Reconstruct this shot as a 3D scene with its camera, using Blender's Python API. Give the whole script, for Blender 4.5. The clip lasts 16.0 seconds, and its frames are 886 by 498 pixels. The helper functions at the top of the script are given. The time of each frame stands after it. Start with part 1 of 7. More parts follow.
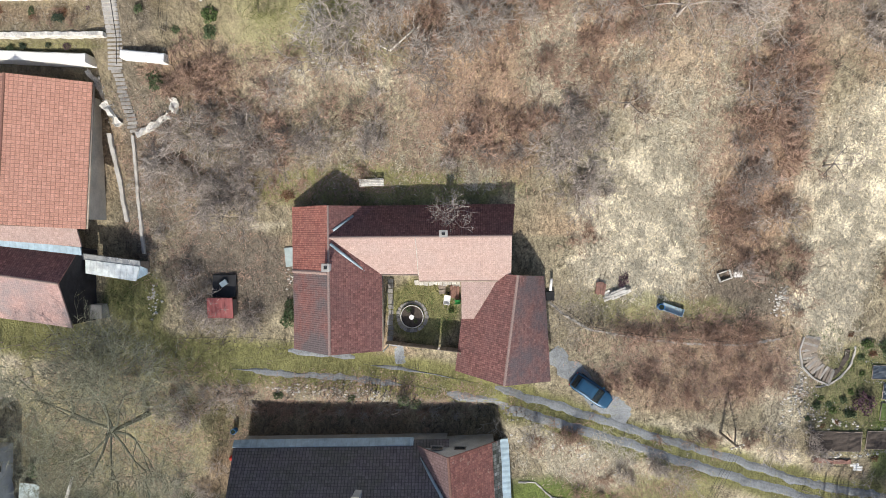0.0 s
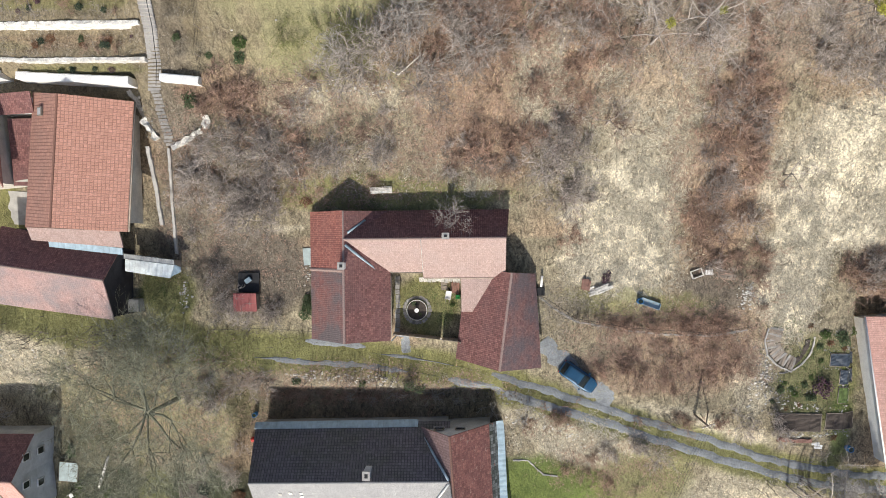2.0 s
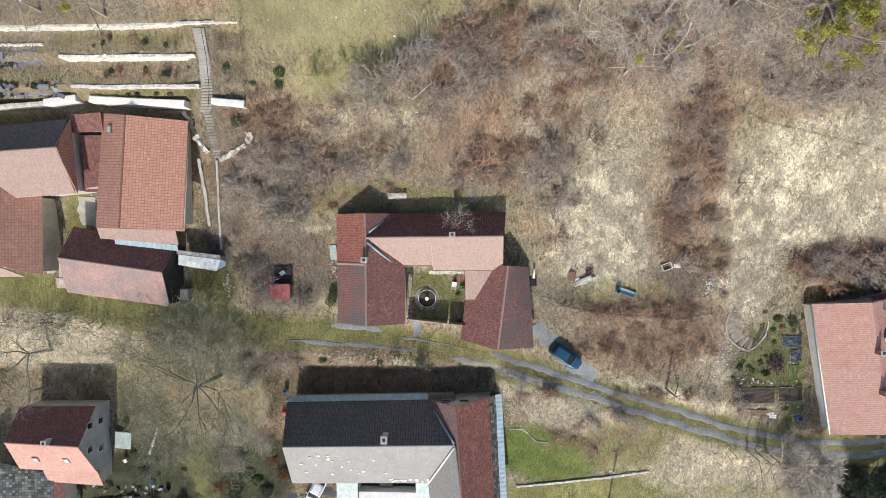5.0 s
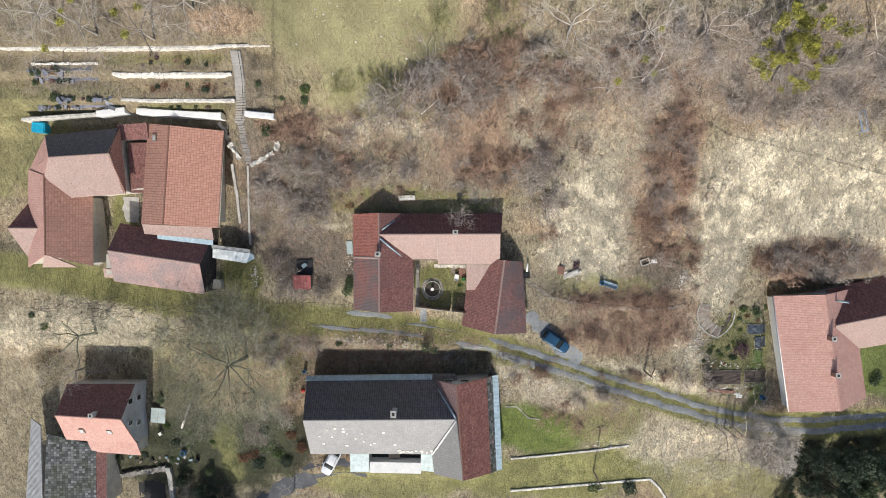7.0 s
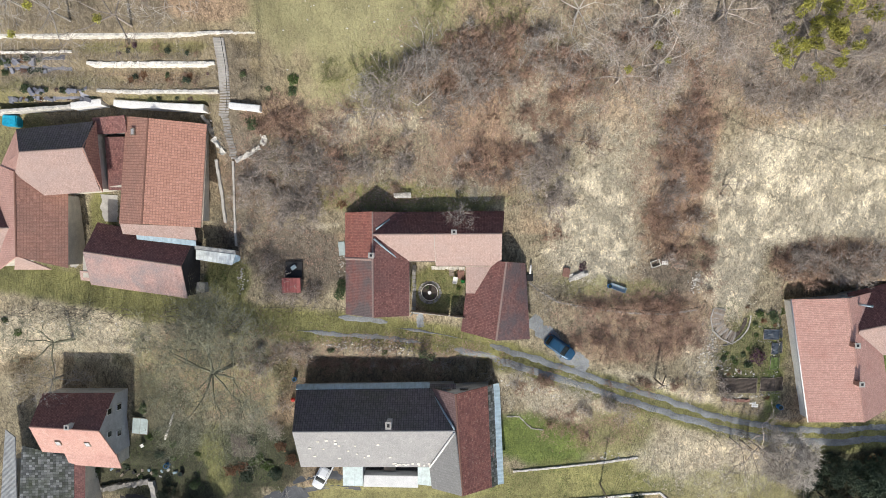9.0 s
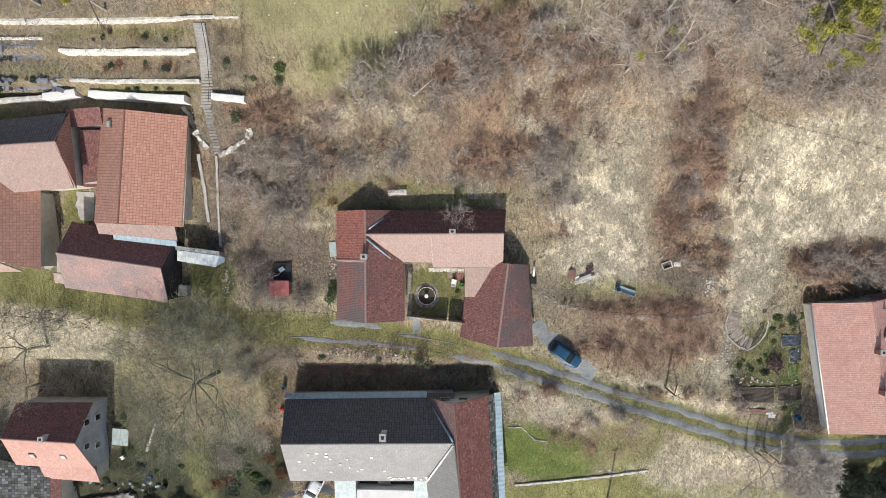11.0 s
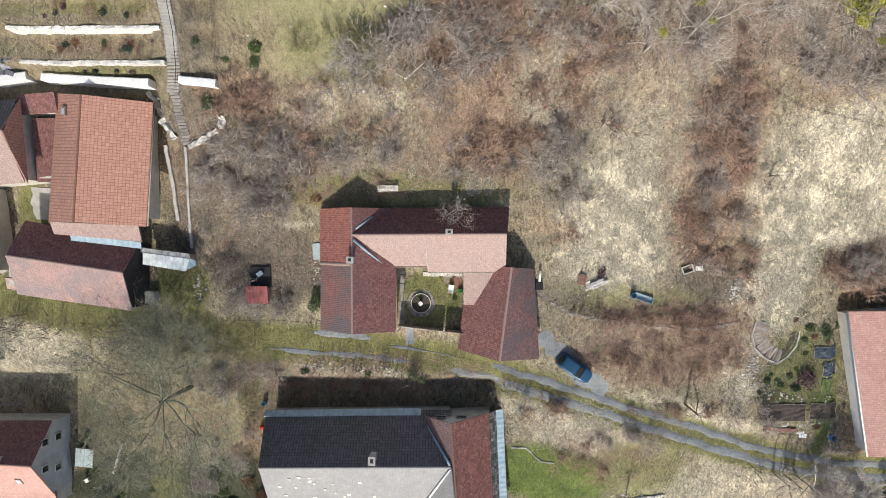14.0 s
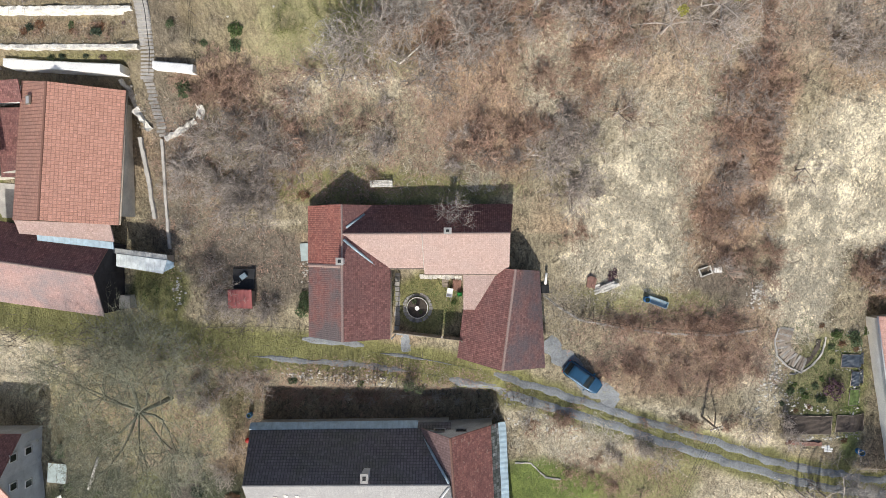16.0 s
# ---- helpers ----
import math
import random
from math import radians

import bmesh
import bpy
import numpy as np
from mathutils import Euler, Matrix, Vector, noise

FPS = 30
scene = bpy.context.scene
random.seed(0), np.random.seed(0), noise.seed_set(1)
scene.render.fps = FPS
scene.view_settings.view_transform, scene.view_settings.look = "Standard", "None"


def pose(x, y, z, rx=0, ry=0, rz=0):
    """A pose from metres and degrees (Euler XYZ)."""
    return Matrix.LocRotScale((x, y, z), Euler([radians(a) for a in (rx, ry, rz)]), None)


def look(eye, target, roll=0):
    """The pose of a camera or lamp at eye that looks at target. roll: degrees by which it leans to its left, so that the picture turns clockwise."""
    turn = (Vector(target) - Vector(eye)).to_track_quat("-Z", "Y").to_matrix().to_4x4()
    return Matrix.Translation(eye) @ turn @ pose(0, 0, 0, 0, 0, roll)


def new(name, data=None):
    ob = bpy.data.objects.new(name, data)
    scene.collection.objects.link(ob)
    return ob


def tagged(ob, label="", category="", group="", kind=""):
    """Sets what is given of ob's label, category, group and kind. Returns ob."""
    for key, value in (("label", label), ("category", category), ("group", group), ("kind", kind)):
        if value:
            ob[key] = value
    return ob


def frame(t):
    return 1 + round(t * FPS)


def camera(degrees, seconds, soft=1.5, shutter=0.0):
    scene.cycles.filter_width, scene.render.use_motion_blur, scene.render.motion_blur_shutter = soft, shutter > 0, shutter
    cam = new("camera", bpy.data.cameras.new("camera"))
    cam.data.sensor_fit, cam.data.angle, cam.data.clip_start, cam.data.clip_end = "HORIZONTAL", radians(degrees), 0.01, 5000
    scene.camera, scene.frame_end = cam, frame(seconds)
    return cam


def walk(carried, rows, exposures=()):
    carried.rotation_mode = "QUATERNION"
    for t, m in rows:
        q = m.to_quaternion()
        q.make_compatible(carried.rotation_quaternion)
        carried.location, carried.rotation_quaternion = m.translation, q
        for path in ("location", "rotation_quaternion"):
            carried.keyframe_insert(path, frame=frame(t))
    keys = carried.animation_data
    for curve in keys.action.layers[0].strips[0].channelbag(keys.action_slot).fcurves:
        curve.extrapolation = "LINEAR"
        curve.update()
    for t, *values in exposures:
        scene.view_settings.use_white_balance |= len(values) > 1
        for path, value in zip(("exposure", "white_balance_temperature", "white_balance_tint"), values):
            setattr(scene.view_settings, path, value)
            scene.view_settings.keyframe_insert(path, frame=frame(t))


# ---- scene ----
import collections

# A drone rises over a hamlet on a hillside and sinks again, looking down.
cam = camera(62.6, 16.0, soft=0.9)
PATH = [
    (0, 0.23, 0.26, 73.00, -1.12, 2.92, -0.03),
    (0.5, 0.31, 0.34, 75.00, -1.10, 2.89, -0.03),
    (1, 0.35, 0.38, 77.16, -1.06, 2.87, -0.04),
    (1.5, 0.36, 0.39, 79.17, -1.06, 2.85, -0.05),
    (2, 0.34, 0.38, 81.26, -1.06, 2.84, -0.04),
    (2.5, 0.35, 0.35, 83.24, -1.06, 2.85, -0.06),
    (3, 0.32, 0.33, 85.35, -1.06, 2.87, -0.06),
    (3.5, 0.28, 0.31, 87.34, -1.05, 2.87, -0.06),
    (4, 0.24, 0.27, 89.47, -1.05, 2.85, -0.06),
    (6.5, 0.18, 0.20, 99.55, -1.04, 2.86, -0.07),
    (6.7, 0.18, 0.20, 100.45, -1.04, 2.86, -0.07),
    (7, -0.04, -0.17, 106.53, -1.00, 2.71, 0.30),
    (7.5, -0.10, -0.17, 105.06, -1.01, 2.71, 0.28),
    (8, -0.14, -0.18, 103.48, -1.00, 2.67, 0.29),
    (8.5, -0.15, -0.17, 101.96, -0.99, 2.64, 0.26),
    (9, -0.15, -0.20, 100.40, -0.98, 2.65, 0.26),
    (11.5, -0.17, -0.22, 92.84, -0.97, 2.63, 0.26),
    (12, -0.18, -0.20, 91.26, -0.95, 2.62, 0.27),
    (12.5, -0.20, -0.21, 89.82, -0.94, 2.60, 0.25),
    (13, -0.21, -0.21, 88.22, -0.95, 2.60, 0.25),
    (13.5, -0.21, -0.21, 86.76, -0.94, 2.60, 0.26),
    (14, -0.21, -0.19, 85.15, -0.93, 2.58, 0.27),
    (14.5, -0.21, -0.23, 83.64, -0.93, 2.57, 0.25),
    (15, -0.28, -0.25, 82.06, -0.94, 2.57, 0.23),
    (15.5, -0.30, -0.27, 80.56, -0.94, 2.56, 0.25),
    (16, -0.33, -0.24, 78.99, -0.94, 2.55, 0.23),
]
walk(cam, [(t, pose(x, y, z, rx, ry, rz)) for t, x, y, z, rx, ry, rz in PATH], [(0.0, 0.09), (4.0, -0.03), (7.0, -0.09), (12.0, -0.08), (16.0, 0.01)])

# ---- world and sun ----
SUN_EL, SUN_AZ = 36.5, 185.0          # degrees; azimuth clockwise from +y
world = bpy.data.worlds.new("sky")
scene.world = world
world.use_nodes = True
wn = world.node_tree
sky = wn.nodes.new("ShaderNodeTexSky")
sky.sky_type = "NISHITA"
sky.sun_disc = False
sky.sun_elevation, sky.sun_rotation = radians(SUN_EL), radians(SUN_AZ)
sky.dust_density = 2.0
wn.nodes["Background"].inputs["Strength"].default_value = 0.14
wn.links.new(sky.outputs[0], wn.nodes["Background"].inputs["Color"])
sun = new("sun", bpy.data.lights.new("sun", "SUN"))
sun.data.energy, sun.data.angle, sun.data.color = 4.0, radians(0.6), (1.0, 0.96, 0.88)
_a, _e = radians(SUN_AZ), radians(SUN_EL)
_to = Vector((math.sin(_a) * math.cos(_e), math.cos(_a) * math.cos(_e), math.sin(_e)))
sun.matrix_world = look(_to * 200, (0, 0, 0))


# ---- materials ----
def nodes_of(name, rough=0.85, metal=0.0):
    m = bpy.data.materials.new(name)
    m.use_nodes = True
    nt = m.node_tree
    b = nt.nodes["Principled BSDF"]
    b.inputs["Roughness"].default_value, b.inputs["Metallic"].default_value = rough, metal
    return m, nt, b


def node(nt, kind, **values):
    n = nt.nodes.new(kind)
    for k, v in values.items():
        n.inputs[k].default_value = v
    return n


def tex_noise(nt, vec, scale, detail=5.0, rough=0.6):
    n = node(nt, "ShaderNodeTexNoise", Scale=scale, Detail=detail, Roughness=rough)
    if vec is not None:
        nt.links.new(vec, n.inputs["Vector"])
    return n.outputs["Fac"]


def ramp(nt, fac, stops):
    r = nt.nodes.new("ShaderNodeValToRGB")
    e = r.color_ramp.elements
    while len(e) < len(stops):
        e.new(0.5)
    for el, (p, c) in zip(e, stops):
        el.position, el.color = p, (*c, 1)
    nt.links.new(fac, r.inputs[0])
    return r.outputs[0]


def mixed(nt, fac, a, b, how="MIX"):
    n = nt.nodes.new("ShaderNodeMix")
    n.data_type, n.blend_type = "RGBA", how
    for sock, v in ((n.inputs[0], fac), (n.inputs[6], a), (n.inputs[7], b)):
        if isinstance(v, (int, float)):
            sock.default_value = v
        elif isinstance(v, tuple):
            sock.default_value = (*v, 1)
        else:
            nt.links.new(v, sock)
    return n.outputs[2]


def maths(nt, op, a, b=0.0):
    n = nt.nodes.new("ShaderNodeMath")
    n.operation = op
    for sock, v in ((n.inputs[0], a), (n.inputs[1], b)):
        if isinstance(v, (int, float)):
            sock.default_value = v
        else:
            nt.links.new(v, sock)
    return n.outputs[0]


def bump(nt, b, height, strength=0.4, dist=0.05):
    n = node(nt, "ShaderNodeBump", Strength=strength, Distance=dist)
    nt.links.new(height, n.inputs["Height"])
    nt.links.new(n.outputs[0], b.inputs["Normal"])


def coords(nt, which="Object"):
    return nt.nodes.new("ShaderNodeTexCoord").outputs[which]


def plain(name, color, rough=0.8, vary=0.25, scale=3.0, metal=0.0, fine=25.0, random_hue=0.0, island=0.0):
    """A surface with stains and grain at two scales, and a difference from piece to piece."""
    m, nt, b = nodes_of(name, rough, metal)
    co = coords(nt)
    dark = tuple(c * (1 - vary) for c in color)
    light = tuple(min(1, c * (1 + vary)) for c in color)
    big = ramp(nt, tex_noise(nt, co, scale), [(0.3, dark), (0.7, light)])
    small = ramp(nt, tex_noise(nt, co, fine, 3), [(0.3, (0.75,) * 3), (0.7, (1.15,) * 3)])
    col = mixed(nt, 1.0, big, small, "MULTIPLY")
    if random_hue:
        info = nt.nodes.new("ShaderNodeObjectInfo")
        tint = ramp(nt, info.outputs["Random"], [(0.0, (1 - random_hue,) * 3), (1.0, (1 + random_hue,) * 3)])
        col = mixed(nt, 1.0, col, tint, "MULTIPLY")
    if island:
        geo = nt.nodes.new("ShaderNodeNewGeometry")
        tone = ramp(nt, geo.outputs["Random Per Island"], [(0.0, (1 - island,) * 3), (0.7, (1, 1, 1)), (1.0, (1 + 0.6 * island,) * 3)])
        col = mixed(nt, 1.0, col, tone, "MULTIPLY")
    nt.links.new(col, b.inputs["Base Color"])
    bump(nt, b, tex_noise(nt, co, fine, 4), 0.35, 0.03)
    return m


def tiles(name, color, second, wear, tw=0.2, th=0.24, rough=0.8, stain=0.35, lichen=None, joint=0.6, vary=0.12, lichen_at=0.6, stain_at=(0.42, 0.68), stain_scale=0.35):
    """Roof tiles over UV in metres: columns and courses, each tile its own tone, stains and bleached patches."""
    m, nt, b = nodes_of(name, rough)
    uv = nt.nodes.new("ShaderNodeSeparateXYZ")
    nt.links.new(coords(nt, "UV"), uv.inputs[0])
    u, v = maths(nt, "DIVIDE", uv.outputs[0], tw), maths(nt, "DIVIDE", uv.outputs[1], th)
    cell = nt.nodes.new("ShaderNodeCombineXYZ")
    nt.links.new(maths(nt, "FLOOR", u), cell.inputs[0])
    nt.links.new(maths(nt, "FLOOR", v), cell.inputs[1])
    white = nt.nodes.new("ShaderNodeTexWhiteNoise")
    nt.links.new(cell.outputs[0], white.inputs["Vector"])
    col = ramp(nt, white.outputs["Value"], [(0.0, tuple(c * (1 - 1.6 * vary) for c in color)), (0.5, color), (0.85, second), (1.0, tuple(min(1, c * (1 + vary)) for c in second))])
    co = coords(nt)
    big = tex_noise(nt, co, stain_scale, 6, 0.65)
    col = mixed(nt, maths(nt, "MULTIPLY", ramp(nt, big, [(stain_at[0], (0, 0, 0)), (stain_at[1], (1, 1, 1))]), stain), col, wear)
    if lichen:
        spots = ramp(nt, tex_noise(nt, co, 2.2, 4, 0.7), [(lichen_at, (0, 0, 0)), (lichen_at + 0.05, (1, 1, 1))])
        col = mixed(nt, maths(nt, "MULTIPLY", spots, 0.75), col, lichen)
    col = mixed(nt, 1.0, col, ramp(nt, tex_noise(nt, co, 9.0, 4), [(0.3, (0.7,) * 3), (0.7, (1.2,) * 3)]), "MULTIPLY")
    fu, fv = maths(nt, "FRACT", u), maths(nt, "FRACT", v)
    edge = maths(nt, "MINIMUM", maths(nt, "MULTIPLY", fu, 6.0), maths(nt, "MULTIPLY", maths(nt, "SUBTRACT", 1.0, fu), 6.0))
    edge = maths(nt, "MINIMUM", maths(nt, "MINIMUM", edge, 1.0), maths(nt, "MULTIPLY", fv, 5.0))
    gap = ramp(nt, maths(nt, "MAXIMUM", edge, 0.0), [(0.0, (joint,) * 3), (0.8, (1, 1, 1))])
    col = mixed(nt, 1.0, col, gap, "MULTIPLY")
    nt.links.new(col, b.inputs["Base Color"])
    wave = maths(nt, "SINE", maths(nt, "MULTIPLY", u, 6.2832))
    bump(nt, b, maths(nt, "ADD", maths(nt, "MULTIPLY", wave, 0.5), edge), 0.3, 0.03)
    return m


def sheeted(name, color, rough=0.45, metal=0.3, step=0.3):
    """Ribbed or seamed sheet over UV in metres."""
    m, nt, b = nodes_of(name, rough, metal)
    uv = nt.nodes.new("ShaderNodeSeparateXYZ")
    nt.links.new(coords(nt, "UV"), uv.inputs[0])
    f = maths(nt, "FRACT", maths(nt, "DIVIDE", uv.outputs[0], step))
    co = coords(nt)
    col = ramp(nt, tex_noise(nt, co, 1.3, 6, 0.7), [(0.3, tuple(c * 0.7 for c in color)), (0.7, tuple(min(1, c * 1.2) for c in color))])
    seam = ramp(nt, f, [(0.0, (0.8,) * 3), (0.12, (1, 1, 1))])
    nt.links.new(mixed(nt, 1.0, col, seam, "MULTIPLY"), b.inputs["Base Color"])
    bump(nt, b, maths(nt, "SINE", maths(nt, "MULTIPLY", f, 6.2832)), 0.5, 0.03)
    return m


def gravel(name, color, grass):
    """Packed gravel with loose grit and tufts that have grown through it."""
    m, nt, b = nodes_of(name, 0.95)
    co = coords(nt)
    col = ramp(nt, tex_noise(nt, co, 0.8, 6, 0.7), [(0.3, tuple(c * 0.65 for c in color)), (0.7, tuple(c * 1.25 for c in color))])
    tufts = ramp(nt, tex_noise(nt, co, 1.6, 7, 0.75), [(0.55, (0, 0, 0)), (0.67, (1, 1, 1))])
    col = mixed(nt, maths(nt, "MULTIPLY", tufts, 0.75), col, grass)
    grit = ramp(nt, tex_noise(nt, co, 6.0, 5, 0.8), [(0.3, (0.6,) * 3), (0.7, (1.35,) * 3)])
    nt.links.new(mixed(nt, 1.0, col, grit, "MULTIPLY"), b.inputs["Base Color"])
    bump(nt, b, tex_noise(nt, co, 5.0, 6, 0.75), 0.7, 0.12)
    return m


def ground_material():
    """Colour by the plan's zones (an attribute; painted tree shade too), broken up by matted tufts, litter and grain.
    """
    m, nt, b = nodes_of("ground_cover", 0.95)
    att = nt.nodes.new("ShaderNodeAttribute")
    att.attribute_name = "zone"
    co = coords(nt)
    squeeze = nt.nodes.new("ShaderNodeMapping")
    squeeze.inputs["Scale"].default_value = (1.0, 0.55, 0.3)
    squeeze.inputs["Rotation"].default_value = (0, 0, 0.25)
    nt.links.new(co, squeeze.inputs["Vector"])
    mat = node(nt, "ShaderNodeTexNoise", Scale=1.5, Detail=7.0, Roughness=0.68, Distortion=1.6)
    nt.links.new(squeeze.outputs[0], mat.inputs["Vector"])
    wide = ramp(nt, tex_noise(nt, co, 0.32, 6, 0.7), [(0.3, (0.78, 0.76, 0.73)), (0.5, (1, 1, 1)), (0.72, (1.2, 1.19, 1.17))])
    tuft = ramp(nt, mat.outputs["Fac"], [(0.32, (0.30, 0.28, 0.26)), (0.47, (0.93, 0.92, 0.91)), (0.66, (1.55, 1.54, 1.50))])
    grit = ramp(nt, tex_noise(nt, co, 5.5, 4, 0.75), [(0.32, (0.42, 0.41, 0.40)), (0.5, (1, 1, 1)), (0.68, (1.55, 1.55, 1.52))])
    col = att.outputs["Color"]
    for grain in (wide, tuft, grit):
        col = mixed(nt, 1.0, col, mixed(nt, att.outputs["Alpha"], (1, 1, 1), grain), "MULTIPLY")
    leaf = ramp(nt, tex_noise(nt, co, 8.0, 2, 0.5), [(0.69, (0, 0, 0)), (0.72, (1, 1, 1))])
    col = mixed(nt, maths(nt, "MULTIPLY", maths(nt, "MULTIPLY", leaf, 0.45), att.outputs["Alpha"]), col, (0.50, 0.45, 0.36))
    nt.links.new(col, b.inputs["Base Color"])
    h = maths(nt, "ADD", mat.outputs["Fac"], maths(nt, "MULTIPLY", tex_noise(nt, co, 7.0, 5, 0.7), 0.4))
    bump(nt, b, h, 1.0, 0.4)
    return m


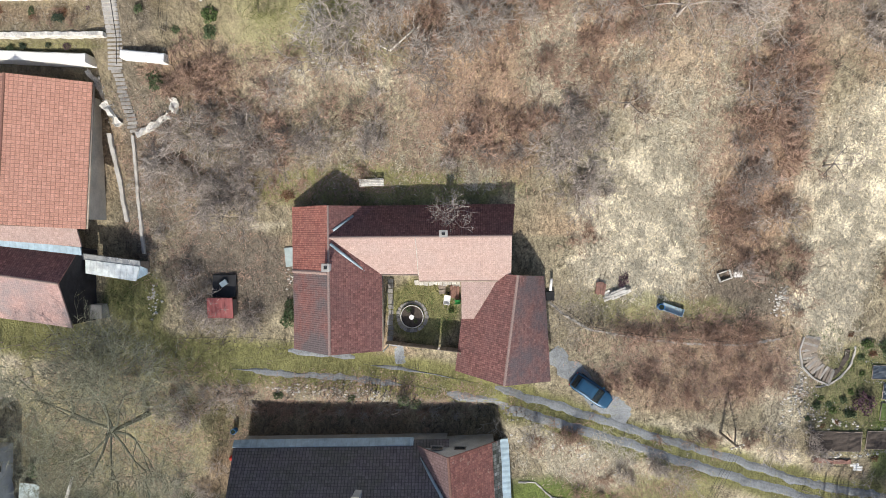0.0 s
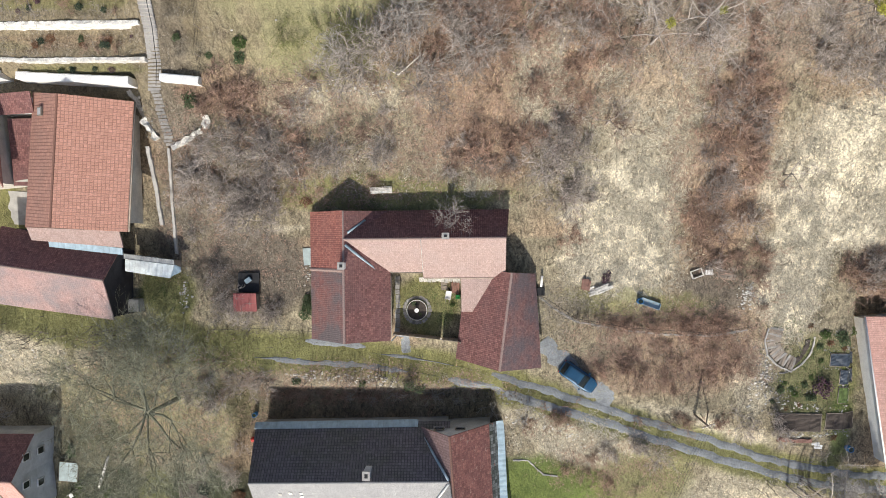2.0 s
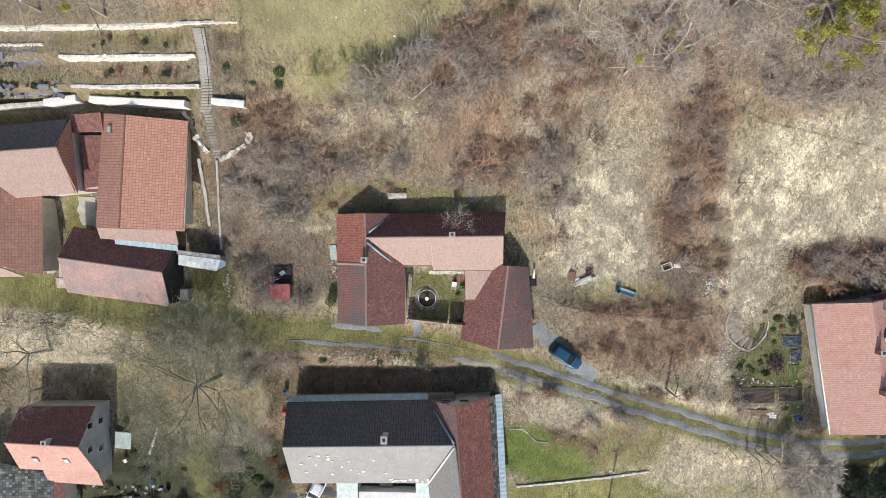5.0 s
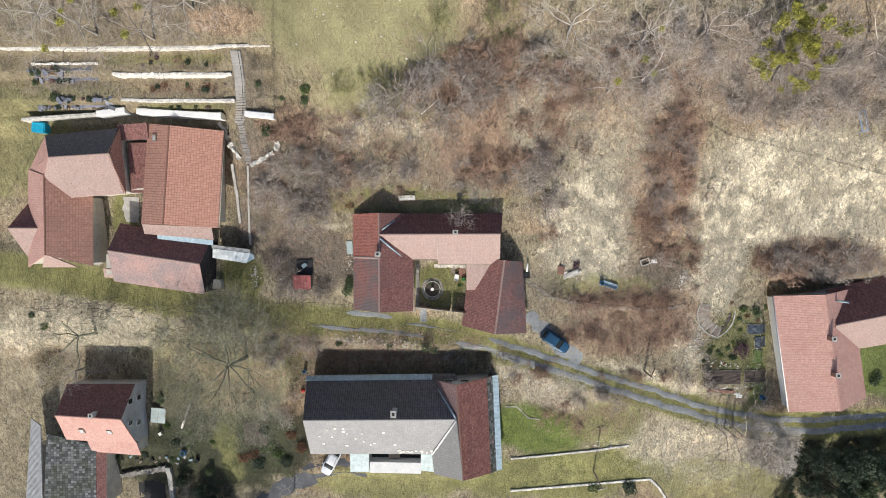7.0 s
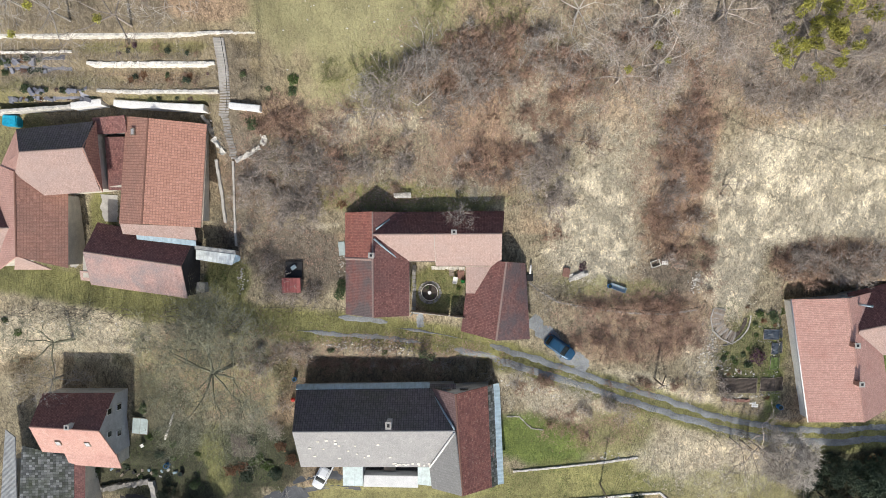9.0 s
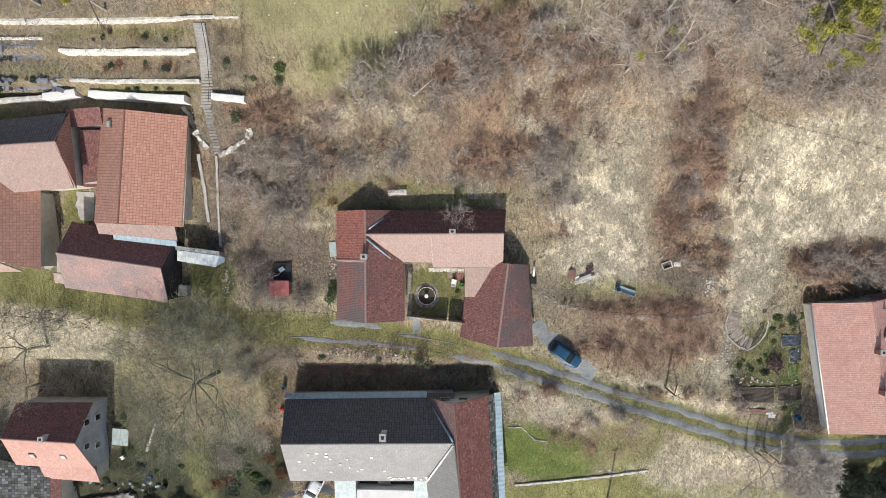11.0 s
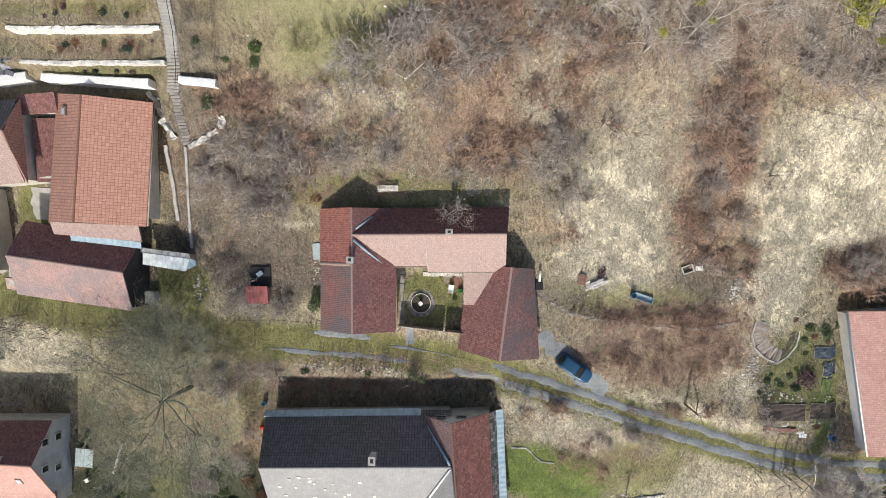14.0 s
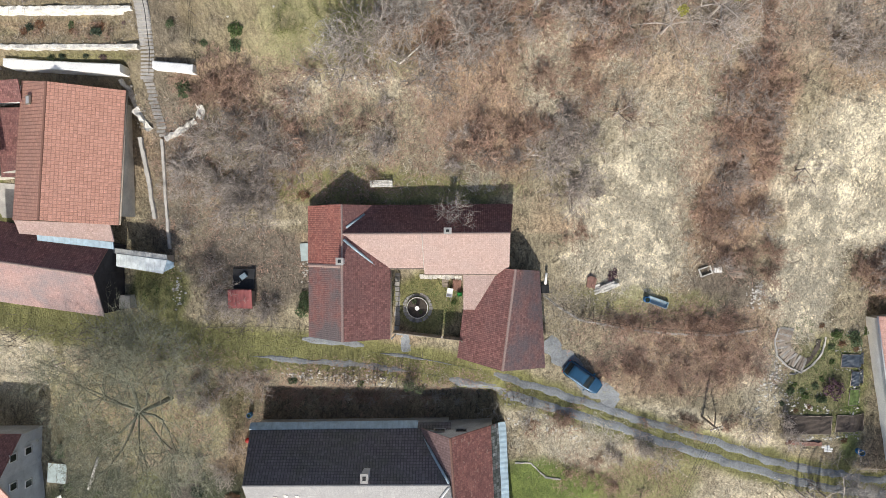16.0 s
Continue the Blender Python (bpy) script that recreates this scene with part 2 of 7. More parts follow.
M = {
    "ground": ground_material(),
    # Old dark red also paints shaded north slopes; the pale red, sunlit south ones.
    "old_shaded_red": tiles("old_shaded_red_tiles", (0.255, 0.113, 0.099), (0.30, 0.142, 0.124), (0.19, 0.105, 0.098), stain=0.6, vary=0.2, joint=0.5, lichen=(0.34, 0.225, 0.195), lichen_at=0.66),
    "pale_red": tiles("sunlit_pale_red_tiles", (0.43, 0.302, 0.262), (0.46, 0.33, 0.288), (0.40, 0.305, 0.275), stain=0.6, joint=0.76, vary=0.07),
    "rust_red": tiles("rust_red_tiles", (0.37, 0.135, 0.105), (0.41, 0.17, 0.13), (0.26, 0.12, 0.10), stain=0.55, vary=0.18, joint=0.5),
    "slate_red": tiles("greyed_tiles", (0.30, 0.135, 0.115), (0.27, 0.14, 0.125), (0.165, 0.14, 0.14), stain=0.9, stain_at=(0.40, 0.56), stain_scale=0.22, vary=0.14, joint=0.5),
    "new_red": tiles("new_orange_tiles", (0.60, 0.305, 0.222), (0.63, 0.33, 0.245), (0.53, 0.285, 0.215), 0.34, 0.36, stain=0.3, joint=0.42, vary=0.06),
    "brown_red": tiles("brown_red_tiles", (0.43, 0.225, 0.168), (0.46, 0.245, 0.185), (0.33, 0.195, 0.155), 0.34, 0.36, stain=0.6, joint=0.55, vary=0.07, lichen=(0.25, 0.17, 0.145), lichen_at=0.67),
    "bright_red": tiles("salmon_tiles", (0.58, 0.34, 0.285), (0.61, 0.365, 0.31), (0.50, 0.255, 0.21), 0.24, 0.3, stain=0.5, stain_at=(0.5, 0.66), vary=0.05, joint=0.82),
    # Mossy tiles for north slopes, their base darkened to hold the shade.
    "dark_tiles": tiles("shaded_mossy_tiles", (0.165, 0.145, 0.152), (0.185, 0.165, 0.17), (0.115, 0.122, 0.075), 0.34, 0.36, joint=0.3, vary=0.1, stain=0.55, lichen=(0.2, 0.185, 0.15), lichen_at=0.66),
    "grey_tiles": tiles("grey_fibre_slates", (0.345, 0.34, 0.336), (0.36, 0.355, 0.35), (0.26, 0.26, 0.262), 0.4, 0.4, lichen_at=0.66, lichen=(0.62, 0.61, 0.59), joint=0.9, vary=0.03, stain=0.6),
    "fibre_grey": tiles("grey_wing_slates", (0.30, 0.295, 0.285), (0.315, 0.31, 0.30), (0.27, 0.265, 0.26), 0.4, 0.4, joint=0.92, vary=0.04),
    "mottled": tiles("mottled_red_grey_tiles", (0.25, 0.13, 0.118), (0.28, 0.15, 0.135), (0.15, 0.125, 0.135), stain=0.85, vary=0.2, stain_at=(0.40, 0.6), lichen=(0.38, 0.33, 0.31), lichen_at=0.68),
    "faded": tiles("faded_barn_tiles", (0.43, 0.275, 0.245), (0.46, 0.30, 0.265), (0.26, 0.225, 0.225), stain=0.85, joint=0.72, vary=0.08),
    "deep_red": tiles("deep_red_tiles", (0.29, 0.12, 0.10), (0.33, 0.145, 0.12), (0.19, 0.085, 0.08), 0.28, 0.3, stain=0.7, vary=0.2, lichen=(0.42, 0.27, 0.22), lichen_at=0.6),
    "mauve": tiles("mauve_tiles", (0.22, 0.14, 0.135), (0.25, 0.165, 0.155), (0.2, 0.14, 0.14), 0.3, 0.3),
    "blue_metal": sheeted("blue_grey_sheet", (0.42, 0.54, 0.60), 0.5, 0.1, 0.6),
    "pale_sheet": sheeted("pale_green_sheet", (0.60, 0.70, 0.68), 0.5, 0.0, 1.2),
    "white_sheet": sheeted("white_sheet", (0.78, 0.83, 0.82), 0.5, 0.0, 0.6),
    "grey_sheet": sheeted("grey_corrugated_sheet", (0.34, 0.35, 0.35), 0.7, 0.0, 0.18),
    "red_sheet": sheeted("red_sheet", (0.30, 0.085, 0.08), 0.6, 0.1, 0.45),
    "shingle": tiles("weathered_shingles", (0.12, 0.13, 0.13), (0.22, 0.23, 0.23), (0.05, 0.065, 0.022), 0.38, 0.42, stain=0.7, vary=0.4, joint=0.3),
    "plaster": plain("cream_plaster", (0.62, 0.58, 0.50), 0.9, 0.2, 0.7),
    "grey_plaster": plain("grey_plaster", (0.50, 0.51, 0.52), 0.9, 0.2, 0.7),
    "dark_boards": plain("near_black_boards", (0.035, 0.032, 0.035), 0.9, 0.3, 1.5),
    "stone_white": plain("pale_limestone", (0.67, 0.64, 0.58), 0.9, 0.35, 2.0, fine=9.0, random_hue=0.15),
    "white_wall": plain("whitewashed_wall", (0.86, 0.85, 0.82), 0.85, 0.08, 1.0),
    "stone": plain("grey_stone", (0.34, 0.32, 0.29), 0.9, 0.3, 1.5, fine=10.0, random_hue=0.25),
    "slate": plain("blue_grey_slate", (0.23, 0.235, 0.275), 0.75, 0.3, 1.5, random_hue=0.3),
    "concrete": plain("weathered_concrete", (0.42, 0.40, 0.37), 0.9, 0.2, 1.2),
    "rut": gravel("pale_gravel_rut", (0.25, 0.264, 0.275), (0.20, 0.195, 0.09)),
    "asphalt": plain("old_asphalt", (0.085, 0.09, 0.10), 0.9, 0.25, 0.8),
    "wood": plain("grey_weathered_wood", (0.30, 0.25, 0.20), 0.85, 0.3, 2.0, random_hue=0.2),
    "dark": plain("dark_void", (0.02, 0.02, 0.022), 0.8, 0.3),
    "glass": plain("window_pane", (0.012, 0.018, 0.02), 0.06, 0.2),
    "brick": plain("red_brick", (0.28, 0.155, 0.12), 0.9, 0.3, 3.0),
    "bark": plain("grey_bark", (0.17, 0.145, 0.12), 0.9, 0.35, 2.0, random_hue=0.25),
    "twig_grey": plain("grey_brown_twigs", (0.43, 0.375, 0.33), 0.9, 0.3, 0.6, random_hue=0.3, island=0.4),
    "twig_red": plain("red_brown_twigs", (0.43, 0.292, 0.218), 0.9, 0.3, 0.6, random_hue=0.3, island=0.4),
    "stalk": plain("dead_stalks", (0.42, 0.365, 0.29), 0.9, 0.3, 0.6, island=0.45),
    "twig_pale": plain("pale_dry_twigs", (0.50, 0.46, 0.41), 0.9, 0.3, 0.6, random_hue=0.2),
    "twig_olive": plain("olive_green_twigs", (0.25, 0.25, 0.10), 0.9, 0.3, 0.6, random_hue=0.25),
    "bark_green": plain("greenish_grey_bark", (0.29, 0.29, 0.205), 0.9, 0.35, 0.8, island=0.5),
    "straw": plain("dry_straw_blades", (0.63, 0.57, 0.44), 0.9, 0.25, 0.5, island=0.45),
    "leaf_green": plain("evergreen_leaves", (0.085, 0.12, 0.05), 0.7, 0.4, 1.5, random_hue=0.2),
    "leaf_yellow": plain("yellow_green_leaves", (0.40, 0.385, 0.075), 0.75, 0.4, 1.2, random_hue=0.4, island=0.45),
    "leaf_dark": plain("dark_evergreen_leaves", (0.04, 0.062, 0.035), 0.75, 0.4, 1.5, random_hue=0.2),
    "leaf_brown": plain("withered_leaves", (0.22, 0.11, 0.06), 0.9, 0.4, 1.5),
    "paint_blue": plain("dark_blue_car_paint", (0.025, 0.085, 0.16), 0.25, 0.05, 1.0, 0.2),
    "paint_white": plain("white_car_paint", (0.7, 0.72, 0.74), 0.25, 0.05, 1.0),
    "rubber": plain("black_rubber", (0.02, 0.02, 0.02), 0.8, 0.2),
    "blue_plastic": plain("blue_plastic", (0.02, 0.16, 0.42), 0.5, 0.2),
    "cyan_tarp": plain("turquoise_tarpaulin", (0.01, 0.36, 0.55), 0.5, 0.25),
    "green_plastic": plain("green_plastic", (0.03, 0.28, 0.06), 0.5, 0.2),
    "red_plastic": plain("red_plastic", (0.5, 0.04, 0.03), 0.5, 0.2),
    "pond_sheet": plain("dark_blue_sheeting", (0.05, 0.065, 0.085), 0.4, 0.3, 1.5),
    "lawn_patch": plain("fresh_green_plants", (0.10, 0.145, 0.042), 0.9, 0.4, 2.0),
    "paint_frame": plain("blue_frame_paint", (0.25, 0.38, 0.62), 0.4, 0.2),
    "leaf_purple": plain("purple_brown_leaves", (0.13, 0.07, 0.09), 0.85, 0.4, 1.5),
    "soil": plain("dark_garden_soil", (0.075, 0.06, 0.05), 0.95, 0.35, 1.5, fine=8.0),
    "water": plain("murky_water", (0.02, 0.03, 0.02), 0.08, 0.3),
}


# ---- shaping helpers ----
WORLD_ROOTS = set()


def attach(ob, parent):
    """Makes ob a part; under a thing whose parts are drawn in world places, it stays where it is drawn."""
    if parent is not None:
        ob.parent = parent
        if parent.name in WORLD_ROOTS:
            ob.matrix_parent_inverse = parent.matrix_basis.inverted()


def mesh_object(name, verts, faces, material, parent=None, label="", uvs=None, smooth=False):
    me = bpy.data.meshes.new(name)
    me.from_pydata(verts, [], faces)
    if uvs is not None:
        me.uv_layers.new(name="UVMap").data.foreach_set("uv", np.asarray(uvs, dtype=np.float32).ravel())
    me.materials.append(material)
    if smooth:
        me.polygons.foreach_set("use_smooth", [True] * len(me.polygons))
    me.update()
    ob = new(name, me)
    attach(ob, parent)
    if label:
        ob["label"] = label
    return ob


def part(name, bm, material, parent=None, label="", smooth=False):
    me = bpy.data.meshes.new(name)
    bm.to_mesh(me)
    bm.free()
    me.materials.append(material)
    if smooth:
        me.polygons.foreach_set("use_smooth", [True] * len(me.polygons))
    ob = new(name, me)
    attach(ob, parent)
    if label:
        ob["label"] = label
    return ob


def thing(name, label, category, group="", at=(0, 0, 0), kind="", turn=0.0):
    ob = new(name)
    ob.matrix_basis = pose(*at, 0, 0, turn)
    return tagged(ob, label, category, group, kind)


def placed(name, label, category, at, group=""):
    """A thing whose parts are given in world places."""
    ob = thing(name, label, category, group, at)
    WORLD_ROOTS.add(ob.name)
    return ob


def box(bm, x0, x1, y0, y1, z0, z1, m=None, bevel=0.0):
    r = bmesh.ops.create_cube(bm, size=1)
    mm = Matrix.Translation(((x0 + x1) / 2, (y0 + y1) / 2, (z0 + z1) / 2)) @ Matrix.Diagonal((x1 - x0, y1 - y0, z1 - z0, 1))
    if m is not None:
        mm = m @ mm
    bmesh.ops.transform(bm, matrix=mm, verts=r["verts"])
    if bevel:
        es = list({e for v in r["verts"] for e in v.link_edges})
        bmesh.ops.bevel(bm, geom=es, offset=bevel, segments=2, affect="EDGES")
    return bm


def boxed(name, x0, x1, y0, y1, z0, z1, material, parent=None, label="", m=None, bevel=0.0):
    return part(name, box(bmesh.new(), x0, x1, y0, y1, z0, z1, m, bevel), material, parent, label)


def cyl(bm, r0, r1, z0, z1, n=16, m=None):
    r = bmesh.ops.create_cone(bm, cap_ends=True, segments=n, radius1=r0, radius2=r1, depth=z1 - z0)
    mm = Matrix.Translation((0, 0, (z0 + z1) / 2))
    bmesh.ops.transform(bm, matrix=(m @ mm) if m is not None else mm, verts=r["verts"])
    return bm


# ---- the lie of the land ----
ROAD = [(-85, -3.4), (-69.8, -5.2), (-61.6, -6.2), (-53.4, -7.8), (-45.3, -9.8), (-37, -11.3), (-28.7, -12.4), (-20.4, -13.0), (-12, -13.7),
        (-5.4, -14.6), (0.5, -15.9), (8.9, -18.5), (17.3, -21.2), (25.9, -23.9), (34.4, -26.6), (43, -28.2), (51.5, -28.4), (61, -27.2), (85, -24)]
RX = np.array([p[0] for p in ROAD], float)
RY = np.array([p[1] for p in ROAD], float)


def road_y(x):
    return np.interp(x, RX, RY)


def step(a, b, v):
    s = np.clip((v - a) / (b - a), 0, 1)
    return s * s * (3 - 2 * s)


def slope_z(x, y):
    z = np.interp(y, [-400, -60, -40, -32, -20, -14, -8, -2, 5, 15, 23, 45, 300], [-60, -13, -9, -6.3, -2.6, -0.9, 0.5, 1.8, 4.6, 9.6, 14.2, 25, 110])
    return z - 0.03 * np.clip(x, -80, 80) * np.clip((y + 22) / 10, 0, 1) * np.clip((12 - y) / 8, 0, 1)


def within(x, y, x0, x1, y0, y1, soft):
    return step(x0 - soft, x0, x) * (1 - step(x1, x1 + soft, x)) * step(y0 - soft, y0, y) * (1 - step(y1, y1 + soft, y))


def gz(x, y):
    """Height of the ground: a hillside rising to the north, with the road's shelf, house plots and garden terraces."""
    x, y = np.asarray(x, float), np.asarray(y, float)
    z = slope_z(x, y)
    ry = road_y(x)
    k = 1 - step(1.5, 4.0, np.abs(y - ry))
    z = z * (1 - k) + slope_z(x, ry) * k
    for x0, x1, y0, y1, level, soft in ((-27.5, 1.5, -37, -18.4, -6.3, 1.8), (42.6, 62, -25.5, -7.0, -3.9, 1.2), (-8.9, -1.8, -10.6, -4.2, 0.55, 0.6), (-66, -50.5, -33, -18.5, -5.8, 2.5)):
        k = within(x, y, x0, x1, y0, y1, soft)
        z = z * (1 - k) + level * k
    k = within(x, y, -70, -34.2, -7, 16.6, 0.25) * step(2.2, 4.0, y - ry)
    z = z * (1 - k) + np.interp(y, [-7, 0, 6, 13.5, 15.2], [2.0, 3.2, 4.6, 6.2, 8.3]) * k
    k = within(x, y, -70, -26.6, 16.9, 30, 0.2) * (1 - within(x, y, -33.0, -29.5, 10, 24.5, 0.4))
    levels = np.where(y < 17.6, 10.1, np.where(y < 20.7, 11.6, np.where(y < 23.9, 13.2, slope_z(x, y) + 0.3)))
    z = z * (1 - k) + levels * k
    return z


def g(x, y):
    return float(gz(x, y))


# ---- ground ----
def axis(lo, hi, fine, far):
    mid = np.arange(lo, hi + 1e-6, fine)
    out = [fine * 1.6**k for k in range(1, 40)]
    reach = np.cumsum(out)
    reach = reach[reach < far]
    return np.concatenate([lo - reach[::-1], mid, hi + reach])


def field(x, y, scale, seed, octaves=4):
    """Smooth noise in the plan, about -1 to 1."""
    rng = np.random.RandomState(seed)
    total, amp, norm = np.zeros_like(x), 1.0, 0.0
    for _ in range(octaves):
        grid = rng.rand(257, 257) * 2 - 1
        u, v = (x / scale) % 256, (y / scale) % 256
        i, j = u.astype(int), v.astype(int)
        f, h = u - i, v - j
        f, h = f * f * (3 - 2 * f), h * h * (3 - 2 * h)
        total += amp * ((grid[i, j] * (1 - f) + grid[i + 1, j] * f) * (1 - h) + (grid[i, j + 1] * (1 - f) + grid[i + 1, j + 1] * f) * h)
        norm, amp, scale = norm + amp, amp * 0.55, scale * 0.5
    return total / norm


LITTER, STRAW, RUSSET, MEADOW = (0.298, 0.258, 0.178), (0.605, 0.543, 0.415), (0.34, 0.24, 0.162), (0.305, 0.282, 0.15)
LAWN, VERGE, EARTH, BRUSH = (0.155, 0.20, 0.05), (0.245, 0.24, 0.09), (0.17, 0.143, 0.11), (0.29, 0.245, 0.195)
# Near-black first tone: shade under trees and hedges put into the ground colour.
PAINTED_SHADE, TERRACE, OLIVE = (0.052, 0.056, 0.03), (0.285, 0.235, 0.15), (0.27, 0.245, 0.14)
GRAIN = {STRAW: 1.0, MEADOW: 0.32, LAWN: 0.45, VERGE: 0.5, PAINTED_SHADE: 0.8, EARTH: 0.75, TERRACE: 0.65}
# x, y, half-widths, turn in degrees, colour, weight, edge raggedness
ZONES = [
    (-16, 26, 17, 11, -28, MEADOW, 1.0, 0.35), (-8, 40, 40, 12, 0, MEADOW, 0.6, 0.5),
    (-45, 20, 24, 9, 0, TERRACE, 0.95, 0.3), (-40, 22.6, 9, 0.8, 0, VERGE, 0.6, 0.3), (-39, 16.9, 8, 0.5, 0, VERGE, 0.6, 0.3), (-41, 19.3, 8, 0.9, 0, RUSSET, 0.5, 0.4), (-52, 19.0, 8, 0.8, 0, OLIVE, 0.7, 0.4), (-23.4, 0.7, 5.2, 0.5, 8, STRAW, 0.8, 0.3), (-30, 12, 3, 12, 0, EARTH, 0.7, 0.4),
    (-10, 11, 17, 5, 0, LITTER, 0.8, 0.5), (-1, 12, 5, 6, 0, RUSSET, 0.8, 0.5), (8, 15, 4, 7, 0, STRAW, 0.55, 0.6), (17, 13, 6, 8, 0, STRAW, 0.35, 0.6), (15.5, 16, 6, 6, 0, RUSSET, 0.55, 0.6), (10, 15.6, 1.4, 6, 0, RUSSET, 0.8, 0.5),
    (-25.4, 14.5, 4, 2.6, 0, RUSSET, 0.8, 0.4), (-2, 19.5, 7, 4, 10, RUSSET, 0.85, 0.45), (2.5, 9.4, 4, 4, 0, RUSSET, 0.8, 0.5), (0.3, 5.6, 1.6, 1.2, 0, STRAW, 1.0, 0.4), (5.9, 15.6, 2, 3, 0, STRAW, 0.6, 0.5), (-9.0, 14.2, 5, 1.2, -6, STRAW, 0.5, 0.5), (-17, 13.6, 3, 2, 0, STRAW, 0.4, 0.5),
    (15, 1, 6.5, 8.5, 10, STRAW, 1.0, 0.35), (26, 7.5, 4.2, 13.5, -4, RUSSET, 0.95, 0.35), (18, 10, 6, 5, 0, STRAW, 0.3, 0.6),
    (43, 6.5, 14, 8, 0, STRAW, 1.0, 0.3), (34.5, -3, 4, 8.5, -8, STRAW, 0.95, 0.35), (60, 6, 14, 9, 0, STRAW, 0.8, 0.4),
    # The EARTH strip at (-46, 27.6): dug soil, darkened also for tree shade.
    (44, 20, 17, 6, -8, BRUSH, 0.9, 0.35), (-46, 27.6, 22, 3.2, 0, EARTH, 0.6, 0.4), (-31.5, 26.6, 5.5, 1.8, 0, RUSSET, 0.8, 0.2), (-55, 20.8, 5, 1.4, 0, BRUSH, 0.6, 0.3), (25, 22, 14, 6, 0, BRUSH, 0.8, 0.4), (26.2, -5.2, 4.2, 3.4, 0, EARTH, 0.9, 0.3), (17, -7.2, 9.5, 1.9, -5, VERGE, 0.65, 0.5),
    (23, -14, 11, 4.2, 12, RUSSET, 0.7, 0.35), (31, -15.5, 2.6, 5, 0, STRAW, 0.5, 0.5), (24, -21.5, 9, 2.2, -14, STRAW, 0.6, 0.5), (48, -3.6, 9, 3.6, 0, RUSSET, 0.9, 0.3), (8, -9.5, 5, 4, 0, LITTER, 0.7, 0.4),
    (38.7, -16.5, 5.0, 6, 0, VERGE, 0.75, 0.4), (37, -17, 4, 5, 0, PAINTED_SHADE, 0.45, 0.6), (41.5, -20, 1.3, 6, 0, LAWN, 0.8, 0.4),
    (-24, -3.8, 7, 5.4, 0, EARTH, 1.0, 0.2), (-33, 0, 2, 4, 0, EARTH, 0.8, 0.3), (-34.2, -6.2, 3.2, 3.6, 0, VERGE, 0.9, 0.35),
    (-58, -14.5, 17, 5, 6, STRAW, 0.5, 0.4), (-38, -20, 15, 7.5, 0, OLIVE, 1.0, 0.5), (-47, -25, 5, 6, 0, PAINTED_SHADE, 0.7, 0.4), (-41, -35, 13, 8, 0, PAINTED_SHADE, 0.95, 0.4), (-52, -36, 8, 7, 0, PAINTED_SHADE, 0.9, 0.4), (-39, -33.5, 2.4, 7, 0, VERGE, 0.6, 0.5), (-30.5, -33.5, 6, 6, 0, PAINTED_SHADE, 0.9, 0.4),
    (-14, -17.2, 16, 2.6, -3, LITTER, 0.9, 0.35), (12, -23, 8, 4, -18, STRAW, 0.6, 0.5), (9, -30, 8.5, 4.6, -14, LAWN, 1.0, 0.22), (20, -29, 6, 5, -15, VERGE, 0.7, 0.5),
    (14, -37.5, 18, 5, 6, VERGE, 0.9, 0.35), (-33.5, -33.5, 6, 5.5, 0, PAINTED_SHADE, 0.85, 0.5), (-24, -20, 3, 6, 0, EARTH, 0.6, 0.4), (-12, -24, 18, 4.5, 0, EARTH, 0.8, 0.3), (33, -33, 11, 5.5, -8, STRAW, 0.55, 0.4), (36, -38, 14, 4, 0, VERGE, 0.6, 0.4), (-14, -39, 14, 4, 0, VERGE, 0.8, 0.3),
    (57, -35, 11, 6.5, 0, PAINTED_SHADE, 0.95, 0.25), (59, -19, 6, 5, 0, LAWN, 0.9, 0.3), (-5.4, -7.5, 3.8, 3.4, 0, VERGE, 0.85, 0.3), (-9, 4.8, 12, 2.2, 0, VERGE, 0.85, 0.4),
    (-64, 12, 8, 9, 0, VERGE, 0.6, 0.5), (-50.8, 1, 2, 7, 0, VERGE, 0.9, 0.3),
]


def zone_colours(x, y):
    rag = field(x, y, 3.0, 11)
    fine = field(x, y, 1.1, 12)
    tone = field(x, y, 9.0, 13)
    col = np.zeros((len(x), 3)) + np.array(LITTER)
    col = col + (np.array(RUSSET) - LITTER) * (step(-0.1, 0.45, tone) * 0.6)[:, None]
    grain = np.ones(len(x))
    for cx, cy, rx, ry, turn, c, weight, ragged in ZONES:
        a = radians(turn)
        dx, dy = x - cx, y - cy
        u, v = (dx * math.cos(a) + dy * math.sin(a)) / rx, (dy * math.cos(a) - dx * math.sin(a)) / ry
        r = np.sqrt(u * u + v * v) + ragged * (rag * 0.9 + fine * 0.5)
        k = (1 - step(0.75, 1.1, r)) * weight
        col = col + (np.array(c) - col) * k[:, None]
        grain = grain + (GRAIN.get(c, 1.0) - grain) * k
    d = np.abs(y - road_y(x)) + 0.6 * rag + 0.4 * fine
    k = (1 - step(np.where(x < -18, 1.9, 1.5), np.where(x < -18, 3.1, 2.5), d)) * 0.95
    col = col + (np.array(VERGE) - col) * k[:, None]
    grain = grain + (0.5 - grain) * k
    col = col * (1 + 0.28 * field(x, y, 2.2, 14) + 0.18 * tone)[:, None]
    return np.c_[np.clip(col, 0.01, 0.9), grain]


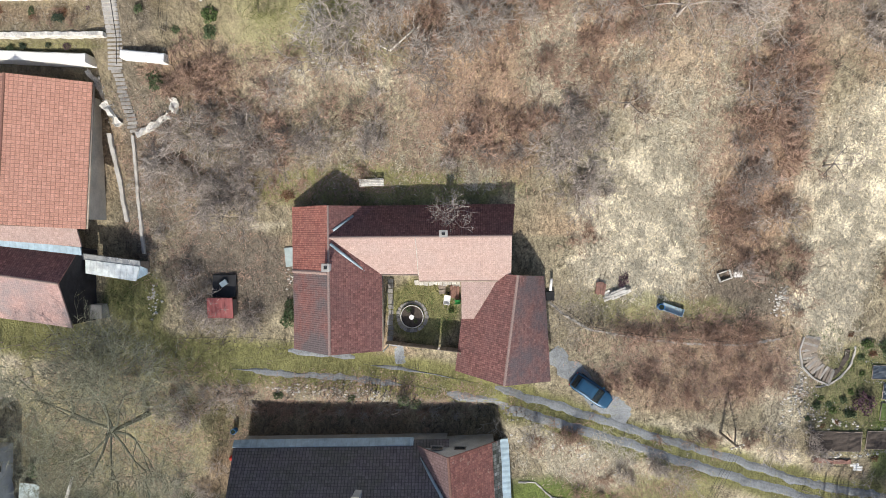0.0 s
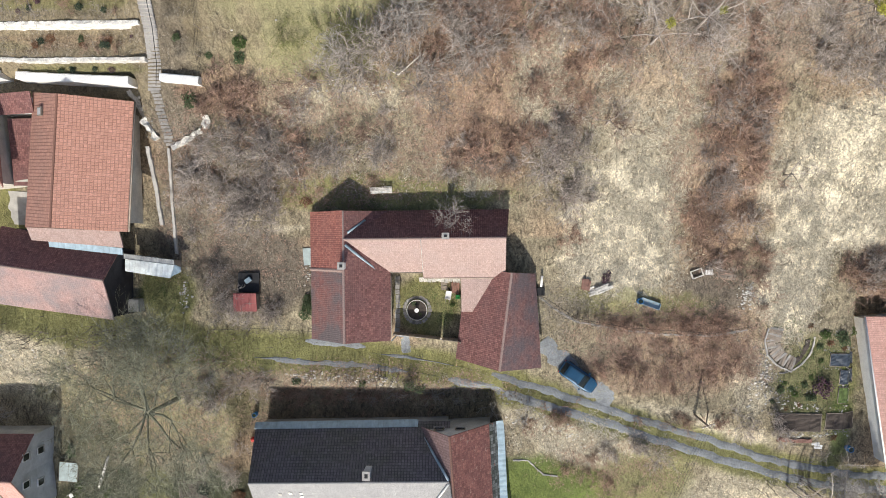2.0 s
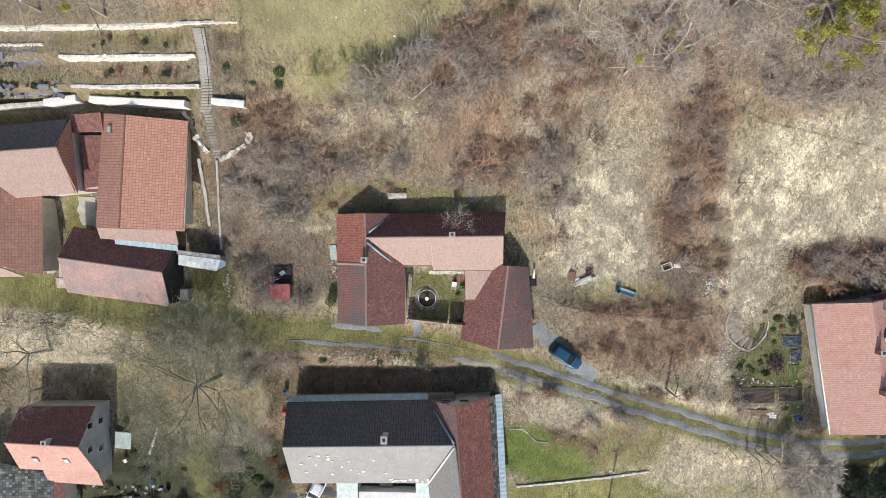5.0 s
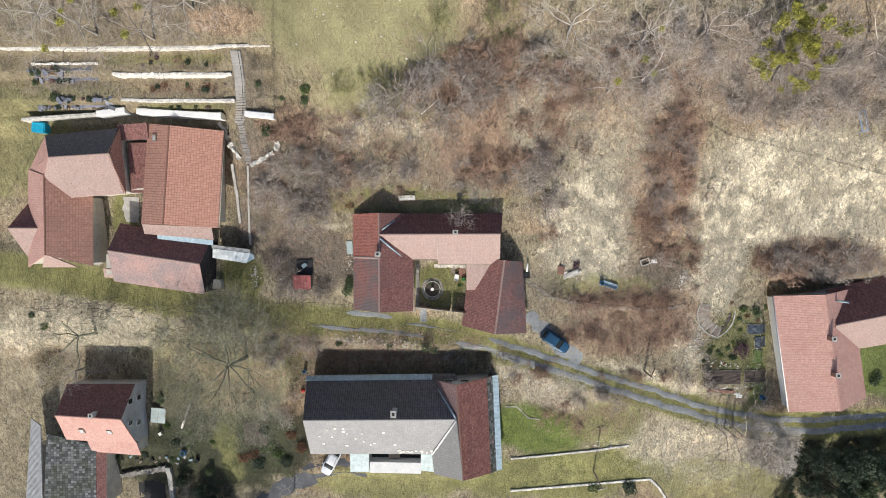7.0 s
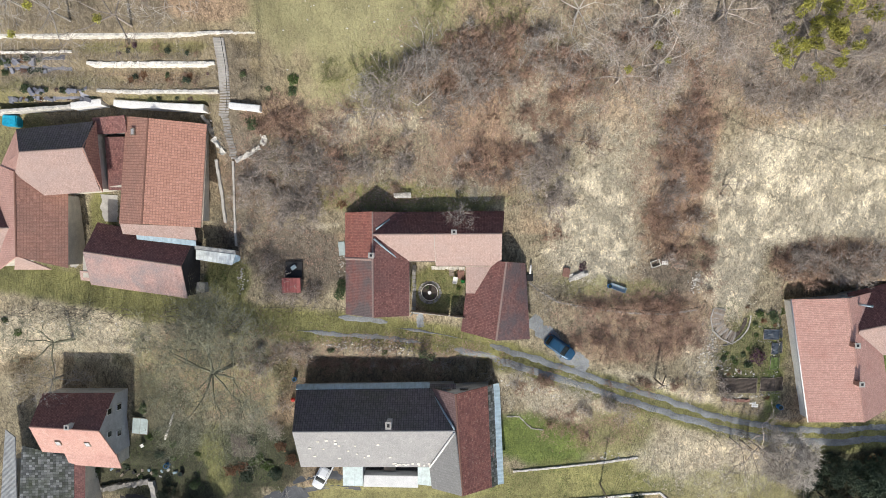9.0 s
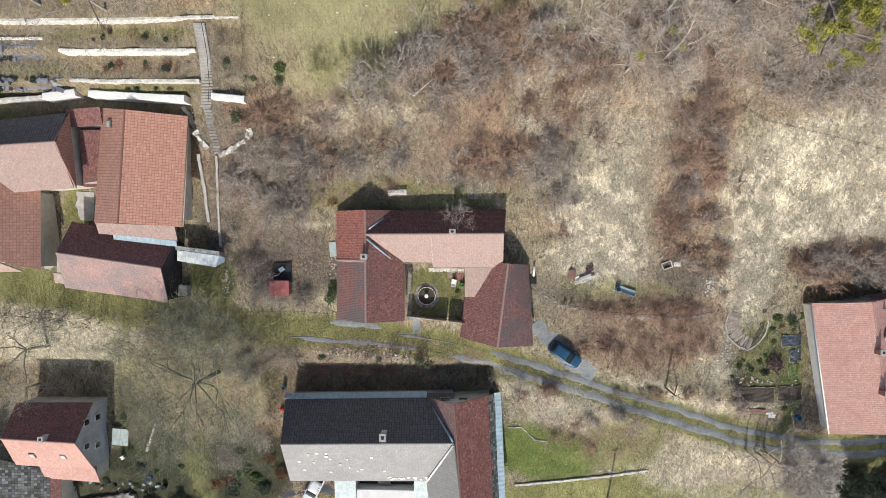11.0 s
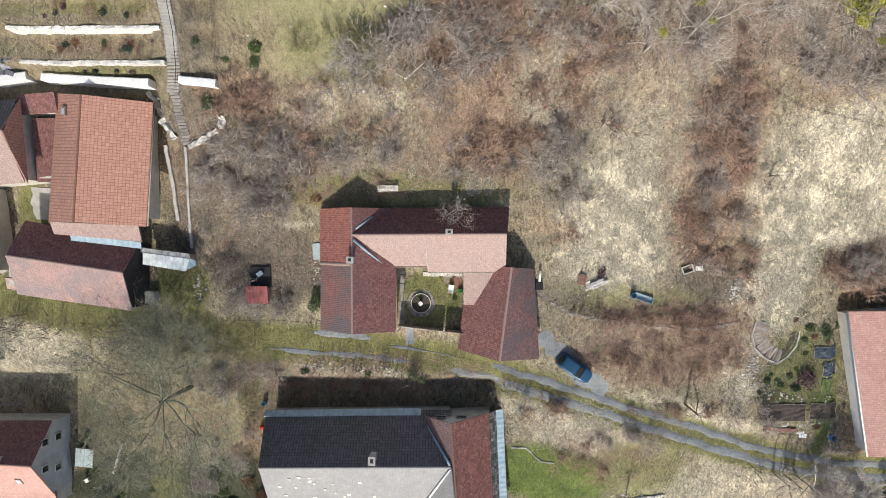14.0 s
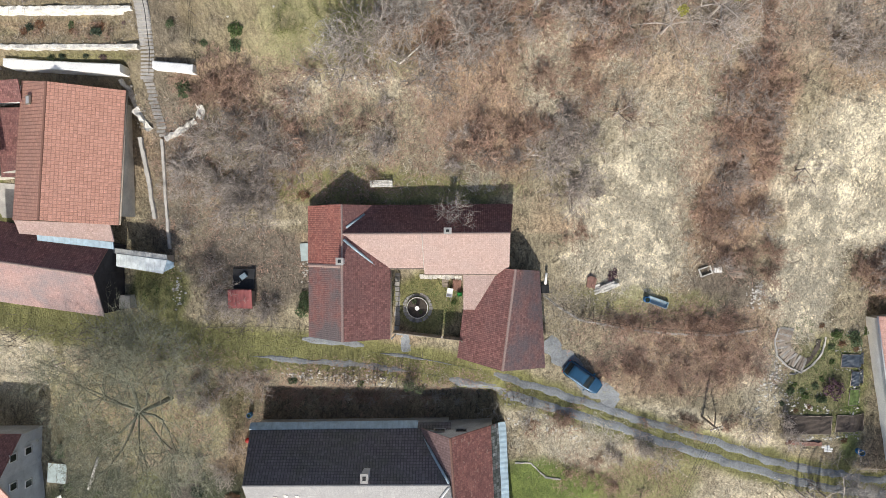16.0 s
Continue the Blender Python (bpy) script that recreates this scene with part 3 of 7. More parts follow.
def build_ground():
    xs, ys = axis(-82, 78, 0.42, 2200), axis(-50, 46, 0.42, 2200)
    X, Y = np.meshgrid(xs, ys)
    x, y = X.ravel(), Y.ravel()
    near = within(x, y, -84, 80, -52, 48, 6.0)
    ry = np.abs(y - road_y(x))
    lump = field(x, y, 1.3, 21, 3) * 0.14 * near * (0.15 + 0.85 * step(1.4, 3.0, ry))
    z = gz(x, y) + lump
    far = np.hypot(x, y)
    z = np.where(far > 300, np.clip(z, -60, 60), z)
    n, m = len(xs), len(ys)
    i = np.arange(n * m).reshape(m, n)
    quads = np.stack([i[:-1, :-1], i[:-1, 1:], i[1:, 1:], i[1:, :-1]], -1).reshape(-1, 4)
    me = bpy.data.meshes.new("ground")
    me.from_pydata(np.stack([x, y, z], 1).tolist(), [], quads.tolist())
    att = me.color_attributes.new("zone", "FLOAT_COLOR", "POINT")
    att.data.foreach_set("color", zone_colours(x, y).astype(np.float32).ravel())
    me.materials.append(M["ground"])
    me.polygons.foreach_set("use_smooth", [True] * len(me.polygons))
    tagged(new("ground", me), "rough hillside ground with dry grass, litter and moss", "ground", kind="structure")


build_ground()


def ribbon(name, material, pts, width, label, lift=0.05, ragged=0.25, seed=5, kind="structure", gap=0.0, taper=True):
    """A strip on the ground along a line, with worn edges; gap leaves worn-away stretches out."""
    rng = random.Random(seed)
    p = [Vector(q) for q in pts]
    dense = []
    for a, b in zip(p, p[1:]):
        k = max(1, int((b - a).length / 0.45))
        dense += [a.lerp(b, i / k) for i in range(k)]
    dense.append(p[-1])
    verts, faces, last = [], [], None
    wob = 0.0
    for i, q in enumerate(dense):
        d = (dense[min(i + 1, len(dense) - 1)] - dense[max(i - 1, 0)]).normalized()
        side = Vector((-d.y, d.x))
        wob = 0.7 * wob + 0.3 * rng.uniform(-1, 1)
        grow = 1.0
        if gap:
            grow = min(1.0, max(0.02, 0.9 + 2.2 * (noise.noise(Vector((q.x * 0.22, q.y * 0.22, seed))) - (gap - 0.5))))
        if taper and name == "road":
            grow *= min(1.0, 0.35 + 0.3 * min(i, len(dense) - 1 - i))
        w0 = width * grow * (0.5 + ragged * (rng.uniform(-0.25, 0.25) + wob))
        w1 = width * grow * (0.5 + ragged * (rng.uniform(-0.25, 0.25) - wob))
        k = len(verts)
        for s in (-w0, -w0 * 0.4, w1 * 0.4, w1):
            c = q + side * s
            edge = -0.03 if s in (-w0, w1) else lift
            verts.append((c.x, c.y, g(c.x, c.y) + edge + 0.01))
        if last is not None:
            faces += [(last + j, k + j, k + j + 1, last + j + 1) for j in range(3)]
        last = k
    return tagged(mesh_object(name, verts, faces, material), label, name, kind=kind)


def rut_line(off, x0, x1):
    xs = np.arange(x0, x1 + 0.1, 1.5)
    ys = road_y(xs)
    s = np.gradient(ys, xs)
    return [(float(x - off * k / math.hypot(1, k)), float(y + off / math.hypot(1, k))) for x, y, k in zip(xs, ys, s)]


ribbon("road", M["rut"], rut_line(0.85, 1.5, 84), 1.0, "pale gravel wheel track of a grassy lane", seed=1, ragged=0.4)
ribbon("road", M["rut"], rut_line(-0.8, -3, 84), 1.1, "pale gravel wheel track of a grassy lane", seed=2, ragged=0.35)
ribbon("road", M["rut"], rut_line(0.8, -12, 1.0), 0.75, "pale gravel wheel track of a grassy lane", seed=3, gap=0.75, ragged=0.5)
ribbon("road", M["rut"], rut_line(-0.75, -25, -3.5), 0.8, "pale gravel wheel track of a grassy lane", seed=4, gap=0.6, ragged=0.5)
ribbon("road", M["rut"], [(-19.3, -11.5), (-17, -11.7), (-15, -11.8), (-12.5, -12.2)], 0.9, "pale gravel beside the lane", seed=6)
ribbon("pavement", M["rut"], [(7.1, -11.6), (8.2, -12.9), (9.8, -14.4), (12.0, -16.4), (15.6, -18.6)], 2.3, "pale gravel parking place beside the lane", seed=7, lift=0.09, ragged=0.4)
ribbon("pavement", M["rut"], [(-8.2, -10.6), (-8.0, -12.0), (-7.9, -12.9)], 1.3, "worn pale gravel at the courtyard gate", seed=8, lift=0.03)
ribbon("pavement", M["asphalt"], [(-27, -37.8), (-24, -36.9), (-20.5, -36.6), (-17.2, -37.0)], 3.6, "old dark asphalt drive", seed=9, ragged=0.1)
ribbon("pavement", M["asphalt"], [(-26, -38.6), (-31, -41), (-36, -45)], 3.0, "old dark asphalt drive", seed=10, ragged=0.1)


# ---- roofs and houses ----
def roof_slope(name, material, parent, e0, e1, r1, r0, course=0.24, sag=0.03, seed=0, label="", thick=0.14):
    """One roof slope between an eave (e0 to e1) and a ridge (r0 to r1), in overlapping courses."""
    e0, e1, r1, r0 = (Vector(p) for p in (e0, e1, r1, r0))
    up = (e1 - e0).cross((r0 + r1) / 2 - e0).normalized()
    n = max(2, round((((r0 + r1) - (e0 + e1)) / 2).length / course))
    m = max(2, round(max((e1 - e0).length, (r1 - r0).length) / 0.8))
    verts, faces, uvs = [], [], []
    along = (e1 - e0).normalized() if (e1 - e0).length > 0.01 else (r1 - r0).normalized()
    fall = up.cross(along)

    def at(u, v, lift):
        p = (e0.lerp(e1, u)).lerp(r0.lerp(r1, u), v)
        p = p + up * lift
        w = noise.noise(Vector((p.x * 0.45, p.y * 0.45, seed + 3.7))) + 0.6 * noise.noise(Vector((p.x * 1.3, p.y * 1.3, seed)))
        return p + up * (sag * w)

    rows = [(0.0, -thick)]
    for i in range(n):
        rows += [(i / n, 0.024), ((i + 1) / n, 0.008)]
    rows.append((1.0, -thick))
    for v, lift in rows:
        for j in range(m + 1):
            verts.append(at(j / m, v, lift))
    for a in range(len(rows) - 1):
        for j in range(m):
            b = a * (m + 1) + j
            faces.append((b, b + 1, b + m + 2, b + m + 1))
    last = (len(rows) - 1) * (m + 1)
    faces.append((last, last + m, m, 0))
    for j in (0, m):
        faces.append(tuple(a * (m + 1) + j for a in (range(len(rows)) if j == 0 else range(len(rows) - 1, -1, -1))))
    for f in faces:
        for q in f:
            d = verts[q] - e0
            uvs.append((d.dot(along) + 50, d.dot(fall) + 50 - 0.002))
    return mesh_object(name, [tuple(v) for v in verts], faces, material, parent, label, uvs)


def tube_line(name, pts, radius, material, parent=None, label="", n=6):
    """A round bar along points."""
    pts = [Vector(p) for p in pts]
    verts, faces = [], []
    for i, p in enumerate(pts):
        d = (pts[min(i + 1, len(pts) - 1)] - pts[max(i - 1, 0)]).normalized()
        a = d.orthogonal().normalized()
        b = d.cross(a)
        for k in range(n):
            w = 2 * math.pi * k / n
            verts.append(p + (a * math.cos(w) + b * math.sin(w)) * radius)
        if i:
            s = n * (i - 1)
            faces += [(s + k, s + (k + 1) % n, s + n + (k + 1) % n, s + n + k) for k in range(n)]
    faces += [tuple(range(n - 1, -1, -1)), tuple(range(len(verts) - n, len(verts)))]
    return mesh_object(name, [tuple(v) for v in verts], faces, material, parent, label, smooth=True)


def ridge_caps(parent, a, b, material, size=0.13, pitch=0.42):
    """Half-round caps laid end to end along a ridge or hip, in one row."""
    a, b = Vector(a), Vector(b)
    n = max(1, round((b - a).length / pitch))
    d = (b - a).normalized()
    side = d.cross(Vector((0, 0, 1))).normalized()
    up = side.cross(d)
    verts, faces = [], []
    for i in range(n):
        for s, grow in ((i / n, 1.12), ((i + 1) / n, 0.95)):
            c = a.lerp(b, s)
            for w in (-80, -40, 0, 40, 80):
                w = radians(w)
                verts.append(c + (side * math.sin(w) + up * (math.cos(w) - 0.35)) * size * grow)
    for r in range(2 * n - 1):
        faces += [(5 * r + j, 5 * r + j + 1, 5 * r + j + 6, 5 * r + j + 5) for j in range(4)]
    return mesh_object("ridge_cap", [tuple(v) for v in verts], faces, material, parent, smooth=False)


def wall_body(parent, poly, tops, base, material, label=""):
    """Outer walls over a plan: a closed body from base up to the given heights (a point of poly each)."""
    n = len(poly)
    verts = [(x, y, base) for x, y in poly] + [(x, y, t) for (x, y), t in zip(poly, tops)]
    faces = [tuple(range(n - 1, -1, -1)), tuple(range(n, 2 * n))] + [(i, (i + 1) % n, n + (i + 1) % n, n + i) for i in range(n)]
    bm = bmesh.new()
    bv = [bm.verts.new(v) for v in verts]
    for f in faces:
        bm.faces.new([bv[i] for i in f])
    bmesh.ops.triangulate(bm, faces=[f for f in bm.faces if len(f.verts) > 4])
    return part("wall", bm, material, parent, label)


def inset(p, c, by):
    d = Vector(c) - Vector(p)
    return Vector(p) + Vector((math.copysign(by, d.x), math.copysign(by, d.y)))


def gable_roof(root, a, b, c, d, r0, r1, ze, zr, mat_ab, mat_cd, wall, base, cap=None, over=0.4, seed=0, ze2=None, course=0.24, drop=0.22):
    """Eave a-b and c-d (counter-clockwise from above), ridge r0 (at a, d) to r1 (at b, c): two slopes, walls with gables, caps, gutters."""
    ze2 = ze if ze2 is None else ze2
    A, B, C, D = ((*p, h) for p, h in ((a, ze), (b, ze), (c, ze2), (d, ze2)))
    R0, R1 = (*r0, zr), (*r1, zr)
    roof_slope("roof", mat_ab, root, A, B, R1, R0, seed=seed, course=course)
    roof_slope("roof", mat_cd, root, C, D, R0, R1, seed=seed + 1, course=course)
    if cap is not None:
        ridge_caps(root, R0, R1, cap)
    mid = ((a[0] + b[0] + c[0] + d[0]) / 4, (a[1] + b[1] + c[1] + d[1]) / 4)
    ia, ib, ic, id_ = (inset(p, mid, over) for p in (a, b, c, d))
    m0 = Vector(r0) + (Vector(r1) - Vector(r0)).normalized() * over
    m1 = Vector(r1) - (Vector(r1) - Vector(r0)).normalized() * over
    low = 0.12

    def top(p, e, zz):
        e0, e1 = (Vector(a), Vector(b)) if e == 0 else (Vector(c), Vector(d))
        n = (e1 - e0).normalized()
        dist = abs((p - e0).cross(n))
        span = abs(((Vector(r0) + Vector(r1)) / 2 - e0).cross(n))
        return zz + (zr - zz) * min(1, dist / span) - low - drop

    poly = [ia, ib, m1, ic, id_, m0]
    tops = [top(ia, 0, ze), top(ib, 0, ze), zr - drop - 0.18, top(ic, 1, ze2), top(id_, 1, ze2), zr - drop - 0.18]
    # the body is two halves that meet under the ridge
    wall_body(root, [tuple(p) for p in (ia, ib, m1, m0)], [tops[0], tops[1], tops[2], tops[5]], base, wall)
    wall_body(root, [tuple(p) for p in (m0, m1, ic, id_)], [tops[5], tops[2], tops[3], tops[4]], base, wall)


def chimney(root, x, y, z0, z1, w=0.5, d=0.5, material=None, turn=0.0):
    m = pose(x, y, 0, 0, 0, turn)
    c = boxed("chimney", -w / 2, w / 2, -d / 2, d / 2, z0, z1, material or M["brick"], root, "", m, 0.02)
    boxed("cover", -w / 2 - 0.07, w / 2 + 0.07, -d / 2 - 0.07, d / 2 + 0.07, z1, z1 + 0.09, M["concrete"], c, "pale concrete collar", m, 0.02)
    boxed("flue", -w / 4, w / 4, -d / 4, d / 4, z1 + 0.09, z1 + 0.13, M["dark"], c, "sooty black flue opening", m)
    return c


def skylight(root, p, along, up, w=0.8, h=1.0):
    """A roof window lying on a slope: frame and pane."""
    along, up = Vector(along).normalized(), Vector(up).normalized()
    nrm = along.cross(up)
    m = Matrix((along, up, nrm)).transposed().to_4x4()
    m.translation = Vector(p)
    f = boxed("roof_window", -w / 2, w / 2, -h / 2, h / 2, -0.05, 0.13, M["wood"], root, "roof window with a dark frame", m, 0.02)
    boxed("pane", -w / 2 + 0.12, w / 2 - 0.12, -h / 2 + 0.12, h / 2 - 0.12, 0.13, 0.15, M["grey_plaster"], f, "pale pane", m)


def wall_window(root, x, y, z, turn, w=0.9, h=1.2, frame_mat=None):
    """A window set on a wall: frame, sill and pane. turn: the way it faces, from -y."""
    m = pose(x, y, z, 0, 0, turn)
    f = boxed("window", -w / 2, w / 2, -0.05, 0.06, 0, h, frame_mat or M["white_wall"], root, "framed window", m)
    boxed("pane", -w / 2 + 0.08, w / 2 - 0.08, -0.075, -0.05, 0.08, h - 0.08, M["glass"], f, "", m)
    boxed("sill", -w / 2 - 0.06, w / 2 + 0.06, -0.14, 0.04, -0.06, 0, M["concrete"], f, "", m)


# The U-shaped farmhouse round its courtyard.
farm = placed("farmhouse", "old U-shaped farmhouse with weathered red tile roofs", "house", (-5, -4, 1))
gable_roof(farm, (-9.0, -10.7), (-9.0, 2.95), (-17.4, 2.85), (-17.4, -10.55), (-13.3, -10.6), (-13.45, 2.9), 4.9, 8.25, M["old_shaded_red"], M["slate_red"], M["plaster"], -1.0, M["pale_red"], seed=1)
roof_slope("roof", M["rust_red"], farm, (-17.47, 2.88, 4.98), (-17.45, -3.0, 4.98), (-13.45, -3.0, 8.33), (-13.5, 2.93, 8.33), seed=9, label="redder upper part of the wing's slope")
ridge_caps(farm, (-17.4, -3.15, 5.0), (-13.45, -3.15, 8.3), M["pale_red"], 0.2)
# South slopes paler than the north one: sun and shade put into tile colour.
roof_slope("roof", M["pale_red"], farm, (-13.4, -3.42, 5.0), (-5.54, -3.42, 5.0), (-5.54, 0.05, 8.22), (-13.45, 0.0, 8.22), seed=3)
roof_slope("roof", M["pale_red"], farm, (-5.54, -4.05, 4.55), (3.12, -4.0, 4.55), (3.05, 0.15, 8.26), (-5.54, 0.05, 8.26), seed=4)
roof_slope("roof", M["old_shaded_red"], farm, (3.45, 3.1, 5.0), (-13.4, 2.95, 5.0), (-13.45, 0.0, 8.22), (3.05, 0.15, 8.24), seed=5)
ridge_caps(farm, (-13.4, 0.0, 8.25), (3.05, 0.15, 8.27), M["pale_red"])
wall_body(farm, [(-13, -3.05), (2.75, -3.5), (2.75, 0.1), (-13, 0.1)], [4.9, 4.7, 7.9, 7.9], -1, M["plaster"])
wall_body(farm, [(-13, 0.1), (2.75, 0.1), (2.75, 2.7), (-13, 2.6)], [7.9, 7.9, 5.0, 5.0], -1, M["plaster"])
gable_roof(farm, (-1.0, -3.3), (-2.2, -13.0), (7.05, -13.95), (6.4, -3.75), (3.71, -3.46), (2.45, -13.7), 2.15, 5.9, M["old_shaded_red"], M["mottled"], M["plaster"], -2.5, M["pale_red"], seed=6, drop=0.75)
roof_slope("roof", M["pale_red"], farm, (-1.55, -7.8, 3.1), (0.6, -7.8, 3.1), (2.6, -3.9, 4.5), (-1.55, -3.9, 4.5), seed=7, label="sunlit pale lean-to slope over the corner")
wall_body(farm, [(-1.3, -7.5), (1.0, -7.5), (1.0, -3.6), (-1.3, -3.6)], [2.9, 2.9, 4.2, 4.2], -1, M["plaster"])
chimney(farm, -3.0, 0.35, 7.0, 9.0, 0.62, 0.5, M["concrete"])
chimney(farm, -13.45, -2.65, 7.0, 9.1, 0.6, 0.6, M["white_wall"])
tube_line("valley_flashing", [(-13.2, -0.55, 8.22), (-9.7, -3.85, 5.2)], 0.15, M["blue_metal"], farm, "pale metal valley flashing")
tube_line("valley_flashing", [(-13.0, 0.65, 8.0), (-11.4, 2.0, 6.75)], 0.12, M["blue_metal"], farm, "pale metal valley flashing")
tube_line("verge", [(-5.54, -3.5, 5.05), (-5.54, 0.0, 8.32)], 0.03, M["stone_white"], farm, "white mortar seam between two roof slopes")
tube_line("gutter", [(-13.0, -3.5, 4.9), (-5.5, -3.5, 4.9)], 0.07, M["wood"], farm)
tube_line("gutter", [(-5.5, -4.12, 4.45), (3.1, -4.08, 4.45)], 0.07, M["wood"], farm)
tube_line("gutter", [(-8.93, -10.6, 4.8), (-8.93, -3.6, 4.8)], 0.06, M["wood"], farm)
tube_line("downpipe", [(-8.9, -10.75, 4.7), (-8.9, -10.8, 0.2)], 0.06, M["blue_metal"], farm)

# The barn with the tall dark end, and the long house behind it.
barn = placed("barn", "barn with a faded pink and shaded maroon tile roof", "barn", (-44, -3, 2))
# The maroon tiles put the north slope's shade into its colour.
gable_roof(barn, (-50.92, -6.74), (-37.95, -8.45), (-37.22, -0.96), (-50.0, 1.43), (-50.48, -2.4), (-37.7, -4.16), 6.7, 9.4, M["faded"], M["old_shaded_red"], M["dark_boards"], 0.5, M["pale_red"], over=0.25, seed=11)
boxed("porch", -38.5, -37.0, -8.0, -6.6, 1.0, 3.2, M["concrete"], barn, "pale concrete porch at the barn's end", None, 0.03)
lean = boxed("shed", -52.6, -50.4, -5.9, -3.0, 1.0, 5.6, M["plaster"], barn, "low lean-to at the barn's end")
roof_slope("roof", M["pale_red"], barn, (-53.2, -6.3, 5.0), (-50.4, -6.5, 5.0), (-50.4, -5.2, 5.7), (-53.0, -5.0, 5.7), seed=12)

longhouse = placed("long_house", "long house with a new orange tile roof", "house", (-40, 8, 5))
gable_roof(longhouse, (-35.2, 0.76), (-34.42, 13.9), (-44.87, 14.92), (-45.84, 1.25), (-41.7, 1.2), (-40.86, 14.28), 9.2, 11.8, M["new_red"], M["brown_red"], M["plaster"], 3.0, M["new_red"], over=0.95, seed=13, course=0.36)
roof_slope("roof", M["pale_red"], longhouse, (-45.9, -0.05, 8.1), (-36.2, -0.85, 8.1), (-36.2, 0.85, 8.9), (-45.9, 1.25, 8.9), seed=14)
tube_line("gutter", [(-35.1, 0.8, 9.1), (-34.3, 13.9, 9.1)], 0.08, M["wood"], longhouse)
roof_slope("metal_sheet", M["blue_metal"], longhouse, (-44.2, -0.75, 7.8), (-36.4, -1.6, 7.8), (-36.4, -0.9, 7.95), (-44.2, -0.1, 7.95), seed=15, course=1.0, sag=0.0, label="pale blue sheet in the valley")
skylight(longhouse, (-43.4, 12.8, 10.4), (0, -1, 0), (0.85, 0, 0.55), 0.9, 0.8)

# The corner house beyond the yard: crossing wings.
corner = placed("corner_house", "house of crossing wings with pink and red tile roofs", "house", (-56, 4, 4))
# North slope in darker tiles than the south one: its shade is painted in.
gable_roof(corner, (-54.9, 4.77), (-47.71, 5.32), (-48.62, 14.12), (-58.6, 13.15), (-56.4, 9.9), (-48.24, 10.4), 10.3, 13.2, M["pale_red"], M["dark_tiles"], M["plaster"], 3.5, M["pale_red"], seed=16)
roof_slope("roof", M["bright_red"], corner, (-58.6, 13.2, 10.2), (-62.4, 8.8, 7.7), (-58.2, 7.4, 11.2), (-56.4, 9.9, 13.2), seed=17, label="salmon hipped end")
roof_slope("roof", M["pale_red"], corner, (-58.2, 7.4, 11.2), (-54.9, 4.77, 10.35), (-54.0, 6.0, 11.0), (-56.4, 9.9, 13.15), seed=18)
gable_roof(corner, (-53.38, -4.57), (-53.35, 5.3), (-62.6, 8.83), (-62.68, -4.8), (-58.0, -3.0), (-58.15, 7.7), 7.7, 11.4, M["brown_red"], M["bright_red"], M["plaster"], 2.0, M["new_red"], seed=19)
roof_slope("roof", M["pale_red"], corner, (-60.6, -4.8, 7.75), (-55.6, -4.75, 7.75), (-57.9, -2.9, 11.4), (-58.1, -2.9, 11.4), seed=20, label="pale little hip")
# Again pale tiles for the sunny side, dark red for the shaded side.
gable_roof(corner, (-62.6, -3.8), (-59.4, -2.2), (-59.4, 3.4), (-62.4, 4.6), (-64.2, 0.6), (-59.3, 0.6), 7.4, 9.9, M["pale_red"], M["old_shaded_red"], M["plaster"], 2.0, M["pale_red"], seed=21, over=0.3)
roof_slope("roof", M["bright_red"], corner, (-62.4, 4.6, 7.4), (-62.6, -3.8, 7.4), (-64.2, 0.6, 9.0), (-64.2, 0.7, 9.0), seed=22)
roof_slope("roof", M["brown_red"], corner, (-47.45, 5.25, 10.15), (-48.3, 14.15, 10.15), (-48.35, 10.5, 13.22), (-48.35, 10.3, 13.22), seed=48, label="steep red hipped end")
# link roofs to the long house
link = placed("link_building", "low link building with dark red tiles", "outbuilding", (-46.5, 8, 5))
roof_slope("roof", M["old_shaded_red"], link, (-48.0, 5.6, 7.6), (-45.2, 5.6, 7.6), (-45.2, 12.4, 8.6), (-48.0, 12.4, 8.6), seed=23)
boxed("wall", -47.8, -45.4, 6.0, 12.3, 3.5, 7.7, M["plaster"], link)
roof_slope("roof", M["old_shaded_red"], link, (-49.0, 12.6, 9.4), (-44.7, 12.8, 9.4), (-44.7, 14.9, 10.1), (-48.8, 14.6, 10.1), seed=24)
boxed("wall", -48.7, -44.9, 12.9, 14.4, 5, 9.3, M["white_wall"], link)

# The white garden shed roof beside the barn.
shed = placed("garden_shed", "small shed with a bright white sheet roof", "shed", (-34.5, -3, 3))
roof_slope("roof", M["white_sheet"], shed, (-37.4, -3.4, 5.3), (-32.5, -4.15, 5.3), (-32.0, -2.75, 5.5), (-37.3, -2.1, 5.5), seed=25, course=0.9, sag=0.01)
roof_slope("roof", M["blue_metal"], shed, (-32.45, -4.0, 5.2), (-31.5, -3.5, 5.0), (-31.5, -3.0, 5.0), (-32.0, -2.7, 5.4), seed=26, course=0.9, sag=0.0)
roof_slope("roof", M["grey_sheet"], shed, (-37.7, -2.05, 5.4), (-32.0, -2.7, 5.4), (-32.0, -2.2, 5.6), (-37.7, -1.5, 5.6), seed=27, course=0.5, sag=0.0)
boxed("wall", -37.0, -32.4, -3.4, -2.3, 2.0, 5.15, M["wood"], shed)

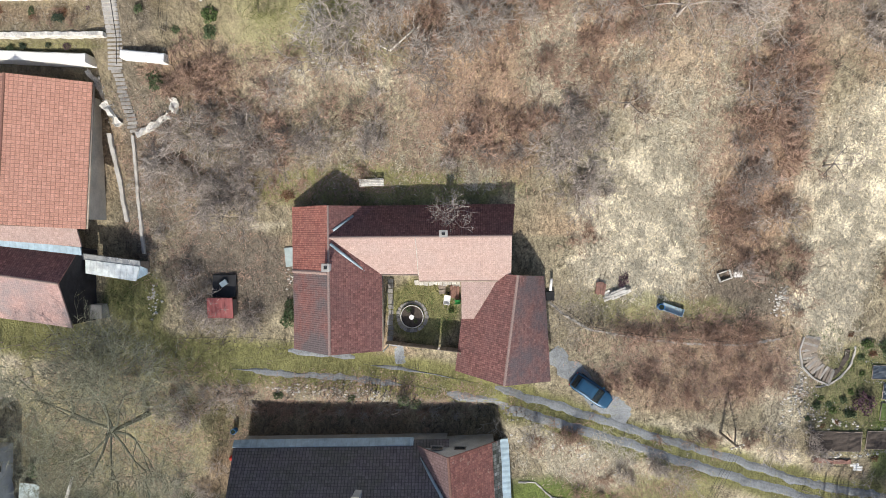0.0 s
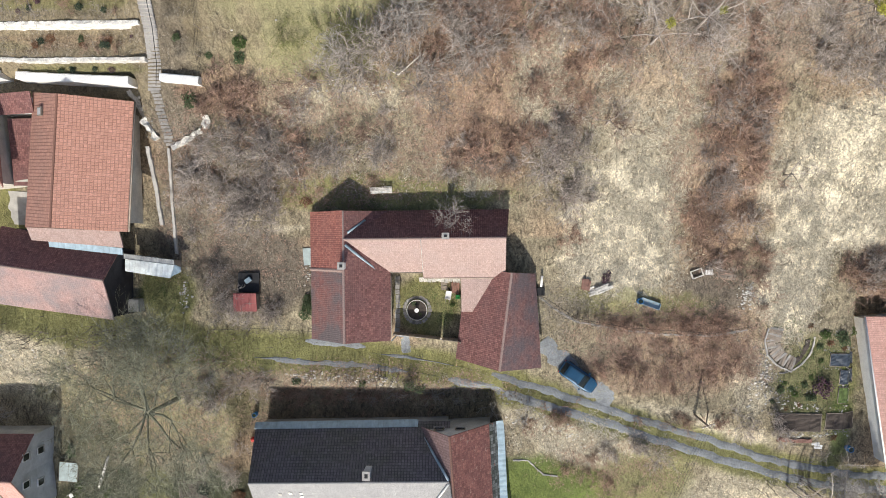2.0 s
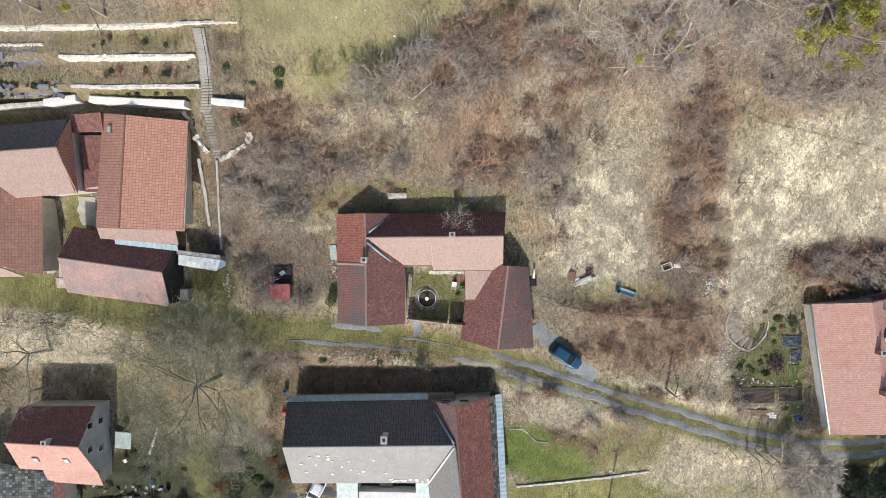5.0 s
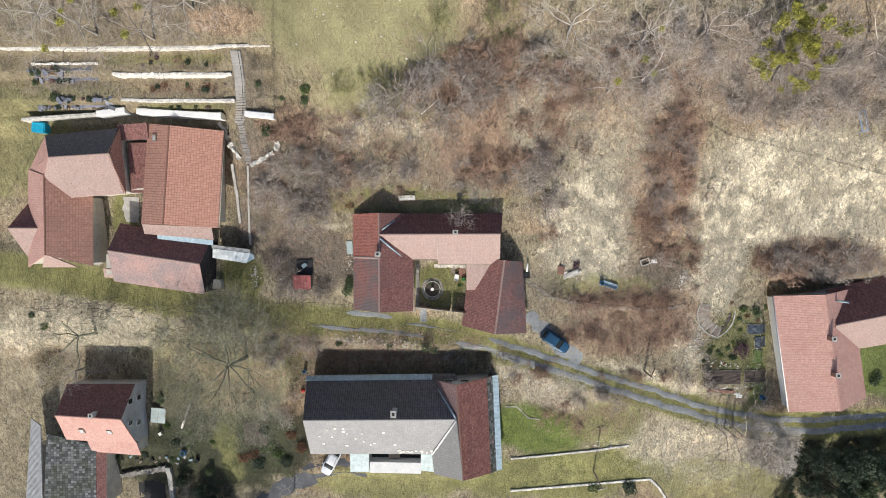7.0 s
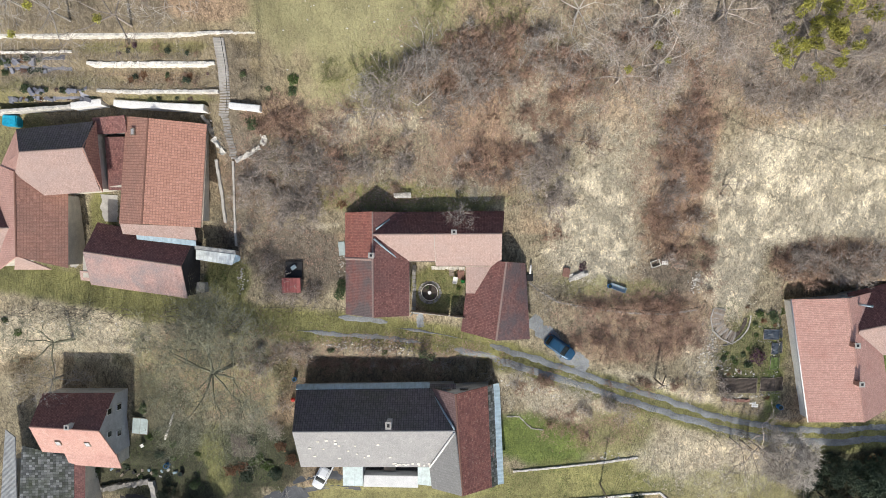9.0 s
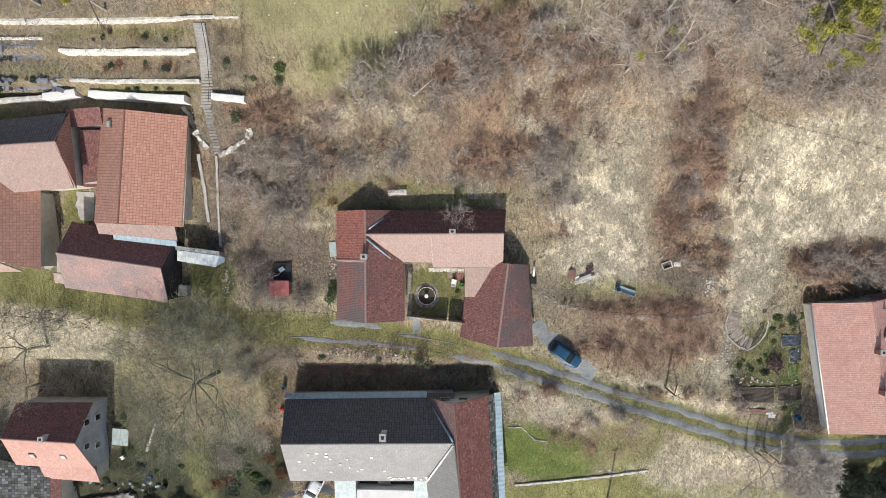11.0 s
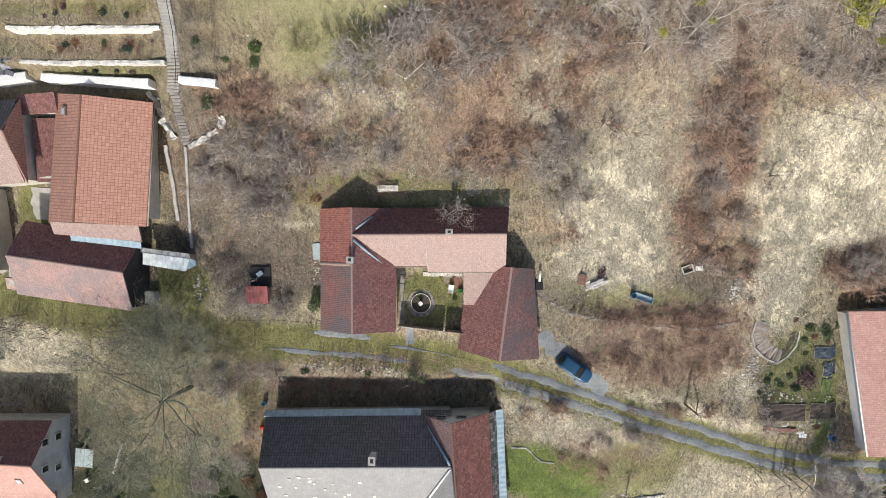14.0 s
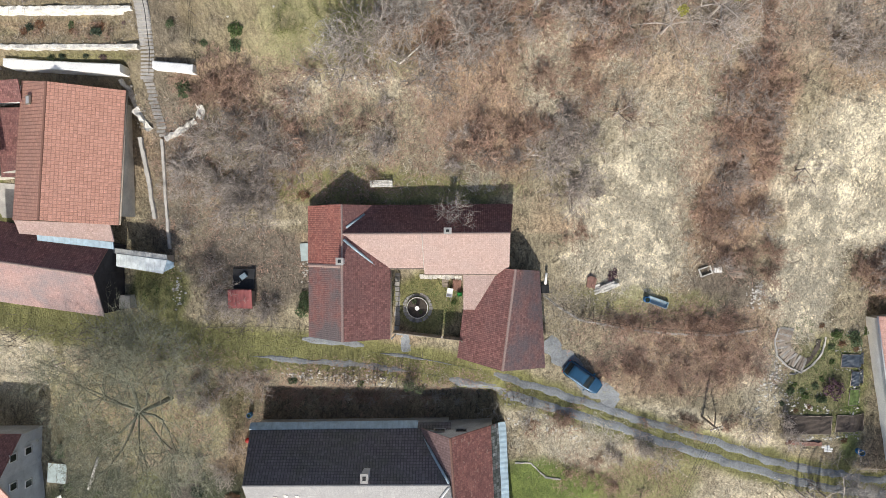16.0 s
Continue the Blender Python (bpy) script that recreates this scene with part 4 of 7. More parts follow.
# The little hut in the bare garden.
hut = placed("garden_hut", "little hut with a dull red sheet roof and open dark side", "shed", (-25, -6, 2))
roof_slope("roof", M["red_sheet"], hut, (-26.45, -7.9, 2.95), (-23.9, -7.9, 2.95), (-23.9, -5.9, 3.25), (-26.45, -5.9, 3.25), seed=28, course=1.0, sag=0.01)
boxed("wall", -26.3, -24.0, -7.7, -6.1, 0.8, 2.9, M["wood"], hut)
roof_slope("tar_paper", M["dark"], hut, (-26.2, -5.85, 2.35), (-23.9, -5.85, 2.35), (-23.75, -3.7, 2.5), (-26.1, -3.7, 2.5), seed=29, course=1.1, sag=0.02, label="black tar paper on the low rear part")
boxed("wall", -26.0, -24.0, -5.8, -3.9, 0.8, 2.2, M["dark"], hut)
tagged(boxed("crate", -0.35, 0.35, -0.25, 0.25, 0, 0.3, M["blue_metal"], None, "", pose(-24.95, -4.5, 2.46, 0, 0, 35)), "grey crate on black tar paper", "crate")

# The big house with grey and dark slopes.
big = placed("manor_house", "large house with shade-darkened mossy and pale grey roof slopes", "house", (-14, -28, -6))
# Dark north slope against pale south slope: shade carried by the tile colour.
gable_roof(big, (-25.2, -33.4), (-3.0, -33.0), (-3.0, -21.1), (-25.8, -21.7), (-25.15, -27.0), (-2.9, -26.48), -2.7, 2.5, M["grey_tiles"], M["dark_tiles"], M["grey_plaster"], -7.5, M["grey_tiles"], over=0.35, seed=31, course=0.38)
roof_slope("metal_strip", M["blue_metal"], big, (-6.7, -20.95, -2.72), (-25.85, -21.5, -2.72), (-25.82, -22.1, -2.05), (-6.72, -21.6, -2.05), seed=32, course=2.0, sag=0.0, label="pale blue sheet along the eave")
gable_roof(big, (2.6, -35.6), (1.9, -21.2), (-6.6, -21.7), (-6.3, -36.0), (-1.86, -35.3), (-2.9, -21.5), -2.5, 2.5, M["deep_red"], M["mauve"], M["grey_plaster"], -8.0, M["brown_red"], over=0.25, seed=33)
roof_slope("roof", M["fibre_grey"], big, (-6.67, -33.2, -2.35), (-6.3, -36.0, -2.4), (-1.9, -35.3, 2.56), (-2.9, -26.6, 2.56), seed=34, label="grey slates on the wing's slope")
roof_slope("roof", M["shingle"], big, (3.05, -35.5, -3.0), (2.35, -21.15, -3.0), (1.5, -21.25, -2.0), (2.2, -35.55, -2.0), seed=35)
roof_slope("metal_strip", M["blue_metal"], big, (3.9, -35.4, -3.2), (3.2, -21.05, -3.2), (2.3, -21.15, -2.95), (3.0, -35.5, -2.95), seed=36, course=2.0, sag=0.0, label="pale blue sheet along the eave")
tube_line("valley_flashing", [(-6.6, -21.9, -2.3), (-3.0, -26.3, 2.45)], 0.16, M["blue_metal"], big, "pale metal valley flashing")
tube_line("valley_flashing", [(-6.6, -33.0, -2.3), (-3.0, -26.7, 2.55)], 0.14, M["white_wall"], big, "white mortar along the valley")
chimney(big, -11.9, -25.7, 1.0, 3.2, 0.7, 0.9, M["grey_plaster"])
for k in range(2):
    wall_window(big, -4.2 + 2.4 * k, -21.62, -1.6, 180, 1.2, 0.8, M["wood"])
slate_rng = random.Random(8)
for _ in range(34):
    u, v = slate_rng.triangular(0.06, 0.6, 0.25), slate_rng.uniform(0.15, 0.8)
    if slate_rng.random() < 0.35:
        u, v = slate_rng.uniform(0.6, 0.84), slate_rng.uniform(0.04, 0.12)
    q = Vector((-25.2, -33.4, -2.7)).lerp(Vector((-3.0, -33.0, -2.7)), u).lerp(Vector((-25.15, -27.0, 2.5)).lerp(Vector((-2.9, -26.48, 2.5)), u), v)
    w = slate_rng.uniform(0.12, 0.24)
    boxed("slate", -w, w, -0.17, 0.17, 0.0, 0.075, M["stone_white"], big, "", Matrix.Translation(q) @ Matrix.Rotation(radians(39), 4, "X"))
# its terrace on the south side
terrace = placed("terrace", "white-floored terrace between two pale sheet roofs", "terrace", (-11, -35, -6))
boxed("floor", -16.3, -8.4, -36.4, -34.75, -3.9, -3.6, M["white_wall"], terrace, "white terrace floor")
boxed("wall", -16.3, -8.4, -36.1, -34.8, -8.5, -3.9, M["grey_plaster"], terrace)
# Near-black block that stands for the shade inside the opening.
boxed("well", -16.3, -8.4, -34.75, -33.2, -8.5, -6.2, M["dark_boards"], terrace, "near-black floor for the shaded opening beside the house")
boxed("bench", -13.6, -11.9, -34.6, -34.0, -6.2, -5.4, M["wood"], terrace)
roof_slope("roof", M["pale_sheet"], terrace, (-19.2, -36.2, -3.3), (-16.3, -36.2, -3.3), (-16.3, -33.2, -2.9), (-19.2, -33.2, -2.9), seed=37, course=3, sag=0.0)
roof_slope("roof", M["pale_sheet"], terrace, (-8.4, -35.8, -3.3), (-6.3, -36.0, -3.3), (-6.4, -33.2, -2.9), (-8.4, -33.2, -2.9), seed=38, course=3, sag=0.0)
boxed("wall", -19.0, -16.4, -36.0, -33.3, -8.5, -3.4, M["grey_plaster"], terrace)

# The house at the lane's end with the salmon roof.
east = placed("lane_house", "house with a bright salmon tile roof and white walls", "house", (49, -16, -4))
gable_roof(east, (42.67, -8.55), (45.13, -25.29), (55.92, -23.07), (53.6, -7.4), (48.18, -8.01), (50.48, -24.15), -0.6, 3.45, M["bright_red"], M["bright_red"], M["white_wall"], -5.5, M["bright_red"], over=0.3, seed=41)
# Cross wing: sunlit south and shaded north given by two tile colours.
gable_roof(east, (50.0, -16.9), (70.0, -13.2), (68.0, -3.0), (50.0, -7.6), (49.9, -12.3), (69.0, -8.2), -0.6, 3.0, M["pale_red"], M["old_shaded_red"], M["white_wall"], -5.5, M["pale_red"], over=0.3, seed=42)
chimney(east, 48.85, -14.0, 2.5, 4.6, 0.6, 0.6, M["brick"])
chimney(east, 49.45, -19.0, 2.5, 4.6, 0.6, 0.6, M["brick"])
tube_line("flue_pipe", [(50.2, -8.9, 2.0), (50.2, -8.9, 3.6), (51.1, -9.0, 3.9)], 0.16, M["blue_metal"], east, "bright metal flue pipe")
tube_line("gutter", [(42.6, -8.5, -0.65), (45.05, -25.3, -0.65)], 0.09, M["white_wall"], east, "pale gutter")

# The house below the big bare tree.
south = placed("gable_house", "house with a shaded maroon and sunlit pink roof and grey gable", "house", (-57, -28, -4))
# Pink south and maroon north slopes: sun and shade painted as tile colours.
gable_roof(south, (-62.5, -31.5), (-51.6, -31.9), (-51.84, -22.83), (-62.4, -23.0), (-61.88, -26.83), (-52.04, -27.25), -1.3, 2.8, M["bright_red"], M["old_shaded_red"], M["grey_plaster"], -8.0, M["bright_red"], over=0.2, seed=43)
roof_slope("roof", M["bright_red"], south, (-59.2, -33.7, -2.6), (-51.5, -34.1, -2.6), (-51.55, -31.7, -1.2), (-59.3, -31.5, -1.2), seed=44)
boxed("wall", -58.9, -51.9, -33.5, -31.5, -8, -2.5, M["plaster"], south)
chimney(south, -56.1, -26.6, 1.5, 3.6, 0.6, 0.6, M["grey_plaster"])
skylight(south, (-59.0, -29.6, 0.62), (1, 0, 0), (0, 0.75, 0.65))
skylight(south, (-54.8, -29.7, 0.55), (1, 0, 0), (0, 0.75, 0.65))
for k, (wy, wz) in enumerate(((-25.2, -3.4), (-29.0, -3.4), (-25.2, -0.6), (-28.4, -0.6))):
    wall_window(south, -51.98, wy, wz, 90, 0.9, 1.2)
low = placed("outbuilding", "outbuilding with mossy grey shingles and a grey sheet roof", "outbuilding", (-62, -38, -8))
roof_slope("roof", M["shingle"], low, (-58.5, -42.8, -2.5), (-58.5, -32.7, -2.5), (-65.7, -30.7, -1.5), (-66.3, -42.8, -1.5), seed=45)
roof_slope("roof", M["grey_sheet"], low, (-68.6, -28.6, -2.2), (-69.6, -42.8, -2.2), (-66.4, -42.8, -1.5), (-66.7, -29.5, -1.5), seed=46, course=1.4)
roof_slope("roof", M["old_shaded_red"], low, (-57.3, -42.8, -3.2), (-57.2, -32.9, -3.2), (-58.5, -32.7, -2.5), (-58.6, -42.8, -2.5), seed=47)
boxed("wall", -68.6, -57.9, -42.5, -33.0, -10.5, -3.0, M["plaster"], low)


# ---- trees and shrubs ----
def branches(rng, start, d, length, radius, depth, out, spread=0.7, droop=0.0, kids=(3, 5), wander=0.25, shrink=0.62, thin=0.012):
    """Collects tapered pieces (from, to, r0, r1) of one branching limb; the last twigs are single spikes."""
    pieces = 3 if depth > 1 else 2 if depth == 1 else 1
    p, r = Vector(start), max(radius, thin)
    d = Vector(d).normalized()
    joints = []
    for i in range(pieces):
        d = (d + Vector((rng.gauss(0, wander), rng.gauss(0, wander), rng.gauss(0, wander) - droop))).normalized()
        q = p + d * (length / pieces)
        r1 = max(r * 0.8, thin) if depth > 0 else 0.0
        out.append((p.copy(), q.copy(), r, r1))
        joints.append((q.copy(), d.copy(), r1))
        p, r = q, r1
    if depth <= 0:
        return
    for _ in range(rng.randint(*kids)):
        q, dd, rr = joints[rng.randrange(1 if depth > 1 else 0, pieces)]
        side = Vector((rng.gauss(0, 1), rng.gauss(0, 1), rng.gauss(0, 0.6))).normalized()
        branches(rng, q, dd * (1 - spread * 0.5) + side * spread, length * rng.uniform(shrink - 0.12, shrink + 0.12), rr * rng.uniform(0.5, 0.75), depth - 1, out, spread, droop, kids, wander, shrink, thin)


def wood_mesh(name, pieces, material, sides=3):
    verts, faces = [], []
    for a, b, r0, r1 in pieces:
        d = (b - a)
        if d.length < 1e-5:
            continue
        d.normalize()
        u = d.orthogonal().normalized()
        v = d.cross(u)
        k = len(verts)
        n = sides if r0 < 0.06 else 6
        ring = [(u * math.cos(2 * math.pi * i / n) + v * math.sin(2 * math.pi * i / n)) for i in range(n)]
        verts += [tuple(a + e * r0) for e in ring]
        if r1 <= 0:
            verts.append(tuple(b))
            faces += [(k + i, k + (i + 1) % n, k + n) for i in range(n)]
        else:
            verts += [tuple(b + e * r1) for e in ring]
            faces += [(k + i, k + (i + 1) % n, k + n + (i + 1) % n, k + n + i) for i in range(n)]
    me = bpy.data.meshes.new(name)
    me.from_pydata(verts, [], faces)
    me.materials.append(material)
    return me


def bush_mesh(seed, stems, height, material, lean=0.9, depth=2, radius=0.03, kids=(4, 6), thin=0.021, foot=0.3):
    rng = random.Random(seed)
    out = []
    for _ in range(stems):
        a, k = rng.uniform(0, 2 * math.pi), rng.uniform(0.1, lean)
        o = Vector((rng.gauss(0, foot), rng.gauss(0, foot), -0.1))
        branches(rng, o, (math.cos(a) * k, math.sin(a) * k, 1.0), height * rng.uniform(0.45, 0.7), radius, depth, out, 0.6, -0.02, kids, 0.2, 0.62, thin)
    return wood_mesh("shrub", out, material)


BUSHES = {
    "grey": [bush_mesh(s, 12, h, M["twig_grey"], 1.0) for s, h in ((1, 2.4), (2, 3.0), (3, 2.0), (4, 3.6))],
    "red": [bush_mesh(s, 14, h, M["twig_red"], 1.4, foot=0.6) for s, h in ((5, 1.6), (6, 2.1), (7, 1.3))],
    "pale": [bush_mesh(s, 9, h, M["twig_pale"], 0.9, radius=0.05, kids=(3, 4), thin=0.02) for s, h in ((8, 3.6), (9, 2.8))],
    "whip": [bush_mesh(s, 8, h * 1.5, M["bark"], 0.1, 0, 0.055, (1, 2), 0.018, 1.0) for s, h in ((10, 4.4), (11, 3.6), (12, 5.0))],
    "olive": [bush_mesh(s, 16, h, M["twig_olive"], 0.5, 1, 0.025, (6, 9), 0.015, 0.7) for s, h in ((13, 2.8), (14, 2.2))],
}
BUSH_WORDS = {"whip": "thin upright bare saplings beside the lane", "olive": "olive-green broom shrub at the meadow's edge", "grey": "bare grey-brown shrub on the hillside", "red": "bare reddish-brown bramble shrub", "pale": "bare shrub with pale silvery stems"}
bush_rng = random.Random(77)
FAR_BUSHES = collections.defaultdict(list)
single_bushes = 0


def bush(kind, x, y, scale=1.0):
    """A shrub: those round the farm and its bank are things of their own, the others are joined by kind further down."""
    global single_bushes
    me = bush_rng.choice(BUSHES[kind])
    s = scale * bush_rng.uniform(0.75, 1.25)
    m = pose(x, y, g(x, y), bush_rng.uniform(-8, 8), bush_rng.uniform(-8, 8), bush_rng.uniform(0, 360)) @ Matrix.Diagonal((s, s, s * bush_rng.uniform(0.8, 1.1), 1))
    if kind == "whip" or not (-24 < x < 30 and -20 < y < 17) or single_bushes >= 295:
        FAR_BUSHES[kind].append((me, m))
        return
    single_bushes += 1
    ob = new("shrub", me)
    ob.matrix_basis = m
    tagged(ob, BUSH_WORDS[kind], "shrub", "shrubs on the hillside")


def join_bushes(kind, members):
    """One mesh of many shrubs of a kind."""
    verts, loops, starts, nv, nl = [], [], [], 0, 0
    for me, m in members:
        co = np.empty(len(me.vertices) * 3, np.float32)
        me.vertices.foreach_get("co", co)
        mm = np.array(m)
        verts.append(co.reshape(-1, 3) @ mm[:3, :3].T + mm[:3, 3])
        idx = np.empty(len(me.loops), np.int32)
        me.loops.foreach_get("vertex_index", idx)
        st = np.empty(len(me.polygons), np.int32)
        me.polygons.foreach_get("loop_start", st)
        loops.append(idx + nv)
        starts.append(st + nl)
        nv, nl = nv + len(me.vertices), nl + len(idx)
    out = bpy.data.meshes.new("thicket")
    out.vertices.add(nv)
    out.vertices.foreach_set("co", np.concatenate(verts).astype(np.float32).ravel())
    out.loops.add(nl)
    out.loops.foreach_set("vertex_index", np.concatenate(loops))
    starts = np.concatenate(starts)
    out.polygons.add(len(starts))
    out.polygons.foreach_set("loop_start", starts)
    out.materials.append(BUSHES[kind][0].materials[0])
    out.update(calc_edges=True)
    out.validate()
    tagged(new("thicket", out), BUSH_WORDS[kind].replace("shrub", "shrubs"), "thicket", kind="stuff")


# centre, half-widths, kind, how many, size
THICKETS = [
    (-24, 7, 6, 5, "grey", 20, 1.0), (-14, 10, 8, 4, "grey", 15, 0.9), (-20, 10, 5, 4, "red", 7, 1.0), (-6, 17, 9, 4, "grey", 18, 1.1), (-6, 19, 8, 3, "pale", 8, 1.0),
    (4, 21, 8, 4, "grey", 7, 1.0), (4, 20.5, 8, 4, "red", 16, 1.1), (3, 23, 6, 3, "pale", 4, 1.0), (2, 12, 6, 4, "red", 9, 0.9), (18, 22, 12, 5, "grey", 13, 1.1), (14, 21, 9, 4, "red", 12, 1.0), (25.5, 10, 2.8, 9, "grey", 9, 0.9), (26, 4, 2.8, 9, "red", 9, 0.9),
    (40, 19, 11, 4, "grey", 16, 1.2), (10, 7, 2.5, 4, "grey", 7, 1.0), (9.5, 3, 1.5, 5, "red", 4, 0.8), (22, -14, 9.5, 3.2, "red", 20, 0.75), 
    (24, -9.2, 6, 0.9, "red", 9, 0.7), (49, -3.5, 9, 2, "grey", 12, 0.9), (44, -2.5, 9, 1.2, "red", 9, 0.7), (60, 0, 6, 4, "grey", 6, 1.0), (-28, -6, 3, 3, "grey", 6, 0.7), (-22, -8.6, 4, 1.2, "grey", 5, 0.6),
    (-28, -18, 6, 3, "grey", 8, 0.8), (-14, -18.8, 10, 0.7, "red", 11, 0.75), (5, -20.6, 3, 1.5, "pale", 4, 0.7), (24, -21, 6, 1.0, "red", 6, 0.7), (33, -21, 3, 2, "grey", 4, 0.8),
    (-10, 5.5, 12, 1.0, "red", 5, 0.5), (16, -27, 6, 3, "red", 6, 0.6), (-31, -26, 3, 5, "grey", 5, 0.8), (1, 8.5, 7, 2.2, "grey", 7, 0.8),
    (-14, 19.5, 6, 1.6, "olive", 10, 1.0), (0, 26, 6, 3, "olive", 11, 1.0), (-50, -11.0, 16, 0.7, "whip", 22, 0.9), (-36, -13.6, 8, 0.6, "whip", 12, 0.9), (-16, -15.9, 13, 0.6, "whip", 26, 0.8), (18, -8.6, 10, 0.5, "whip", 14, 0.6), (2, -17.9, 6, 0.5, "whip", 9, 0.7), (22, -20.6, 8, 0.5, "whip", 9, 0.7),
    (36, -28.2, 3, 0.5, "whip", 5, 0.9), (-24, -10.6, 7, 0.5, "whip", 10, 0.6),
    (-25.4, 14.6, 4, 2, "red", 12, 1.0), (-2, 19.6, 7, 3.5, "red", 18, 1.1), (-2, 20.5, 7, 3, "grey", 10, 1.0), (2.5, 9.4, 4, 3.5, "red", 12, 0.9), (8, 8.2, 1.6, 4, "grey", 8, 1.1), (10, 15.6, 1.2, 4.5, "red", 7, 0.9), (26, 8, 3.4, 12, "red", 30, 1.0), (26, 8, 3.4, 12, "grey", 8, 0.8),
    (46, -3.8, 6, 2.2, "red", 18, 1.0), (52, -4.5, 5, 2.2, "grey", 12, 1.0), (20.3, -9.4, 8, 0.7, "red", 14, 0.7), (22, -13.8, 9, 3.2, "red", 4, 0.7), (44, 18.5, 13, 4, "grey", 18, 1.1), (-10.5, 18.0, 5, 2, "pale", 5, 1.0), (30.2, -4.0, 1.4, 4.5, "red", 6, 0.8), (-29, 4, 3.5, 5, "grey", 10, 0.8), (8, -21.2, 3, 1.2, "red", 6, 0.8), (-13, -19.2, 11, 0.8, "pale", 6, 0.5),
    (18, -26.5, 3.5, 4, "grey", 6, 0.7),
    (18, -9.6, 6, 0.4, "red", 8, 0.45), (-40, 19, 7, 0.8, "red", 5, 0.35), (-40, 22, 7, 0.8, "red", 5, 0.35),
    (24.6, 15, 2.0, 6, "red", 6, 1.0), (12.5, 15, 1.6, 6, "red", 4, 0.9), (-12, 13, 7, 3.5, "red", 5, 0.9),
]
for cx, cy, rx, ry, kind, count, size in THICKETS:
    for _ in range(count):
        a, r = bush_rng.uniform(0, 2 * math.pi), math.sqrt(bush_rng.random())
        bush(kind, cx + rx * r * math.cos(a), cy + ry * r * math.sin(a), size)
for kind, members in FAR_BUSHES.items():
    join_bushes(kind, members)


def bare_tree(x, y, height, spread, seed, label, trunk_r=0.28, limbs=7, depth=3, material=None, lean=(0, 0), kids=(4, 6), thin=0.014, up=(0.25, 0.8), reach=0.42, wander=0.17):
    rng = random.Random(seed)
    root = thing("tree", label, "tree", at=(x, y, g(x, y)))
    trunk, crown = [], []
    p = Vector((0, 0, -0.3))
    for k in range(4):
        q = Vector((lean[0] * (k + 1) / 4, lean[1] * (k + 1) / 4, height * 0.11 * (k + 1)))
        trunk.append((p, q, trunk_r * (1 - 0.13 * k), trunk_r * (1 - 0.13 * (k + 1))))
        p = q
    for i in range(limbs):
        a = 2 * math.pi * (i + rng.uniform(-0.25, 0.25)) / limbs
        o = p - Vector((0, 0, height * rng.uniform(0.0, 0.12)))
        branches(rng, o, (math.cos(a) * spread, math.sin(a) * spread, rng.uniform(*up)), height * reach * rng.uniform(0.8, 1.1), trunk_r * rng.uniform(0.35, 0.55), depth, crown, 0.7, 0.01, kids, wander, 0.66, thin)
    for nm, pcs in (("trunk", trunk), ("crown", crown)):
        ob = new(nm, wood_mesh(nm, pcs, material or M["bark"], 4 if nm == "trunk" else 3))
        ob.parent = root
    return root


bare_tree(-34.7, -18.6, 16.5, 1.5, 3, "large bare spreading tree with greenish-grey bark", 0.33, 10, 4, M["bark_green"], (-0.7, -0.2), kids=(5, 7), thin=0.014, up=(0.1, 0.8), reach=0.36, wander=0.2)
bare_tree(-57.0, -15.0, 10.5, 1.2, 13, "bare tree with dark crooked limbs beside the lane", 0.24, 6, 4, M["bark_green"], (-0.4, 0.2), kids=(3, 5), thin=0.014, up=(0.2, 0.8), reach=0.36, wander=0.28)
bare_tree(42.6, -30.2, 8.5, 0.8, 4, "bare tree with a dense grey crown", 0.22, 13, 4, M["twig_pale"], kids=(5, 6), thin=0.02, reach=0.27, up=(0.2, 1.2))
bare_tree(-62.0, -21.3, 7, 0.9, 5, "small bare grey tree beside a gable house", 0.16, 7, 3, M["twig_pale"])
bare_tree(-2.4, 3.9, 7.2, 0.3, 6, "slender bare brown tree leaning over the roof", 0.09, 5, 3, M["twig_grey"], (0.2, -1.2), kids=(4, 6), reach=0.22, thin=0.009)


# ---- walls, stairs and fences ----
def wall_line(name, pts, height, thick, material, label, category="wall", below=1.0, rough=0.04, seed=0, top=None, kind=""):
    """A wall along a line: it follows the ground, with an uneven crown and faces."""
    rng = random.Random(seed)
    p = [Vector(q) for q in pts]
    dense = []
    for a, b in zip(p, p[1:]):
        k = max(1, int((b - a).length / 0.35))
        dense += [a.lerp(b, i / k) for i in range(k)]
    dense.append(p[-1])
    verts, faces = [], []
    for i, q in enumerate(dense):
        d = (dense[min(i + 1, len(dense) - 1)] - dense[max(i - 1, 0)]).normalized()
        side = Vector((-d.y, d.x))
        z = (g(q.x, q.y) + height) if top is None else top
        lo = min(g(q.x, q.y), g(*(q + side)), g(*(q - side))) - below
        for s, h in ((-0.5, lo), (-0.5, z - 0.06), (-0.38, z), (0.38, z), (0.5, z - 0.06), (0.5, lo)):
            c = q + side * (thick * s + rng.uniform(-rough, rough))
            verts.append((c.x, c.y, h + (rng.uniform(-rough, rough) if h != lo else 0)))
        if i:
            k = 6 * i
            faces += [(k - 6 + j, k - 6 + j + 1, k + j + 1, k + j) for j in range(5)]
    faces += [tuple(range(6)), tuple(range(len(verts) - 1, len(verts) - 7, -1))]
    ob = mesh_object(name, verts, faces, material)
    return tagged(ob, label, category, kind=kind)


